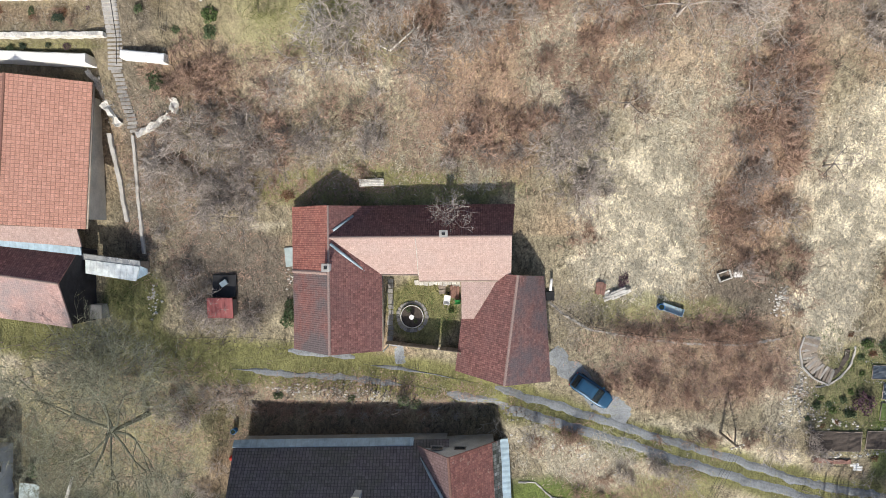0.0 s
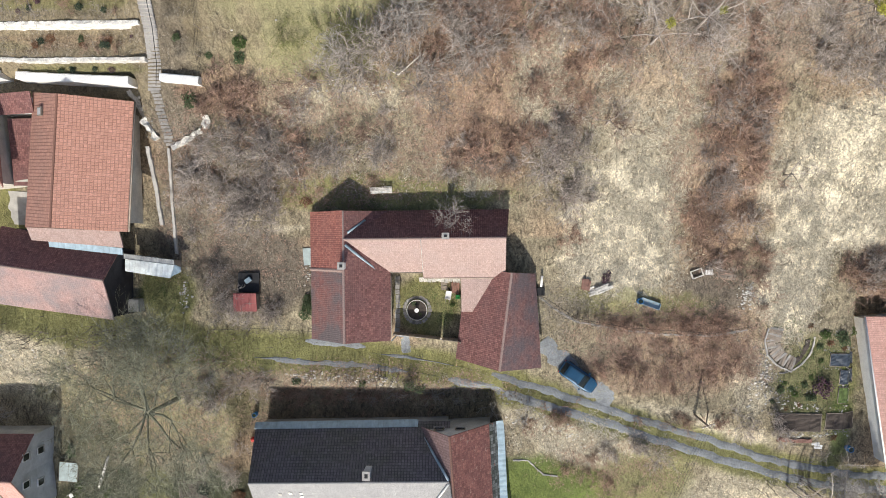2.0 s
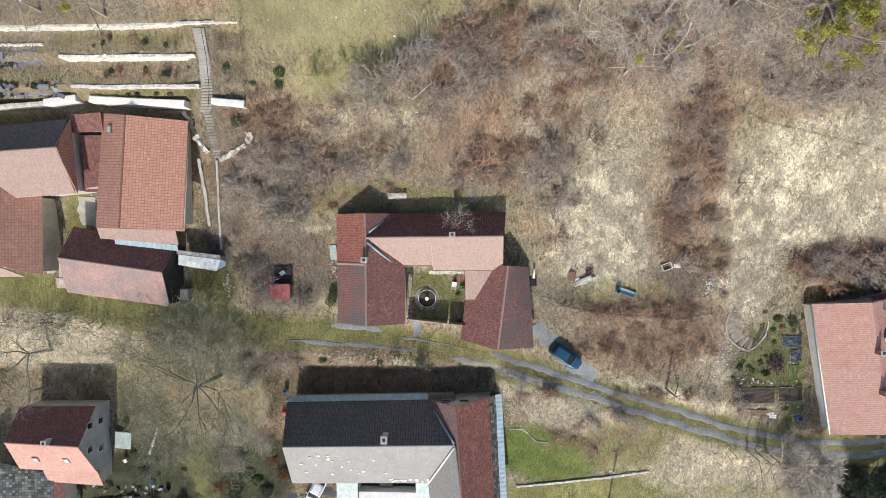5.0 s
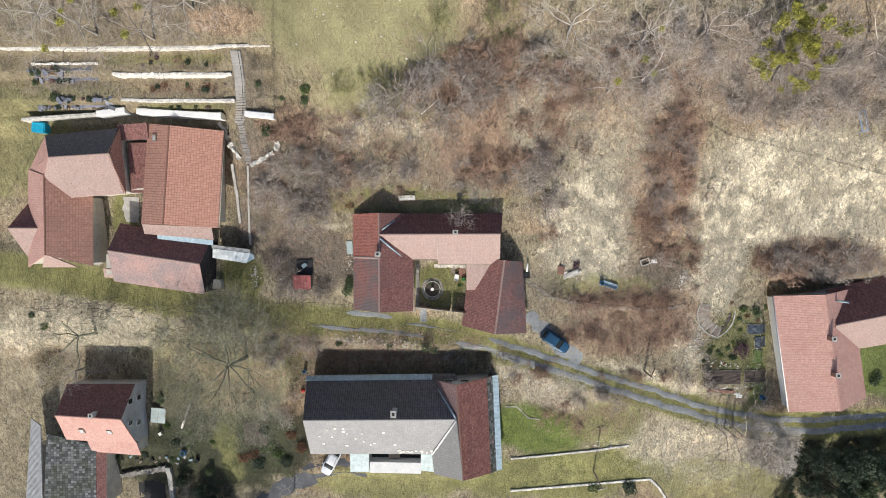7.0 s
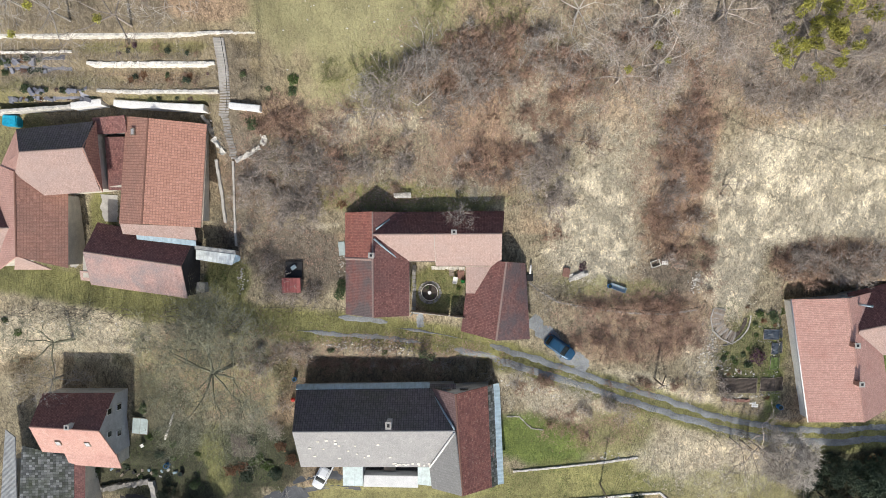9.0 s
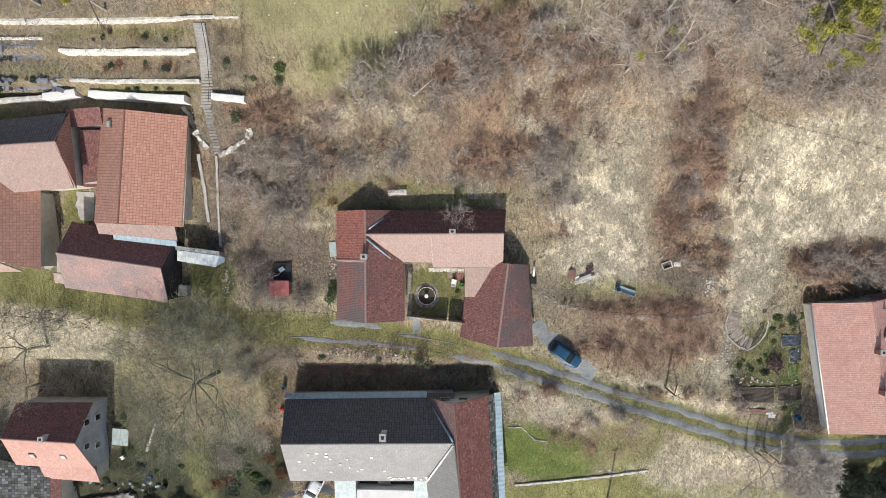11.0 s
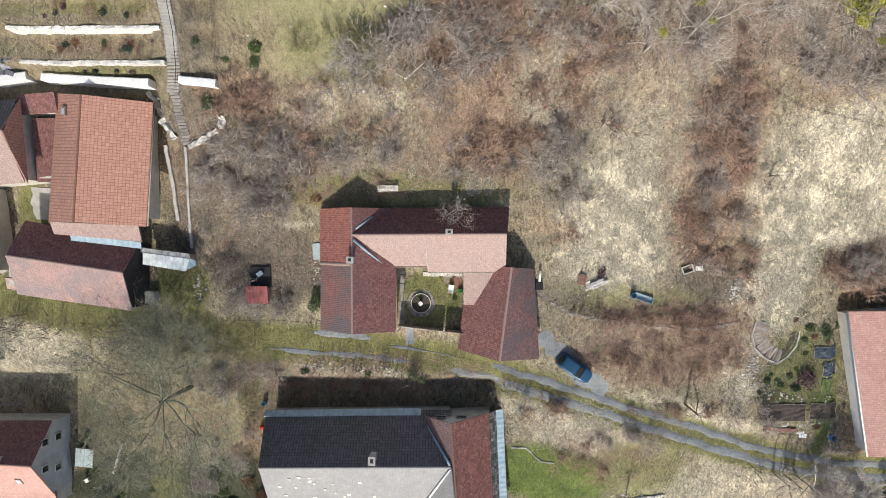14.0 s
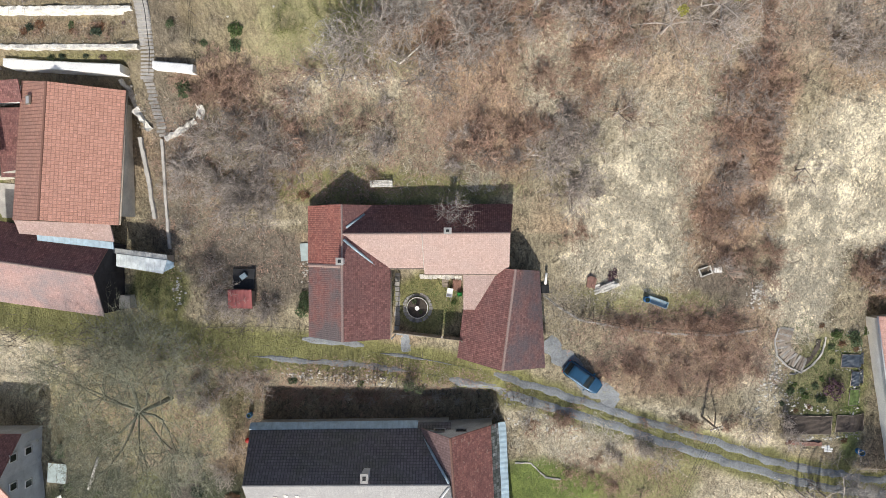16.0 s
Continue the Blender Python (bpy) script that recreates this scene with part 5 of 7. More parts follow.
wall_line("garden_wall", [(-63.5, 23.9), (-50.5, 23.75), (-39.4, 23.75), (-26.5, 24.0)], 0, 0.35, M["stone_white"], "pale limestone terrace wall", top=14.9, seed=1)
wall_line("garden_wall", [(-47.8, 20.75), (-43.9, 20.7), (-37.9, 20.7), (-32.0, 20.65)], 0, 0.38, M["stone_white"], "rough pale rubble terrace wall", rough=0.06, top=13.3, seed=2)
wall_line("garden_wall", [(-47.4, 17.75), (-43.8, 17.6), (-38.4, 17.6), (-32.1, 17.55)], 0, 0.38, M["stone_white"], "rough pale rubble terrace wall", rough=0.05, top=11.75, seed=3)
wall_line("garden_wall", [(-58.5, 22.1), (-49.6, 22.1)], 0.25, 0.25, M["stone_white"], "low broken edging of pale stones", rough=0.07, seed=4)
wall_line("garden_wall", [(-45.9, 16.45), (-40.5, 16.1), (-34.4, 15.8)], 0, 0.8, M["white_wall"], "tall whitewashed retaining wall in full sun", top=10.45, seed=5, rough=0.02)
wall_line("garden_wall", [(-51.4, 16.1), (-47.5, 16.6)], 0, 0.8, M["white_wall"], "tall whitewashed retaining wall in full sun", top=10.5, seed=6, rough=0.02)
wall_line("garden_wall", [(-62, 15.4), (-56.5, 15.8), (-51.5, 16.1)], 0, 0.4, M["stone_white"], "pale grey retaining wall", top=10.2, seed=7)
wall_line("garden_wall", [(-31.0, 16.0), (-27.1, 15.6)], 0, 0.75, M["white_wall"], "whitewashed wall with a broad top", top=11.0, seed=8, rough=0.02)
wall_line("garden_wall", [(-35.3, 15.2), (-34.7, 13.2), (-33.5, 11.6), (-32.7, 10.3)], 0.3, 0.55, M["stone_white"], "curved rubble wall of pale stones", rough=0.22, seed=9)
wall_line("garden_wall", [(-31.3, 9.4), (-29.9, 10.1), (-28.0, 11.2)], 0.35, 0.45, M["stone_white"], "rubble wall of pale stones", rough=0.18, seed=10)
wall_line("garden_wall", [(-27.5, 11.3), (-27.3, 12.6)], 0.3, 0.6, M["stone_white"], "rubble wall of pale stones", rough=0.18, seed=11)
wall_line("garden_wall", [(-33.9, 9.6), (-33.7, 5.0), (-33.7, 1.5)], 0.35, 0.4, M["concrete"], "narrow concrete path wall", seed=12)
wall_line("garden_wall", [(-31.7, 9.4), (-32.2, 4.0), (-32.7, -1.6)], 0.35, 0.3, M["concrete"], "narrow concrete path edging", seed=13)
wall_line("garden_wall", [(5.4, -34.9), (10.3, -34.3), (18.1, -33.2), (23.4, -32.2)], 0.3, 0.3, M["stone_white"], "low pale garden wall", seed=14)
wall_line("garden_wall", [(5.4, -40.6), (14.0, -39.6), (27.1, -38.0)], 0.3, 0.32, M["stone_white"], "low pale garden wall", seed=15)
wall_line("garden_wall", [(27.1, -38.0), (28.6, -39.4), (30.0, -41.6)], 0.3, 0.32, M["stone_white"], "low pale garden wall", seed=16)
wall_line("garden_wall", [(4.3, -26.1), (6.1, -26.1), (7.9, -27.9), (9.6, -28.1)], 0.15, 0.16, M["concrete"], "thin pale lawn edging", seed=17)
wall_line("garden_wall", [(7.0, -6.4), (8.6, -7.7), (11.1, -9.2), (16.9, -10.2), (21.0, -10.6), (25.9, -10.8), (30.0, -10.1)], 0.1, 0.22, M["stone"], "mossy stone edge of the upper garden", rough=0.08, seed=18)
wall_line("garden_wall", [(-66, 1.6), (-61, 0.6)], 0.4, 0.3, M["stone_white"], "pale stone wall", seed=20)
wall_line("garden_wall", [(-57.5, -39.2), (-49.8, -37.7)], 0.8, 0.8, M["stone"], "ruined rubble wall with moss", rough=0.16, seed=21)
wall_line("garden_wall", [(-49.4, -37.6), (-49.2, -43.5)], 0.9, 0.8, M["concrete"], "rough concrete wall", rough=0.08, seed=22)
ribbon("pavement", M["dark"], [(-55.0, -42.0), (-50.6, -42.0)], 3.8, "black felt in a ruined shed", seed=31, ragged=0.03, lift=0.05)
ribbon("pavement", M["concrete"], [(-49.9, 1.6), (-49.7, 5.2)], 2.5, "grey concrete yard", seed=32, ragged=0.05, lift=0.03)
ribbon("pavement", M["concrete"], [(-55.6, -4.7), (-54.4, 5.2)], 1.5, "grey concrete alley", seed=33, ragged=0.05, lift=0.03)
ribbon("pavement", M["slate"], [(-57.2, 20.9), (-50.5, 20.9)], 1.6, "bed of grey slate chippings", seed=34, ragged=0.3, lift=0.12)
ribbon("pavement", M["slate"], [(-53.5, 17.2), (-48.6, 17.5)], 1.3, "bed of grey slate chippings", seed=35, ragged=0.35, lift=0.2)

# Steps up the garden, each its own slab.
stairs = placed("garden_stairs", "long flight of grey stone garden steps with an iron rail", "stairs", (-31.5, 19, 11))
flight = [(-31.05, 23.2), (-31.1, 20.2), (-31.5, 17.2), (-32.1, 15.1)]
fz = [14.5, 12.7, 10.9, 9.7]
stair_rng = random.Random(3)
for k in range(27):
    s = k / 26
    y = 23.2 - 8.1 * s
    x = float(np.interp(-y, [-a[1] for a in flight], [a[0] for a in flight]))
    z = float(np.interp(-y, [-a[1] for a in flight], fz))
    boxed("step", -0.65, 0.65, -0.17, 0.17, -0.5, 0.0, M["concrete"], stairs, "", pose(x, y, z, 0, 0, stair_rng.uniform(-4, 4)), 0.02)
tube_line("handrail", [(-30.45, 23.2, 15.4), (-30.5, 20.2, 13.6), (-30.9, 17.2, 11.8), (-31.5, 15.2, 10.6)], 0.035, M["dark"], stairs, "dark iron handrail")
for k in range(16):
    y = 14.8 - 0.33 * k
    x = -32.05 + 0.03 * k
    tagged(boxed("stepping_stone", -0.45, 0.45, -0.13, 0.13, -0.15, 0.04, M["stone"], None, "", pose(x + stair_rng.uniform(-0.1, 0.1), y, g(x, y) + 0.06, 0, 0, stair_rng.uniform(-8, 8)), 0.02), "worn grey stepping stone in the garden path", "stepping stone", "stones of the garden path")


def wire_fence(pts, height, label, gap=2.2, wires=3, material=None):
    root = placed("fence", label, "fence", (*pts[0], g(*pts[0])))
    p = [Vector(q) for q in pts]
    tops = []
    for a, b in zip(p, p[1:]):
        k = max(1, round((b - a).length / gap))
        tops += [a.lerp(b, i / k) for i in range(k)]
    tops.append(p[-1])
    for q in tops:
        z = g(q.x, q.y)
        part("post", cyl(bmesh.new(), 0.055, 0.045, -0.4, height, 7, pose(q.x, q.y, z)), material or M["wood"], root)
    for w in range(wires):
        h = height * (0.35 + 0.3 * w)
        tube_line("wire", [(q.x, q.y, g(q.x, q.y) + h) for q in tops], 0.012, M["dark"], root, n=3)


wire_fence([(-25.3, 29.5), (-26.1, 22.7), (-26.9, 15.2)], 1.3, "wire fence with dark posts along the meadow")
wire_fence([(7.2, -6.2), (11.1, -8.8), (16.9, -9.8), (25.9, -10.4), (30.0, -9.7)], 1.1, "old wire fence along the upper garden")
wire_fence([(28, 15.6), (33, 13.2), (44, 10.8), (56, 8.0)], 1.0, "thin wire fence across the dry meadow", 2.6)
wire_fence([(-29.5, -10.2), (-24, -10.0), (-18, -10.4)], 1.0, "low wooden fence beside the lane", 1.5, 2)
wire_fence([(-40, -29.3), (-34, -29.0), (-28.5, -28.5)], 1.1, "pale garden fence under the big tree", 2.0, 2, M["concrete"])

# Board fence that closes the courtyard.
front = placed("board_fence", "tall weathered board fence closing the courtyard", "fence", (-5.3, -10.7, 0))
fa, fb = Vector((-9.0, -10.35)), Vector((-1.7, -11.15))
fturn = math.degrees(math.atan2(fb.y - fa.y, fb.x - fa.x))
for k in range(36):
    c = fa.lerp(fb, (k + 0.5) / 36)
    if k == 25:
        continue
    h = 2.35 + stair_rng.uniform(-0.04, 0.04)
    boxed("board", -0.098, 0.098, -0.015, 0.015, -0.9, h, M["wood"], front, "", pose(c.x, c.y, 0.25, 0, 0, fturn))
for k in range(5):
    c = fa.lerp(fb, k / 4)
    boxed("post", -0.07, 0.07, -0.16, -0.02, -1.2, 2.3, M["wood"], front, "", pose(c.x, c.y, 0.25, 0, 0, fturn), 0.01)
for h in (0.5, 1.9):
    c = fa.lerp(fb, 0.5)
    boxed("rail", -3.65, 3.65, -0.07, -0.017, h, h + 0.09, M["wood"], front, "", pose(c.x, c.y, 0.25, 0, 0, fturn))
wall_line("plinth", [(-9.1, -10.55), (-1.6, -11.35)], 0.25, 0.3, M["concrete"], "concrete plinth under the board fence", "plinth", seed=41)

# The round basin in the courtyard.
YZ = 0.55
basin = thing("fountain", "round stone-rimmed garden basin with a white bowl", "fountain", at=(-6.55, -7.9, YZ))
basin.scale = (0.92, 0.92, 0.92)


def ring(bm, r0, r1, z0, z1, n=40, rough=0.0, seed=1):
    rng = random.Random(seed)
    rows = []
    for r, z in ((r0, z0), (r0, z1), (r1, z1), (r1, z0)):
        rows.append([bm.verts.new((r * math.cos(2 * math.pi * i / n), r * math.sin(2 * math.pi * i / n), z + rng.uniform(-rough, rough))) for i in range(n)])
    for a in range(4):
        for i in range(n):
            bm.faces.new((rows[a][i], rows[a][(i + 1) % n], rows[(a + 1) % 4][(i + 1) % n], rows[(a + 1) % 4][i]))
    bmesh.ops.recalc_face_normals(bm, faces=bm.faces)
    return bm


part("rim", ring(bmesh.new(), 1.18, 1.26, -0.2, 0.42), M["stone_white"], basin, "pale worn rim")
part("water", cyl(bmesh.new(), 1.18, 1.18, -0.1, 0.1, 32), M["soil"], basin, "dark planted soil in the basin")
part("bowl", cyl(bmesh.new(), 0.12, 0.27, 0.1, 0.75, 20), M["white_wall"], basin, "white bowl on a foot")
for k in range(24):
    a = radians(k * 15 + stair_rng.uniform(-2, 2))
    boxed("stone", 1.36, 1.74 + stair_rng.uniform(-0.06, 0.06), -0.19, 0.19, -0.1, 0.09 + stair_rng.uniform(0, 0.05), M["stone"], basin, "", Matrix.Rotation(a, 4, "Z"), 0.03)

# Paving along the courtyard's sides.
paving = placed("paving", "uneven grey paving slabs along the house wall", "paving", (-8.9, -7, YZ))
for k in range(12):
    boxed("slab", -0.28, 0.28, -0.24, 0.24, -0.1, 0.05, M["stone"], paving, "", pose(-8.75 + stair_rng.uniform(-0.05, 0.05), -4.3 - 0.53 * k, YZ + 0.03, stair_rng.uniform(-2, 2), stair_rng.uniform(-2, 2), stair_rng.uniform(-4, 4)), 0.02)
for k in range(10):
    boxed("slab", -0.22, 0.22, -0.25, 0.25, -0.1, 0.05, M["stone_white"], paving, "", pose(-6.1 + 0.47 * k, -4.55 + stair_rng.uniform(-0.12, 0.12), YZ + 0.05, stair_rng.uniform(-3, 3), stair_rng.uniform(-3, 3), stair_rng.uniform(-10, 10)), 0.02)


# ---- loose things ----
def barrel(x, y, material, label, r=0.3, h=0.9, z=None):
    root = thing("barrel", label, "barrel", at=(x, y, g(x, y) if z is None else z))
    bm = cyl(bmesh.new(), r * 0.92, r, 0, h * 0.5, 18)
    cyl(bm, r, r * 0.92, h * 0.5, h, 18)
    part("drum", bm, material, root)
    part("rim", ring(bmesh.new(), r * 0.82, r * 0.97, h - 0.02, h + 0.03, 18), material, root)
    part("opening", cyl(bmesh.new(), r * 0.8, r * 0.8, h - 0.01, h + 0.005, 18), M["water"], root, "dark water inside")
    return root


barrel(-26.9, -21.4, M["blue_plastic"], "blue plastic water barrel at the house corner")
barrel(42.4, -23.9, M["blue_plastic"], "blue plastic barrel beside a garden wall", 0.35)
barrel(17.9, -6.8, M["blue_plastic"], "blue plastic barrel in the dry grass", 0.32)
barrel(-46.6, -34.9, M["blue_plastic"], "blue plastic barrel in the shady yard", 0.4)
barrel(-44.6, -36.2, M["dark"], "black rain barrel in the shady yard", 0.35)
ball = bmesh.new()
bmesh.ops.create_uvsphere(ball, u_segments=16, v_segments=10, radius=0.33)
tagged(part("exercise_ball", ball, M["red_plastic"], None, "", True), "red plastic ball lying by the house", "ball").location = (-27.2, -24.5, g(-27.2, -24.5) + 0.3)


def bench(x, y, turn, label):
    root = thing("bench", label, "bench", at=(x, y, g(x, y)), turn=turn)
    for k in range(4):
        boxed("seat_slat", -1.15, 1.15, -0.3 + 0.15 * k, -0.17 + 0.15 * k, 0.42, 0.47, M["stone_white"], root, "", None, 0.01)
    for k in range(2):
        boxed("back_slat", -1.15, 1.15, 0.31, 0.35, 0.55 + 0.2 * k, 0.68 + 0.2 * k, M["stone_white"], root, "", None, 0.01)
    for sx in (-1, 1):
        boxed("leg", sx * 1.0 - 0.06, sx * 1.0 + 0.06, -0.28, -0.2, -0.4, 0.42, M["concrete"], root)
        boxed("leg", sx * 1.0 - 0.06, sx * 1.0 + 0.06, 0.24, 0.32, -0.4, 0.9, M["concrete"], root)
    return root


bench(-9.9, 5.1, 2, "pale weathered garden bench behind the house")


def plank_stack(x, y, turn, n, length, material, label, spread=0.15, name="plank_stack", part_name="plank", thick=0.06, wide=0.2):
    root = thing(name, label, "stack", at=(x, y, g(x, y)), turn=turn)
    for k in range(n):
        layer, col = divmod(k, 4)
        boxed(part_name, -length / 2, length / 2, -wide / 2, wide / 2, 0, thick, material, root, "",
              pose(stair_rng.uniform(-spread, spread), (col - 1.5) * wide * 1.15 + stair_rng.uniform(-0.03, 0.03), layer * (thick + 0.01) + 0.02, 0, 0, stair_rng.uniform(-7, 7)), 0.01)
    return root


plank_stack(12.0, -5.0, 80, 16, 1.1, M["brick"], "small stack of brown weathered boards in dry grass", part_name="board", thick=0.1)
plank_stack(12.8, -5.7, 20, 10, 0.8, M["stone_white"], "small heap of pale and red boards", part_name="board", thick=0.1)
plank_stack(13.9, -5.4, 25, 16, 1.5, M["stone_white"], "heap of pale split logs", 0.35, "log_pile", "log", 0.13, 0.17)
plank_stack(27.2, -3.7, -10, 8, 1.6, M["wood"], "scattered weathered boards on bare earth", 0.3, part_name="board", thick=0.03, wide=0.3)
plank_stack(-27.1, -7.0, 70, 5, 1.1, M["wood"], "wooden pallet leaning by the hut", 0.02, "pallet", "slat", 0.03, 0.14)
plank_stack(-2.3, -5.4, 85, 12, 1.1, M["brick"], "stack of reddish timber in the courtyard corner", 0.1, part_name="board")
plank_stack(-3.6, -5.2, 10, 6, 0.7, M["wood"], "few boards in the courtyard", 0.1, part_name="board")

tub = thing("wheelbarrow", "pale wheelbarrow in the courtyard", "wheelbarrow", at=(-3.05, -6.2, YZ), turn=80)
bm = bmesh.new()
box(bm, -0.45, 0.45, -0.3, 0.3, 0.35, 0.4)
for sgn in (-1, 1):
    box(bm, -0.45, 0.45, sgn * 0.3 - 0.02, sgn * 0.3 + 0.02, 0.35, 0.62)
    box(bm, sgn * 0.45 - 0.02, sgn * 0.45 + 0.02, -0.3, 0.3, 0.35, 0.62)
part("tray", bm, M["white_wall"], tub, "white metal tray")
for sgn in (-1, 1):
    boxed("handle", -1.0, 0.3, sgn * 0.22 - 0.02, sgn * 0.22 + 0.02, 0.3, 0.34, M["wood"], tub)
part("wheel", cyl(bmesh.new(), 0.17, 0.17, -0.04, 0.04, 14, pose(0.62, 0, 0.17, 90)), M["rubber"], tub)
reel = thing("hose_reel", "green plastic garden hose reel", "hose reel", at=(-2.0, -6.4, YZ))
part("drum", cyl(bmesh.new(), 0.25, 0.25, -0.15, 0.15, 16, pose(0, 0, 0.3, 90)), M["green_plastic"], reel)
for sgn in (-1, 1):
    part("flange", cyl(bmesh.new(), 0.32, 0.32, -0.02, 0.02, 16, pose(0, sgn * 0.17, 0.32, 90)), M["green_plastic"], reel)

boat = thing("feed_trough", "long pale green trough in the dry grass", "trough", at=(19.1, -7.1, g(19.1, -7.1)), turn=-20)
boxed("base", -1.1, 1.1, -0.35, 0.35, 0.05, 0.12, M["blue_metal"], boat)
for sgn in (-1, 1):
    boxed("side", -1.1, 1.1, sgn * 0.35 - 0.03, sgn * 0.35 + 0.03, 0.05, 0.45, M["blue_metal"], boat, "", None, 0.01)
    boxed("end", sgn * 1.1 - 0.03, sgn * 1.1 + 0.03, -0.32, 0.32, 0.05, 0.45, M["blue_metal"], boat, "", None, 0.01)
tray = thing("cold_frame", "empty white-rimmed cold frame on bare earth", "cold frame", at=(24.0, -3.75, g(24, -3.75)), turn=20)
for sx, sy, w, h in ((0, 0.4, 0.65, 0.05), (0, -0.4, 0.65, 0.05), (0.6, 0, 0.05, 0.36), (-0.6, 0, 0.05, 0.36)):
    boxed("rail", sx - w, sx + w, sy - h, sy + h, -0.1, 0.3, M["stone_white"], tray)
crate = thing("white_box", "white wooden box on bare earth", "box", at=(25.2, -3.6, g(25.2, -3.6)), turn=3)
boxed("case", -0.36, 0.36, -0.24, 0.24, 0, 0.45, M["white_wall"], crate, "", None, 0.02)
boxed("lid", -0.39, 0.39, -0.27, 0.27, 0.45, 0.5, M["white_wall"], crate, "", None, 0.01)
tank = thing("water_trough", "grey metal water trough by the house wall", "trough", at=(-18.3, -1.9, g(-18.3, -1.9)), turn=95)
boxed("tub", -0.9, 0.9, -0.4, 0.4, -0.2, 0.6, M["blue_metal"], tank, "", None, 0.05)
boxed("lid", -0.93, 0.93, -0.43, 0.43, 0.6, 0.63, M["pale_sheet"], tank, "pale sheet lid")
tarp = thing("pop_up_tent", "bright turquoise tarpaulin cover over garden goods", "tarpaulin", at=(-60.4, 14.5, g(-60.4, 14.5)), turn=-4)
bm = box(bmesh.new(), -0.95, 0.95, -0.7, 0.7, 0, 1.6, None, 0.12)
part("cover", bm, M["cyan_tarp"], tarp)
swing = thing("garden_swing", "small blue metal frame in a far garden", "swing", at=(49.3, 14.8, g(49.3, 14.8)), turn=10)
for sx in (-0.35, 0.35):
    boxed("side_frame", sx - 0.05, sx + 0.05, -1.3, 1.3, 0.9, 1.0, M["paint_frame"], swing)
    for sy in (-1.25, 1.25):
        boxed("leg", sx - 0.04, sx + 0.04, sy - 0.04, sy + 0.04, -0.2, 0.9, M["paint_frame"], swing)
for sy in (-1.25, 1.25):
    boxed("crossbar", -0.35, 0.35, sy - 0.05, sy + 0.05, 0.9, 1.0, M["paint_frame"], swing)
cellar = placed("cellar_hatch", "dark cellar hatch with a pale pipe beside it", "hatch", (7.0, -5.6, 0.8))
boxed("hatch", 6.6, 7.5, -6.2, -5.3, 0.2, 1.35, M["dark"], cellar, "", None, 0.03)
tube_line("pipe", [(7.1, -5.2, 1.4), (7.15, -4.0, 1.9)], 0.14, M["white_wall"], cellar, "pale pipe")
tagged(tube_line("fallen_log", [(-44.5, -26.3, g(-44.5, -26.3) + 0.2), (-45.4, -28.4, g(-45.4, -28.4) + 0.25), (-46.4, -30.6, g(-46.4, -30.6) + 0.2)], 0.17, M["stone_white"]), "pale fallen birch trunk in the garden", "log")
tagged(tube_line("fallen_branch", [(-8.5, 16.4, 11.4), (-7.4, 15.8, 11.4), (-5.2, 17.5, 12.1)], 0.08, M["stone_white"]), "pale fallen branch among the shrubs", "branch")

# ---- power line ----
def power_pole(x, y, h, label):
    root = placed("power_pole", label, "pole", (x, y, g(x, y)))
    z = g(x, y)
    part("pole", cyl(bmesh.new(), 0.14, 0.1, -0.5, h, 10, pose(x, y, z)), M["wood"], root)
    boxed("crossarm", -0.7, 0.7, -0.06, 0.06, h - 0.35, h - 0.22, M["wood"], root, "", pose(x, y, z, 0, 0, 20))
    for k in range(4):
        part("insulator", cyl(bmesh.new(), 0.06, 0.05, h - 0.22, h - 0.02, 8, pose(x, y, z, 0, 0, 20) @ Matrix.Translation((-0.6 + 0.4 * k, 0, 0))), M["white_wall"], root)
    return Vector((x, y, z + h - 0.03))


p_a = power_pole(18.3, -36.8, 8.4, "wooden power pole with white insulators")
p_b = power_pole(24.9, -20.1, 5.2, "wooden power pole beside the lane")
tagged(tube_line("strut", [(24.9, -20.1, p_b.z - 0.9), (26.4, -19.6, g(26.4, -19.6) - 0.1)], 0.08, M["wood"]), "leaning wooden strut of a power pole", "strut")
span = placed("power_line", "thin power cables between two wooden poles", "cable", tuple(p_a))
for k in range(4):
    o = Vector((math.cos(radians(20)), math.sin(radians(20)), 0)) * (-0.6 + 0.4 * k)
    tube_line("cable", [tuple((p_a + o).lerp(p_b + o, s / 10) - Vector((0, 0, 0.5 * 4 * (s / 10) * (1 - s / 10)))) for s in range(11)], 0.014, M["dark"], span, n=4)


# ---- cars ----
def loft(sections, n=20):
    """A closed body through cross-sections: x, half-width, floor, top, roundness."""
    bm = bmesh.new()
    rows = []
    for x, w, z0, z1, p in sections:
        row = []
        for i in range(n):
            a = 2 * math.pi * i / n
            c, s = math.cos(a), math.sin(a)
            row.append(bm.verts.new((x, w * math.copysign(abs(c) ** p, c), (z0 + z1) / 2 + (z1 - z0) / 2 * math.copysign(abs(s) ** p, s))))
        rows.append(row)
    for a, b in zip(rows, rows[1:]):
        for i in range(n):
            bm.faces.new((a[i], a[(i + 1) % n], b[(i + 1) % n], b[i]))
    bm.faces.new(rows[0][::-1])
    bm.faces.new(rows[-1])
    bmesh.ops.recalc_face_normals(bm, faces=bm.faces)
    return bm


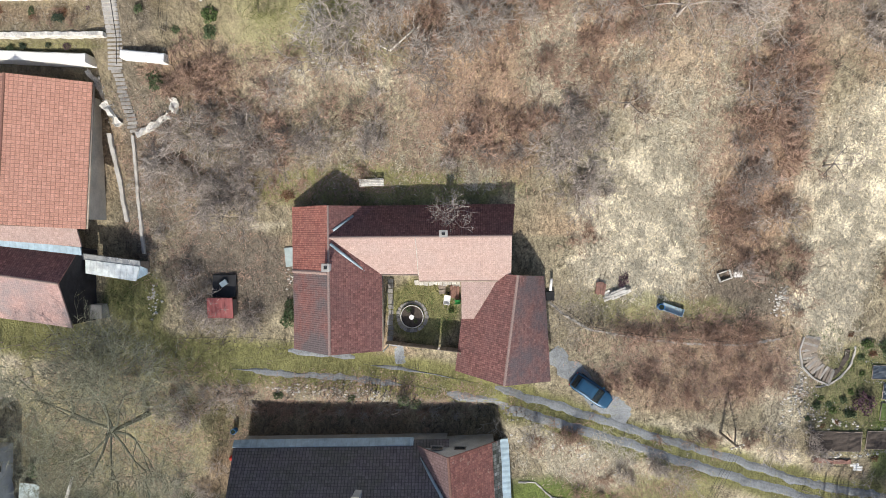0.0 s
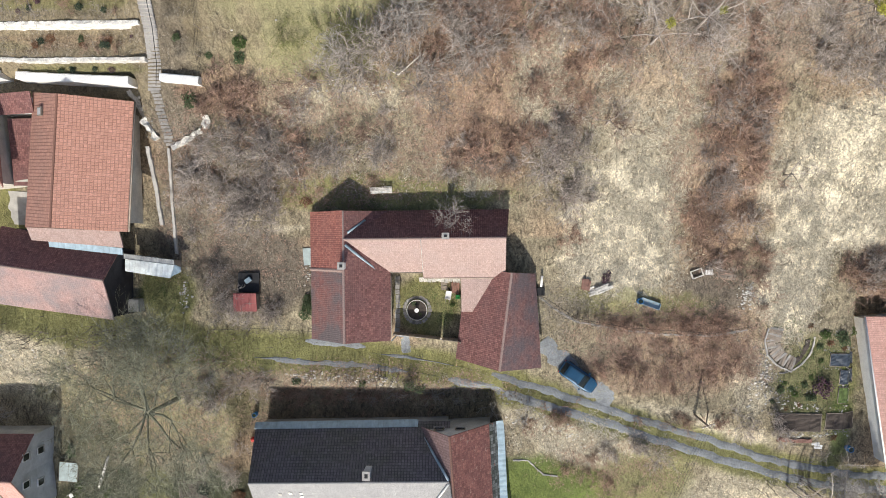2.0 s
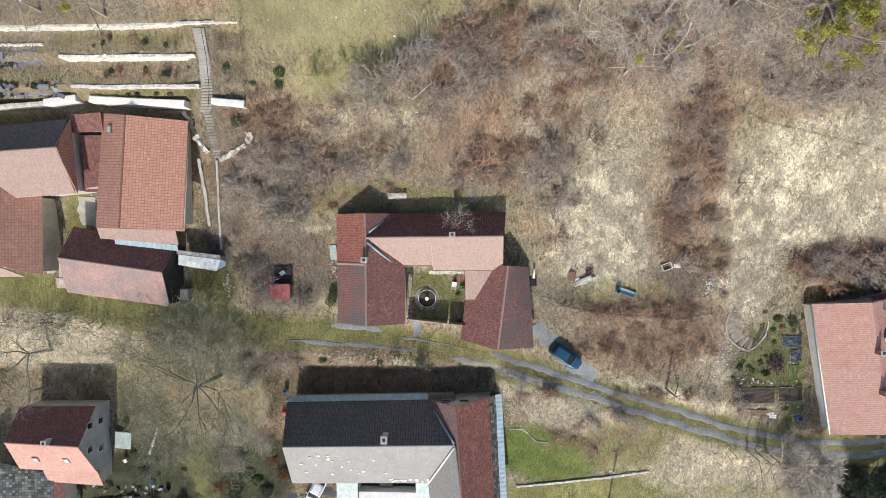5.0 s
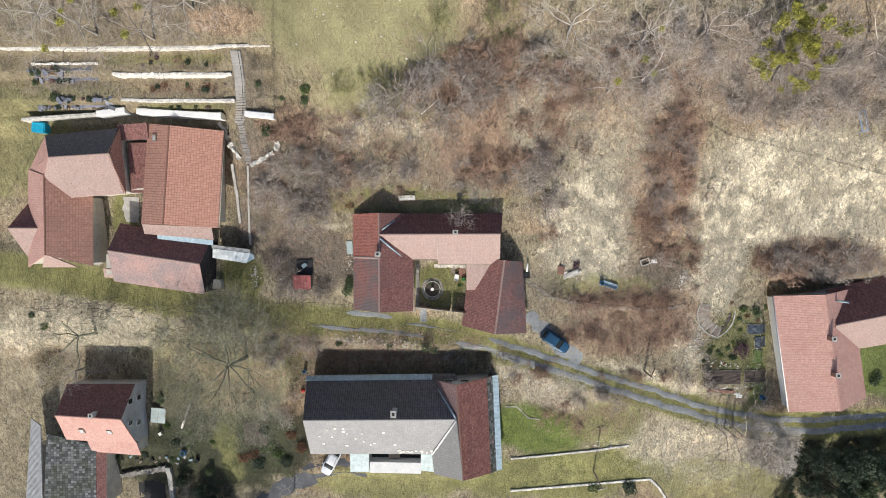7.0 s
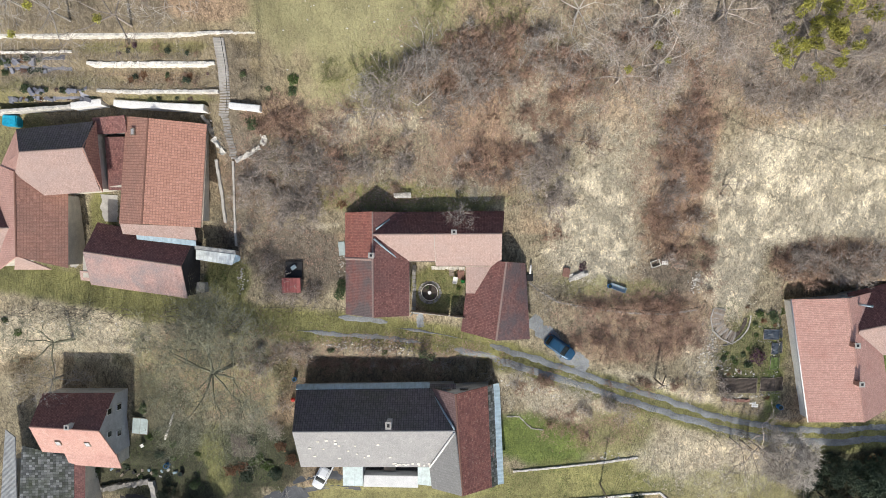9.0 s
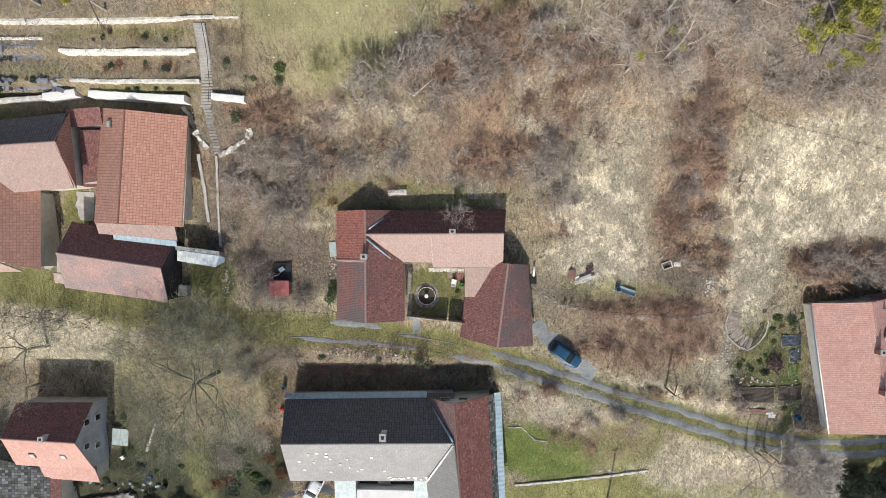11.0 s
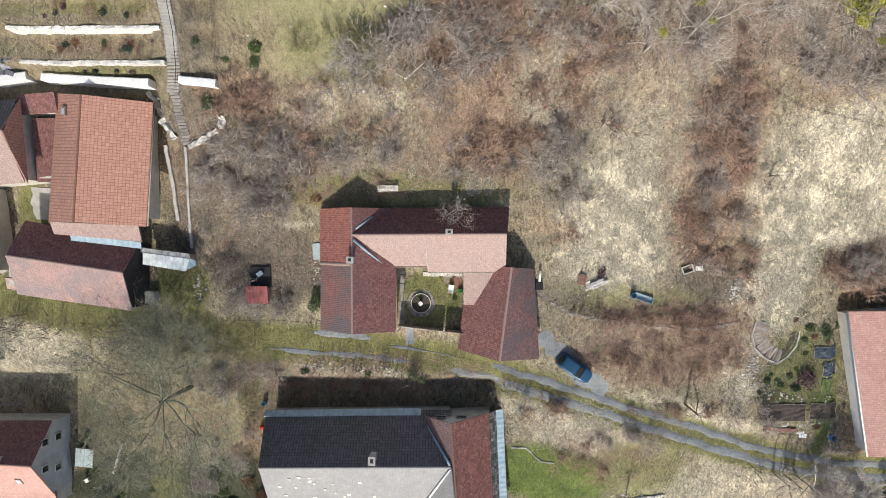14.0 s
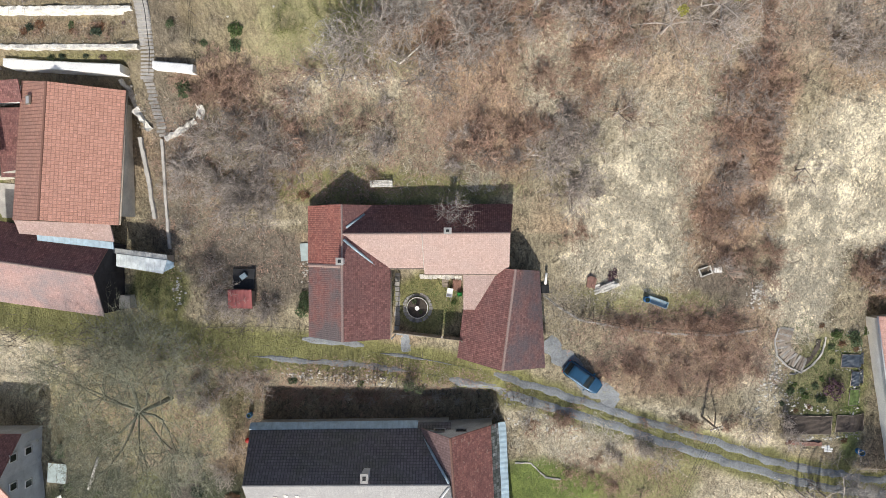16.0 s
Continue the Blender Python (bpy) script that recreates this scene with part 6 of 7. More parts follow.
def car(x, y, turn, paint, label, estate=False):
    root = thing("car", label, "car", at=(x, y, g(x, y) + 0.05), turn=turn)
    body = part("body", loft([(-2.15, 0.62, 0.35, 0.75, 0.5), (-2.05, 0.78, 0.28, 0.92, 0.42), (-1.5, 0.86, 0.24, 0.98, 0.4), (-0.2, 0.88, 0.22, 0.98, 0.38), (0.9, 0.87, 0.22, 0.96, 0.4),
                              (1.6, 0.83, 0.26, 0.86, 0.45), (2.0, 0.72, 0.3, 0.76, 0.5), (2.15, 0.55, 0.36, 0.64, 0.5)]), paint, root, "", True)
    back = -2.0 if estate else -1.75
    part("window", loft([(back, 0.62, 0.8, 1.0, 0.5), (back + 0.45, 0.68, 0.8, 1.38, 0.45), (0.3, 0.69, 0.8, 1.40, 0.45), (1.05, 0.7, 0.8, 0.98, 0.5)]), M["glass"], root, "dark windows all round", True)
    part("roof", loft([(back + 0.42, 0.62, 1.28, 1.41, 0.4), (back + 0.8, 0.665, 1.28, 1.46, 0.4), (-0.2, 0.665, 1.28, 1.47, 0.4), (0.28, 0.63, 1.28, 1.42, 0.4)]), paint, root, "", True)
    for sy in (-1, 1):
        for px in (-1.35, 1.3):
            w = part("wheel", cyl(bmesh.new(), 0.31, 0.31, -0.1, 0.1, 18, pose(px, sy * 0.8, 0.3, 90)), M["rubber"], root)
            part("rim", cyl(bmesh.new(), 0.19, 0.19, -0.105, 0.105, 12, pose(px, sy * 0.8, 0.3, 90)), M["blue_metal"], w)
        part("pillar", loft([(0.22, 0.035, 0.95, 1.42, 0.7), (0.34, 0.035, 0.95, 1.38, 0.7)], 8), paint, root).matrix_basis = pose(0, sy * 0.66, 0)
        boxed("mirror", 0.62, 0.8, sy * 0.98 - 0.1, sy * 0.98 + 0.1, 0.9, 1.04, paint, root, "", None, 0.03)
        boxed("headlight", 1.88, 2.06, sy * 0.58 - 0.14, sy * 0.58 + 0.14, 0.58, 0.72, M["blue_metal"], root, "clear headlight", None, 0.03)
        boxed("tail_light", -2.12, -2.02, sy * 0.62 - 0.12, sy * 0.62 + 0.12, 0.62, 0.8, M["red_plastic"], root, "red tail light", None, 0.02)
        boxed("roof_rail", -1.2, 0.1, sy * 0.52 - 0.02, sy * 0.52 + 0.02, 1.43, 1.48, M["rubber"], root, "", None, 0.01)
    boxed("bonnet", 1.0, 1.85, -0.55, 0.55, 0.87, 0.925, paint, root, "", Matrix.Rotation(radians(5), 4, "Y"), 0.05)
    boxed("grille", 2.08, 2.14, -0.3, 0.3, 0.42, 0.58, M["rubber"], root)
    boxed("number_plate", 2.14, 2.17, -0.26, 0.26, 0.36, 0.46, M["white_wall"], root, "plain white plate")
    root.scale = (1.05, 1.05, 1.05)
    return root


car(11.45, -15.5, -34.5, M["paint_blue"], "dark blue estate car parked on gravel beside the lane", True)
car(-22.6, -35.4, -118, M["paint_white"], "white car parked half under the eave", False)

# ---- the terraced garden by the lane ----
steps = placed("round_steps", "curved flight of wooden garden steps with a pale kerb", "steps", (34, -12.5, -1.5))
STEP_LINE = [Vector(q) for q in ((33.0, -9.9), (32.7, -11.1), (33.0, -12.5), (33.9, -13.5), (35.3, -14.2))]
for k in range(22):
    f = k / 21 * 3.999
    a, b = STEP_LINE[int(f)], STEP_LINE[int(f) + 1]
    q, d = a.lerp(b, f % 1), (b - a).normalized()
    q = q + Vector((-d.y, d.x)) * 0.25
    boxed("tread", -0.13, 0.13, -0.75, 0.75, -0.3, 0.0, M["wood" if k % 3 else "stone"], steps, "", pose(q.x, q.y, g(q.x, q.y) + 0.12 + stair_rng.uniform(-0.03, 0.05), stair_rng.uniform(-4, 4), stair_rng.uniform(-4, 4), math.degrees(math.atan2(d.y, d.x)) + stair_rng.uniform(-7, 7)), 0.02)


def arc(cx, cy, rx, ry, a0, a1, n=14):
    return [(cx + rx * math.cos(radians(a0 + (a1 - a0) * i / n)), cy + ry * math.sin(radians(a0 + (a1 - a0) * i / n))) for i in range(n + 1)]


wall_line("kerb", [(32.3, -9.9), (32.0, -11.2), (32.4, -12.9), (33.5, -14.1), (35.2, -14.9)], 0.25, 0.16, M["concrete"], "pale curved kerb of the garden steps", "kerb", seed=51)
wall_line("kerb", arc(33.6, -11.2, 3.9, 3.9, 275, 365), 0.15, 0.16, M["stone"], "grey curved bed edging", "kerb", seed=53, rough=0.06)
wall_line("kerb", arc(33.6, -11.2, 3.2, 3.2, 285, 360), 0.1, 0.5, M["soil"], "dark dug strip inside the curved edging", "bed", seed=52, rough=0.08)


def bed(x0, x1, y0, y1, label, material=None, turn=0.0):
    root = placed("garden_bed", label, "bed", ((x0 + x1) / 2, (y0 + y1) / 2, g((x0 + x1) / 2, (y0 + y1) / 2)))
    xs, ys = np.linspace(x0, x1, 12), np.linspace(y0, y1, 8)
    verts = [(float(x), float(y), g(x, y) + 0.16 + stair_rng.uniform(-0.05, 0.07)) for y in ys for x in xs]
    faces = [(j * 12 + i, j * 12 + i + 1, j * 12 + i + 13, j * 12 + i + 12) for j in range(7) for i in range(11)]
    mesh_object("soil", verts, faces, material or M["soil"], root)
    for (ax, ay), (bx, by) in (((x0, y0), (x1, y0)), ((x1, y0), (x1, y1)), ((x1, y1), (x0, y1)), ((x0, y1), (x0, y0))):
        tube_line("edging", [(ax, ay, g(ax, ay) + 0.14), ((ax + bx) / 2, (ay + by) / 2, g((ax + bx) / 2, (ay + by) / 2) + 0.14), (bx, by, g(bx, by) + 0.1)], 0.05, M["wood"], root, n=5)


bed(-36.4, -33.0, -33.2, -29.6, "dark dug bed in a shady garden")
bed(33.9, 39.0, -21.9, -19.8, "dug dark soil bed in a garden")
bed(39.5, 42.9, -21.6, -19.7, "dug dark soil bed in a garden")
bed(39.4, 42.8, -14.2, -12.8, "bed covered with dark blue sheeting", M["pond_sheet"])
bed(40.6, 42.8, -16.3, -14.7, "bed covered with dark blue sheeting", M["pond_sheet"])
bed(40.6, 42.3, -18.5, -16.7, "garden bed with fresh green plants", M["lawn_patch"])
wall_line("brick_row", [(34.4, -22.9), (36.5, -23.1), (38.2, -23.0)], 0.3, 0.5, M["brick"], "row of stacked old bricks", "bricks", rough=0.1, seed=54)
plank_stack(38.9, -23.6, 0, 4, 0.9, M["white_wall"], "few white boards beside the lane", 0.2, part_name="board")


# ---- leafy plants, far trees and ground cover ----
def leaf_mesh(name, seed, count, radius, height, size, material, hollow=0.4, squash=1.0):
    """A clump of many small leaves, uneven, denser outside than inside."""
    rng = np.random.RandomState(seed)
    d = rng.normal(size=(count, 3))
    d /= np.linalg.norm(d, axis=1, keepdims=True)
    r = (hollow + (1 - hollow) * rng.rand(count, 1) ** 0.5) * (1 + 0.25 * np.sin(5 * d[:, :1] + seed) * np.cos(4 * d[:, 1:2]))
    c = d * r * np.array([radius, radius, height * 0.5]) + np.array([0, 0, height * 0.5 * squash])
    a = rng.normal(size=(count, 3))
    a /= np.linalg.norm(a, axis=1, keepdims=True)
    b = np.cross(a, rng.normal(size=(count, 3)))
    b /= np.linalg.norm(b, axis=1, keepdims=True)
    s = size * rng.uniform(0.6, 1.3, (count, 1))
    verts = np.stack([c - a * s, c + b * s * 0.45, c + a * s, c - b * s * 0.45], 1).reshape(-1, 3)
    faces = np.arange(count * 4).reshape(-1, 4)
    me = bpy.data.meshes.new(name)
    me.from_pydata(verts.tolist(), [], faces.tolist())
    me.materials.append(material)
    return me


def leafy(name, x, y, me, label, scale=1.0, category="bush", z=None):
    ob = new(name, me)
    ob.matrix_basis = pose(x, y, (g(x, y) if z is None else z) - 0.05, 0, 0, bush_rng.uniform(0, 360)) @ Matrix.Diagonal((scale * bush_rng.uniform(0.8, 1.3), scale * bush_rng.uniform(0.7, 1.1), scale * 0.8, 1))
    return tagged(ob, label, category)


GREEN = leaf_mesh("bush", 1, 700, 0.9, 1.2, 0.13, M["leaf_green"])
DARK = leaf_mesh("bush", 2, 900, 1.1, 1.6, 0.14, M["leaf_dark"])
BROWN = leaf_mesh("bush", 3, 600, 1.0, 0.9, 0.12, M["leaf_brown"])
FRESH = leaf_mesh("bush", 4, 600, 0.8, 0.9, 0.12, M["lawn_patch"])
PURPLE = leaf_mesh("bush", 5, 700, 0.9, 1.2, 0.1, M["leaf_purple"])
leafy("bush", -28.5, 14.0, GREEN, "dark green evergreen bush in the terraced garden", 0.9)
leafy("bush", -22.6, 18.9, FRESH, "dark green juniper at the meadow's edge", 1.0)
leafy("bush", -22.9, 17.6, GREEN, "low bluish evergreen at the meadow's edge", 0.8)
for x, y, me, w, s in (
    (-31.3, -34.6, FRESH, "fresh green shrub in the garden", 1.4), (-35.2, -35.0, BROWN, "russet shrub in the garden", 1.3), (-27.4, -33.5, BROWN, "russet hedge by the house corner", 1.2),
    (-33.6, -34.2, FRESH, "fresh green shrub in the garden", 0.9), (-18.8, -8.0, GREEN, "evergreen bush by the wing's wall", 1.2), (-18.4, -6.9, GREEN, "evergreen bush by the wing's wall", 0.9),
    (38.7, -16.6, PURPLE, "purple-brown shrub in the garden", 1.5), (37.6, -17.9, GREEN, "green perennials in a garden bed", 0.7), (35.8, -17.5, FRESH, "green perennials in a garden bed", 0.7),
    (40.5, -11.0, GREEN, "green garden shrub near the house", 1.0), (42.0, -10.4, FRESH, "green garden shrub near the house", 0.9), (38.6, -10.6, FRESH, "low green garden plants", 0.9), (34.2, -17.0, GREEN, "green perennials in a garden bed", 0.6),
    (-64.6, -14.0, FRESH, "green ivy clump beside the lane", 0.9), (-66.0, -12.2, GREEN, "dark bush beside the lane", 0.7), (-17.9, 4.0, BROWN, "rusty brown bush at the roof's corner", 0.7),
    (-48.8, -30.3, FRESH, "green shrubs in the shady yard", 0.9), (-45.3, -31.4, FRESH, "green shrubs in the shady yard", 0.8), (-49.2, -25.8, GREEN, "green shrub by the gable wall", 1.0), (-58.8, -37.2, GREEN, "green bush in the shady yard", 1.3),
    (-62.3, -33.6, FRESH, "mossy green growth by the roof", 1.2),
    (-20.5, -16.2, GREEN, "green ivy on the lane bank", 0.8), (-7.6, -16.6, GREEN, "green ivy on the lane bank", 1.0), (-6.3, -16.9, GREEN, "green ivy on the lane bank", 0.9), (-12.9, -16.4, FRESH, "green growth on the lane bank", 0.7), (18.5, -39.6, GREEN, "green hedge plant by the wall", 1.1),
    (24.0, -39.4, DARK, "dark hedge plant by the wall", 1.1), (-59.0, 20.0, GREEN, "green bush on the terrace", 0.7), (-56.5, 18.0, GREEN, "green bush on the terrace", 0.7), (-25.9, 17.9, GREEN, "small dark bush by the fence", 0.5), (-29.0, 19.6, GREEN, "small green bush by the steps", 0.6),
    (56.8, -31.6, BROWN, "rust-brown bush beside the lane", 1.0), (60.5, -15.2, FRESH, "green hedge behind the house", 1.0), (58.8, -21.0, GREEN, "green hedge behind the house", 1.2),
    (-6.9, -7.2, GREEN, "small plants in the basin", 0.35), (-6.2, -8.4, FRESH, "small plants in the basin", 0.35), (-2.6, -7.3, FRESH, "green weeds by the wall", 0.5), (-63.5, 4.6, GREEN, "green shrub by the house", 0.9),
):
    leafy("bush", x, y, me, w, s * 0.85)
for x, y, me, w, size in ((-34.6, -36.2, DARK, "dark evergreen bush in a shady garden", 1.0), (-30.2, -36.0, DARK, "dark evergreen bush in a shady garden", 0.9), (-37.0, -35.6, BROWN, "russet beech hedge plant in a shady garden", 1.0), (-29.0, -31.4, BROWN, "russet beech hedge plant in a shady garden", 0.9), (-32.4, -33.4, FRESH, "bright green laurel bush in a shady garden", 1.1), (-33.2, -30.6, DARK, "dark low bush beside a dug bed", 0.7)):
    leafy("bush", x, y, me, w, size)
leafy("bush", 14.2, -4.2, PURPLE, "dark brown shrub behind a log heap", 0.7)
# The rock garden on the upper terraces.
rock_rng = random.Random(19)
for cx, cy, rx, ry, n in ((-55.0, 20.8, 3.6, 0.7, 13), (-53.5, 17.4, 5.5, 0.45, 16), (-38, 19.2, 5.5, 0.6, 9), (-38, 16.8, 5, 0.35, 6), (-40, 22.4, 6, 0.6, 6)):
    for _ in range(n):
        x, y = cx + rock_rng.uniform(-rx, rx), cy + rock_rng.uniform(-ry, ry)
        leafy("bush", x, y, rock_rng.choice((GREEN, PURPLE, BROWN, DARK)), "small perennial cushion in the rock garden", rock_rng.uniform(0.25, 0.5))
for cx, cy, rx, ry, n in ((-56.5, 20.8, 2.6, 0.7, 16), (-55, 17.3, 6, 0.5, 26)):
    for _ in range(n):
        x, y = cx + rock_rng.uniform(-rx, rx), cy + rock_rng.uniform(-ry, ry)
        w, d = rock_rng.uniform(0.15, 0.5), rock_rng.uniform(0.12, 0.3)
        tagged(boxed("slate_block", -w, w, -d, d, -0.2, rock_rng.uniform(0.12, 0.3), M["slate"], None, "", pose(x, y, g(x, y) + 0.1, rock_rng.uniform(-9, 9), rock_rng.uniform(-9, 9), rock_rng.uniform(0, 180)), 0.04), "blue-grey slate block in the rock garden", "rock", "rocks of the rock garden")

CLUMP = [leaf_mesh("mistletoe", 10 + k, 300, 0.62, 0.95, 0.12, M["leaf_yellow"], 0.2) for k in range(3)]


def clumps(root, spots, low=0.55, high=1.1):
    """Yellow-green clumps that grow in a tree's crown: parts of the tree."""
    for x, y, z in spots:
        ob = new("mistletoe", bush_rng.choice(CLUMP))
        ob.parent = root
        ob.matrix_basis = pose(x, y, z, 0, 0, bush_rng.uniform(0, 360)) @ Matrix.Scale(bush_rng.uniform(low, high), 4)


far_tree = bare_tree(36.8, 21.2, 13, 1.1, 21, "bare tree full of yellow-green mistletoe", 0.3, 8, 4, M["twig_grey"], kids=(3, 4), reach=0.42)
spots = []
for _ in range(52):
    a, r = bush_rng.choice((0.9, 1.6, 2.2, 3.3, 4.4, 4.9, 5.6)) + bush_rng.gauss(0, 0.22), 5.2 * bush_rng.random() ** 0.7
    x, y = 0.2 + r * math.cos(a) * 0.75, 0.2 + r * math.sin(a)
    spots.append((x, y, 6.0 + 5.0 * bush_rng.random() - 0.2 * r))
for x, y in ((-4.6, -2.0), (-3.9, -2.6), (-5.2, -1.2), (4.8, 2.6), (5.6, 3.2), (5.2, 2.0), (6.4, 2.4), (3.9, 0.6)):
    spots.append((x, y, 7.0 + bush_rng.random()))
clumps(far_tree, spots, 0.6, 1.35)
for x, y, h, seed, spots in (
    (20.5, 19.6, 9, 22, [(0.2, -0.4, 6.5), (-0.9, 1.2, 6.8)]), (20.2, 24.2, 10, 23, [(0.5, -0.8, 7.5)]), (16.5, 18.4, 8, 24, [(0.2, 0.1, 6)]), (-48.5, 25.2, 11, 25, [(0.3, -1.0, 8.5), (0.3, 0.4, 8.5), (1.2, 1.8, 8), (-2.4, -3.6, 7)]),
    (-41.2, 24.6, 11, 26, [(0.3, -1.6, 8), (2.0, 1.4, 8.5), (-1.2, 1.0, 7.6)]), (-53.5, 26.5, 10, 27, []), (27.0, 24.5, 11, 28, []), (11.0, 25.0, 9, 29, []), (47.0, 22.0, 11, 30, []), (-35.5, 28.0, 9, 33, []), (54, 20, 11, 34, []),
):
    tree = bare_tree(x, y, h, 0.9, seed, "slender bare tree with a few mistletoe clumps" if spots else "slender bare grey tree on the hillside", 0.16, 6, 3, M["twig_pale"] if seed % 2 else M["twig_grey"], kids=(4, 5))
    clumps(tree, spots)
for x, y, h, seed in ((36.0, -28.7, 11.0, 41), (37.3, -28.9, 11.5, 42), (38.5, -28.8, 12.0, 43), (-33.5, -15.3, 6, 44), (-46.0, -14.4, 5, 45), (13.0, 11.5, 5, 46), (31.5, 6.5, 5, 47), (-29.3, -41.0, 6.0, 48)):
    bare_tree(x, y, h, 0.6, seed, "slender bare tree with dark trunk", 0.13, 4, 3, M["twig_grey"] if seed != 48 else M["twig_pale"], kids=(3, 4), reach=0.38)


def crown_mesh(seed, radius, height, lumps, leaves, material):
    """An evergreen crown of many leafy lumps of different size, with gaps."""
    rng = np.random.RandomState(seed)
    verts = []
    for _ in range(lumps):
        a, t = rng.rand() * 2 * np.pi, rng.rand()
        r = radius * math.sqrt(rng.rand()) * (1 - 0.55 * t)
        c = np.array([r * math.cos(a), r * math.sin(a), height * (0.2 + 0.75 * t)])
        s = rng.uniform(0.45, 1.0)
        d = rng.normal(size=(leaves, 3))
        d /= np.linalg.norm(d, axis=1, keepdims=True)
        p = c + d * s * (0.5 + 0.5 * rng.rand(leaves, 1)) * np.array([1, 1, 0.7])
        u = rng.normal(size=(leaves, 3))
        u /= np.linalg.norm(u, axis=1, keepdims=True)
        v = np.cross(u, rng.normal(size=(leaves, 3)))
        v /= np.linalg.norm(v, axis=1, keepdims=True)
        k = rng.uniform(0.1, 0.2, (leaves, 1))
        verts.append(np.stack([p - u * k, p + v * k * 0.45, p + u * k, p - v * k * 0.45], 1).reshape(-1, 3))
    verts = np.concatenate(verts)
    me = bpy.data.meshes.new("crown")
    me.from_pydata(verts.tolist(), [], np.arange(len(verts)).reshape(-1, 4).tolist())
    me.materials.append(material)
    return me


CROWNS = [crown_mesh(1, 2.6, 6.0, 34, 130, M["leaf_dark"]), crown_mesh(2, 2.2, 4.5, 28, 130, M["leaf_green"]), crown_mesh(3, 3.0, 7.5, 40, 130, M["leaf_dark"])]
for k, (x, y, s, c) in enumerate(((50.0, -33.0, 1.0, 0), (53.2, -33.6, 1.15, 2), (57.0, -33.0, 1.15, 0), (60.0, -34.0, 1.1, 2), (50.0, -37.5, 0.9, 0), (54.5, -38.0, 1.0, 2), (58.5, -38.5, 1.0, 1), (63, -33.0, 1.0, 2), (63.5, -38.5, 1.0, 1), (48.0, -41.0, 0.8, 1), (53, -42, 1.0, 0), (58, -42.5, 1.0, 2), (-43.5, -41.5, 0.7, 0), (-47.0, -39.5, 0.55, 0), (-40.5, -43.5, 0.7, 2), (61.0, -30.3, 0.6, 1), (-52.5, -50.0, 1.5, 2), (-47.0, -49.5, 1.5, 0), (-42.5, -50.5, 1.6, 2), (-36.5, -51, 1.4, 0), (-42.5, -37.8, 0.4, 1))):
    root = thing("evergreen_tree", "dark evergreen tree with dense uneven foliage", "tree", "evergreens at the gardens' edge", (x, y, g(x, y)), turn=67 * k)
    ob = new("crown", CROWNS[c])
    ob.parent = root
    ob.matrix_basis = Matrix.Scale(s, 4)
    part("trunk", cyl(bmesh.new(), 0.18, 0.05, -0.4, 4.0 * s, 8), M["bark"], root)


# Stones that lie about, past counting.
def stones(name, spots, size, material, label, seed):
    rng = random.Random(seed)
    verts, faces = [], []
    base = [(1, 0, 0), (0.4, 0.9, 0.1), (-0.7, 0.7, 0), (-0.9, -0.4, 0.1), (0, -1, 0), (0.7, -0.6, 0.05), (0.1, 0.1, 0.8)]
    tris = [(0, 1, 6), (1, 2, 6), (2, 3, 6), (3, 4, 6), (4, 5, 6), (5, 0, 6)]
    for cx, cy, rx, ry, turn, n in spots:
        for _ in range(n):
            u, v = rng.gauss(0, 0.5), rng.gauss(0, 0.5)
            a = radians(turn)
            x, y = cx + rx * u * math.cos(a) - ry * v * math.sin(a), cy + rx * u * math.sin(a) + ry * v * math.cos(a)
            s, w, k = size * rng.uniform(0.4, 1.3), rng.uniform(0, 6.28), len(verts)
            z = g(x, y) + 0.05
            for px, py, pz in base:
                j = rng.uniform(0.7, 1.2)
                verts.append((x + s * j * (px * math.cos(w) - py * math.sin(w)), y + s * 0.8 * j * (px * math.sin(w) + py * math.cos(w)), z + s * 0.8 * pz - 0.03))
            faces += [tuple(k + i for i in t) for t in tris]
    return tagged(mesh_object(name, verts, faces, material), label, "stones", kind="stuff")


stones("rubble", [(-19.6, -15.6, 2.2, 0.8, 0, 60), (-12.5, -15.9, 5.0, 0.8, -4, 120), (6.5, -21.3, 3.0, 0.8, -10, 60), (10.5, -22.5, 3.5, 1.2, -25, 50), (29.6, -6.3, 0.8, 1.6, 0, 50), (-32.3, -6.3, 0.5, 2.0, 0, 45), (32.2, -15.5, 1.3, 3.5, -20, 70),
                   (-10.5, 15.0, 3, 0.7, 0, 25), (-14.5, 15.2, 2, 0.5, 0, 18), (-18.3, -3.4, 0.6, 2.0, 0, 30), (36.5, -18.8, 3, 0.5, 0, 35), (41.5, -17.5, 0.6, 4, 0, 40), (38, -22.5, 3.5, 0.3, 0, 40), (-55, 16.9, 4, 0.5, 0, 40),
                   (-15, 26, 12, 6, 0, 40), (19.0, -32.2, 1.5, 0.8, 0, 30), (-55, -13.0, 10, 1.0, 0, 50)], 0.15, M["stone_white"], "scattered pale stones and rubble on the banks", 5)


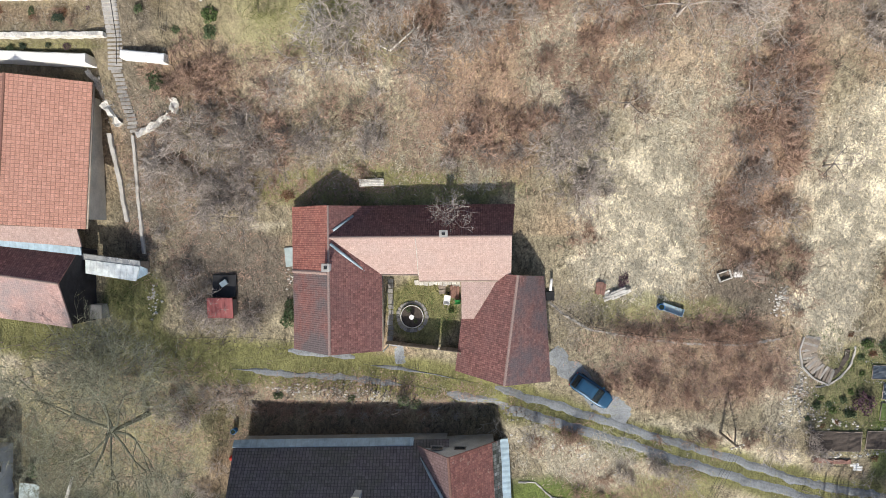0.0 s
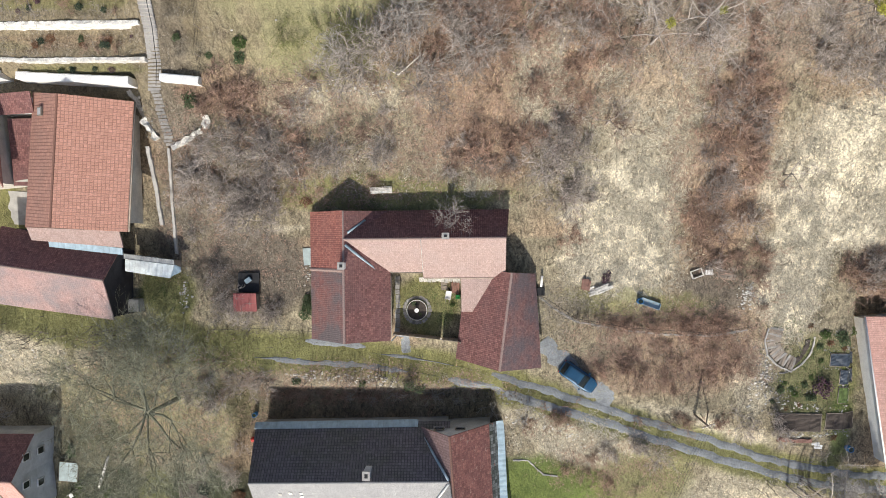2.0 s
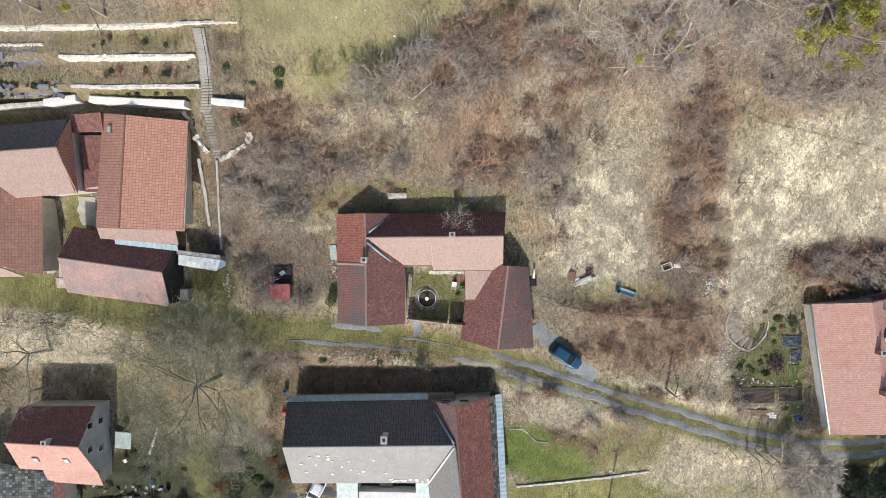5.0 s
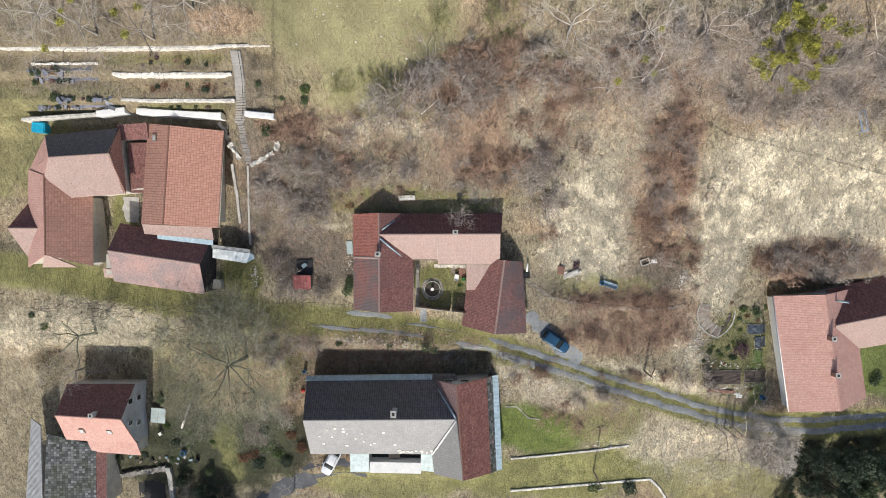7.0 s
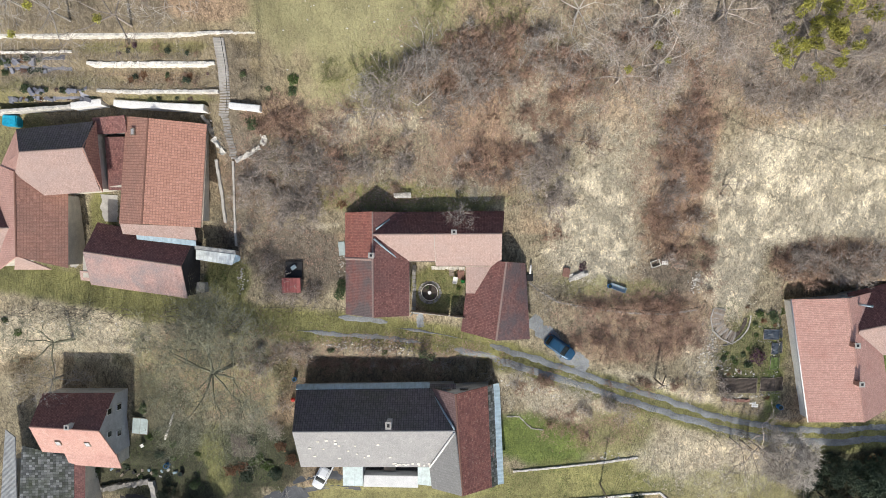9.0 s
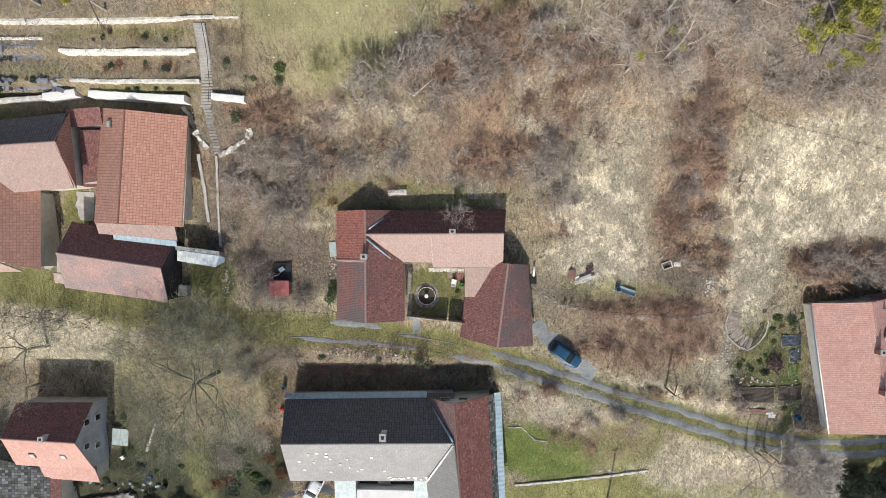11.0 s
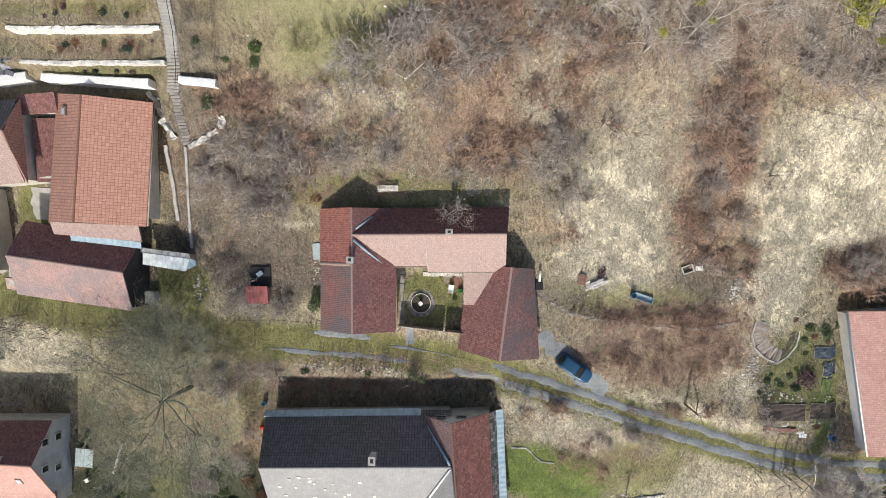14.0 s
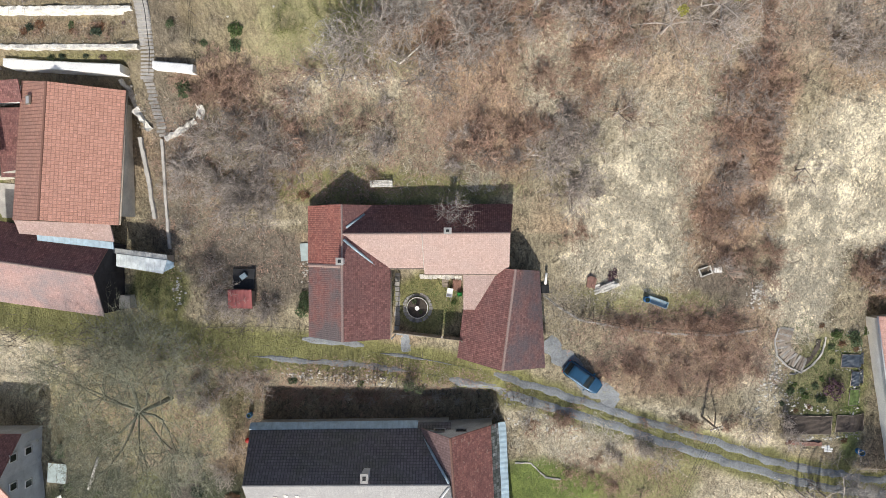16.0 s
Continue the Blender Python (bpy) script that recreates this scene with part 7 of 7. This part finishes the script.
def blades(name, areas, length, width, material, label, seed, flat=0.35):
    """Many single blades or twigs over areas: x, y, half-widths, number."""
    rng = np.random.RandomState(seed)
    pts = []
    for cx, cy, rx, ry, n in areas:
        a, r = rng.rand(n) * 2 * np.pi, np.sqrt(rng.rand(n)) * (1 + 0.15 * rng.normal(size=n))
        pts.append(np.stack([cx + rx * r * np.cos(a), cy + ry * r * np.sin(a)], 1))
    p = np.concatenate(pts)
    # blades gather in tufts
    tuft = field(p[:, 0], p[:, 1], 1.2, seed + 50, 2)
    p = p[tuft + 0.25 * rng.normal(size=len(p)) > (-0.1 if flat < 0.3 else 0.08)]
    n = len(p)
    z = gz(p[:, 0], p[:, 1]) + 0.02
    a = rng.rand(n) * 2 * np.pi if flat < 0.3 else -np.pi / 2 + 1.1 * rng.normal(size=n) + 1.5 * field(p[:, 0], p[:, 1], 4.0, seed + 51, 2)
    ln = length * rng.uniform(0.5, 1.3, n)
    rise = flat + (1 - flat) * rng.rand(n)
    tip = np.stack([np.cos(a) * ln * np.sqrt(1 - rise**2 * 0.8), np.sin(a) * ln * np.sqrt(1 - rise**2 * 0.8), ln * rise * (0.8 if flat < 0.3 else 0.45)], 1)
    side = np.stack([-np.sin(a), np.cos(a), 0 * a], 1) * width
    base = np.c_[p, z]
    verts = np.stack([base - side, base + side, base + tip], 1).reshape(-1, 3)
    me = bpy.data.meshes.new(name)
    me.from_pydata(verts.tolist(), [], np.arange(3 * n).reshape(-1, 3).tolist())
    me.materials.append(material)
    return tagged(new(name, me), label, "grass" if "grass" in name else "undergrowth", kind="stuff")


blades("dry_grass", [(16.6, 1, 7, 8, 20400), (43, 6.5, 14, 8, 37200), (34.5, -3, 4, 8.5, 12000), (9, 14, 5, 8, 6000), (58, 6, 10, 8, 8400), (33, -33, 10, 5, 7200), (-58, -14.5, 15, 3.5, 5400), (12, -23, 8, 3, 6000), (17, 12, 6, 6, 7200), (-8, 8, 12, 3, 3600), (0.3, 5.6, 1.6, 1.2, 900)],
       0.46, 0.04, M["straw"], "matted pale dry grass on the hillside", 61)
blades("undergrowth", [(-14, 10, 14, 7, 16000), (2, 14, 10, 9, 14000), (24, 10, 5, 12, 12000), (22, -12, 11, 5, 16000), (-25, -3, 8, 5, 2500), (38, 20, 16, 6, 12000), (8, 22, 20, 6, 14000), (-14, -17, 17, 3, 9000), (-36, -19, 12, 8, 12000), (50, -3, 9, 3, 6000), (-30, 5, 4, 8, 5000), (16, -27, 8, 4, 5000)],
       0.5, 0.024, M["twig_red"], "brown brambles, dead stalks and fallen twigs", 62, 0.1)
blades("undergrowth", [(-14, 10, 14, 7, 8000), (2, 14, 10, 9, 6000), (24, 10, 5, 12, 4000), (22, -12, 11, 5, 5000), (-25, -3, 8, 5, 1200), (38, 20, 16, 6, 6000), (8, 22, 20, 6, 7000), (-14, -17, 17, 3, 5000), (-36, -19, 12, 8, 4000), (-45, 20, 18, 5, 8000), (-30, 5, 4, 8, 5000), (9, -8, 6, 3, 5000)],
       0.4, 0.022, M["stalk"], "pale dead stalks and dry leaves", 63, 0.1)
blades("grass", [(38.5, -16.5, 5, 5.5, 7000), (36, -11, 5, 3, 3000), (8, -30, 8, 4.5, 9000), (14, -37, 16, 4, 9000), (-40, -34, 12, 6, 9000), (-5.4, -7.5, 3.6, 3.2, 2500), (-34, -6, 3, 3.5, 2500)], 0.16, 0.03, M["lawn_patch"], "short green grass", 64)


# ---- odds and ends in the shady yard ----
chair = thing("garden_chair", "white plastic garden chair beside the gable wall", "chair", at=(-49.8, -31.6, g(-49.8, -31.6)), turn=30)
boxed("seat", -0.25, 0.25, -0.25, 0.25, 0.42, 0.46, M["white_wall"], chair, "", None, 0.02)
boxed("backrest", -0.25, 0.25, 0.24, 0.28, 0.46, 0.9, M["white_wall"], chair, "", None, 0.02)
for sx in (-1, 1):
    for sy in (-1, 1):
        boxed("leg", sx * 0.22 - 0.02, sx * 0.22 + 0.02, sy * 0.22 - 0.02, sy * 0.22 + 0.02, -0.2, 0.42, M["white_wall"], chair)
frame_ob = thing("greenhouse_frame", "low glazed cold frame with a pale green tint", "cold frame", at=(-50.0, -28.6, g(-50, -28.6)), turn=-4)
boxed("case", -1.2, 1.2, -1.2, 1.2, -0.2, 0.5, M["wood"], frame_ob)
for k in range(2):
    boxed("pane", -1.15 + 1.17 * k, -0.02 + 1.17 * k, -1.15, 1.15, 0.5, 0.53, M["pale_sheet"], frame_ob, "pale dusty pane")
yard_rng = random.Random(12)
for k in range(13):
    x, y = -55.5 + 0.8 * k + yard_rng.uniform(-0.3, 0.3), -36.2 + yard_rng.uniform(-0.8, 0.9)
    w, d, h = yard_rng.uniform(0.12, 0.36), yard_rng.uniform(0.12, 0.3), yard_rng.uniform(0.15, 0.45)
    mat, word = yard_rng.choice((("wood", "weathered wooden crate"), ("concrete", "grey concrete block"), ("blue_metal", "pale metal box"), ("stone_white", "pale stone block"), ("dark", "black plastic tub")))
    tagged(boxed("crate" if mat == "wood" else "block" if mat in ("concrete", "stone_white") else "tub", -w, w, -d, d, -0.15, h, M[mat], None, "", pose(x, y, g(x, y), 0, 0, yard_rng.uniform(0, 90)), 0.03), word + " standing in the cluttered yard", "crate" if mat == "wood" else "block" if mat in ("concrete", "stone_white") else "tub")
for x, y, s in ((-53.0, -35.2, 0.5), (-57.6, -36.0, 0.7), (-47.6, -33.2, 0.6), (-48.8, -36.4, 0.6), (-45.6, -33.8, 0.5), (-41.8, -33.0, 0.5), (-51.2, -37.0, 0.5)):
    leafy("bush", x, y, yard_rng.choice((GREEN, FRESH, DARK)), "small green bush in the shady yard", s)
for x, y, s in ((34.6, -16.2, 0.45), (35.4, -16.9, 0.4), (36.8, -16.4, 0.5), (37.5, -15.6, 0.45), (33.4, -18.4, 0.4), (36.4, -18.7, 0.4), (38.4, -13.6, 0.5), (38.2, -12.0, 0.45), (39.3, -11.6, 0.5), (40.9, -12.2, 0.4), (42.3, -12.0, 0.4), (41.9, -18.9, 0.35), (35.0, -19.2, 0.4), (40.6, -22.6, 0.45), (36.9, -9.6, 0.5)):
    leafy("bush", x, y, yard_rng.choice((GREEN, FRESH, BROWN, BROWN)), "small perennial clump in the garden", s * 0.8)


def rubble(label, strips, material, seed):
    """Loose small stones strewn along lines: x0, y0, x1, y1, spread, number, size."""
    rng = random.Random(seed)
    verts, faces = [], []
    for x0, y0, x1, y1, spread, number, size in strips:
        for _ in range(int(number * 0.5)):
            f = rng.random()
            x, y = x0 + (x1 - x0) * f + rng.gauss(0, spread), y0 + (y1 - y0) * f + rng.gauss(0, spread)
            r, z, k, a = size * rng.uniform(0.35, 1.0), g(x, y) + 0.03, len(verts), rng.uniform(0, 3)
            for i in range(5):
                w = r * rng.uniform(0.7, 1.2)
                verts.append((x + w * math.cos(a + 1.257 * i), y + w * math.sin(a + 1.257 * i), z + rng.uniform(-0.02, 0.03)))
            verts += [(x, y, z + r * 0.7), (x, y, z - r)]
            for i in range(5):
                faces += [(k + i, k + (i + 1) % 5, k + 5), (k + (i + 1) % 5, k + i, k + 6)]
    tagged(mesh_object("rubble", verts, faces, material), label, "rubble", kind="stuff")


rubble("small grey stones strewn along garden beds and banks", [
    (34, -22.1, 39, -22.1, 0.14, 120, 0.1), (39.5, -21.9, 43, -21.9, 0.14, 80, 0.1), (33.6, -19.4, 42.5, -19.3, 0.16, 60, 0.09), (38.6, -12.4, 43, -12.4, 0.15, 80, 0.1),
    (38.6, -14.5, 43, -14.6, 0.12, 50, 0.09), (40.6, -16.5, 42.9, -16.5, 0.12, 40, 0.09), (32.0, -13.0, 33.6, -18.5, 0.8, 260, 0.14), (39.5, -10.2, 43.4, -10.4, 0.3, 90, 0.1),
    (33.5, -17.8, 38.0, -17.0, 0.3, 70, 0.1), (-6, -17.3, 4, -18.6, 0.5, 160, 0.14), (-27, -15.9, -8, -16.9, 0.4, 150, 0.1), (-33.2, 10.5, -34.4, 14.8, 0.35, 110, 0.14), (-31.4, 9.6, -27.6, 11.4, 0.3, 80, 0.13), (-33, 5, -31.6, -6, 0.25, 90, 0.11),
    (29.5, -4.5, 30.5, -6.5, 0.3, 60, 0.15)], M["stone"], 91)
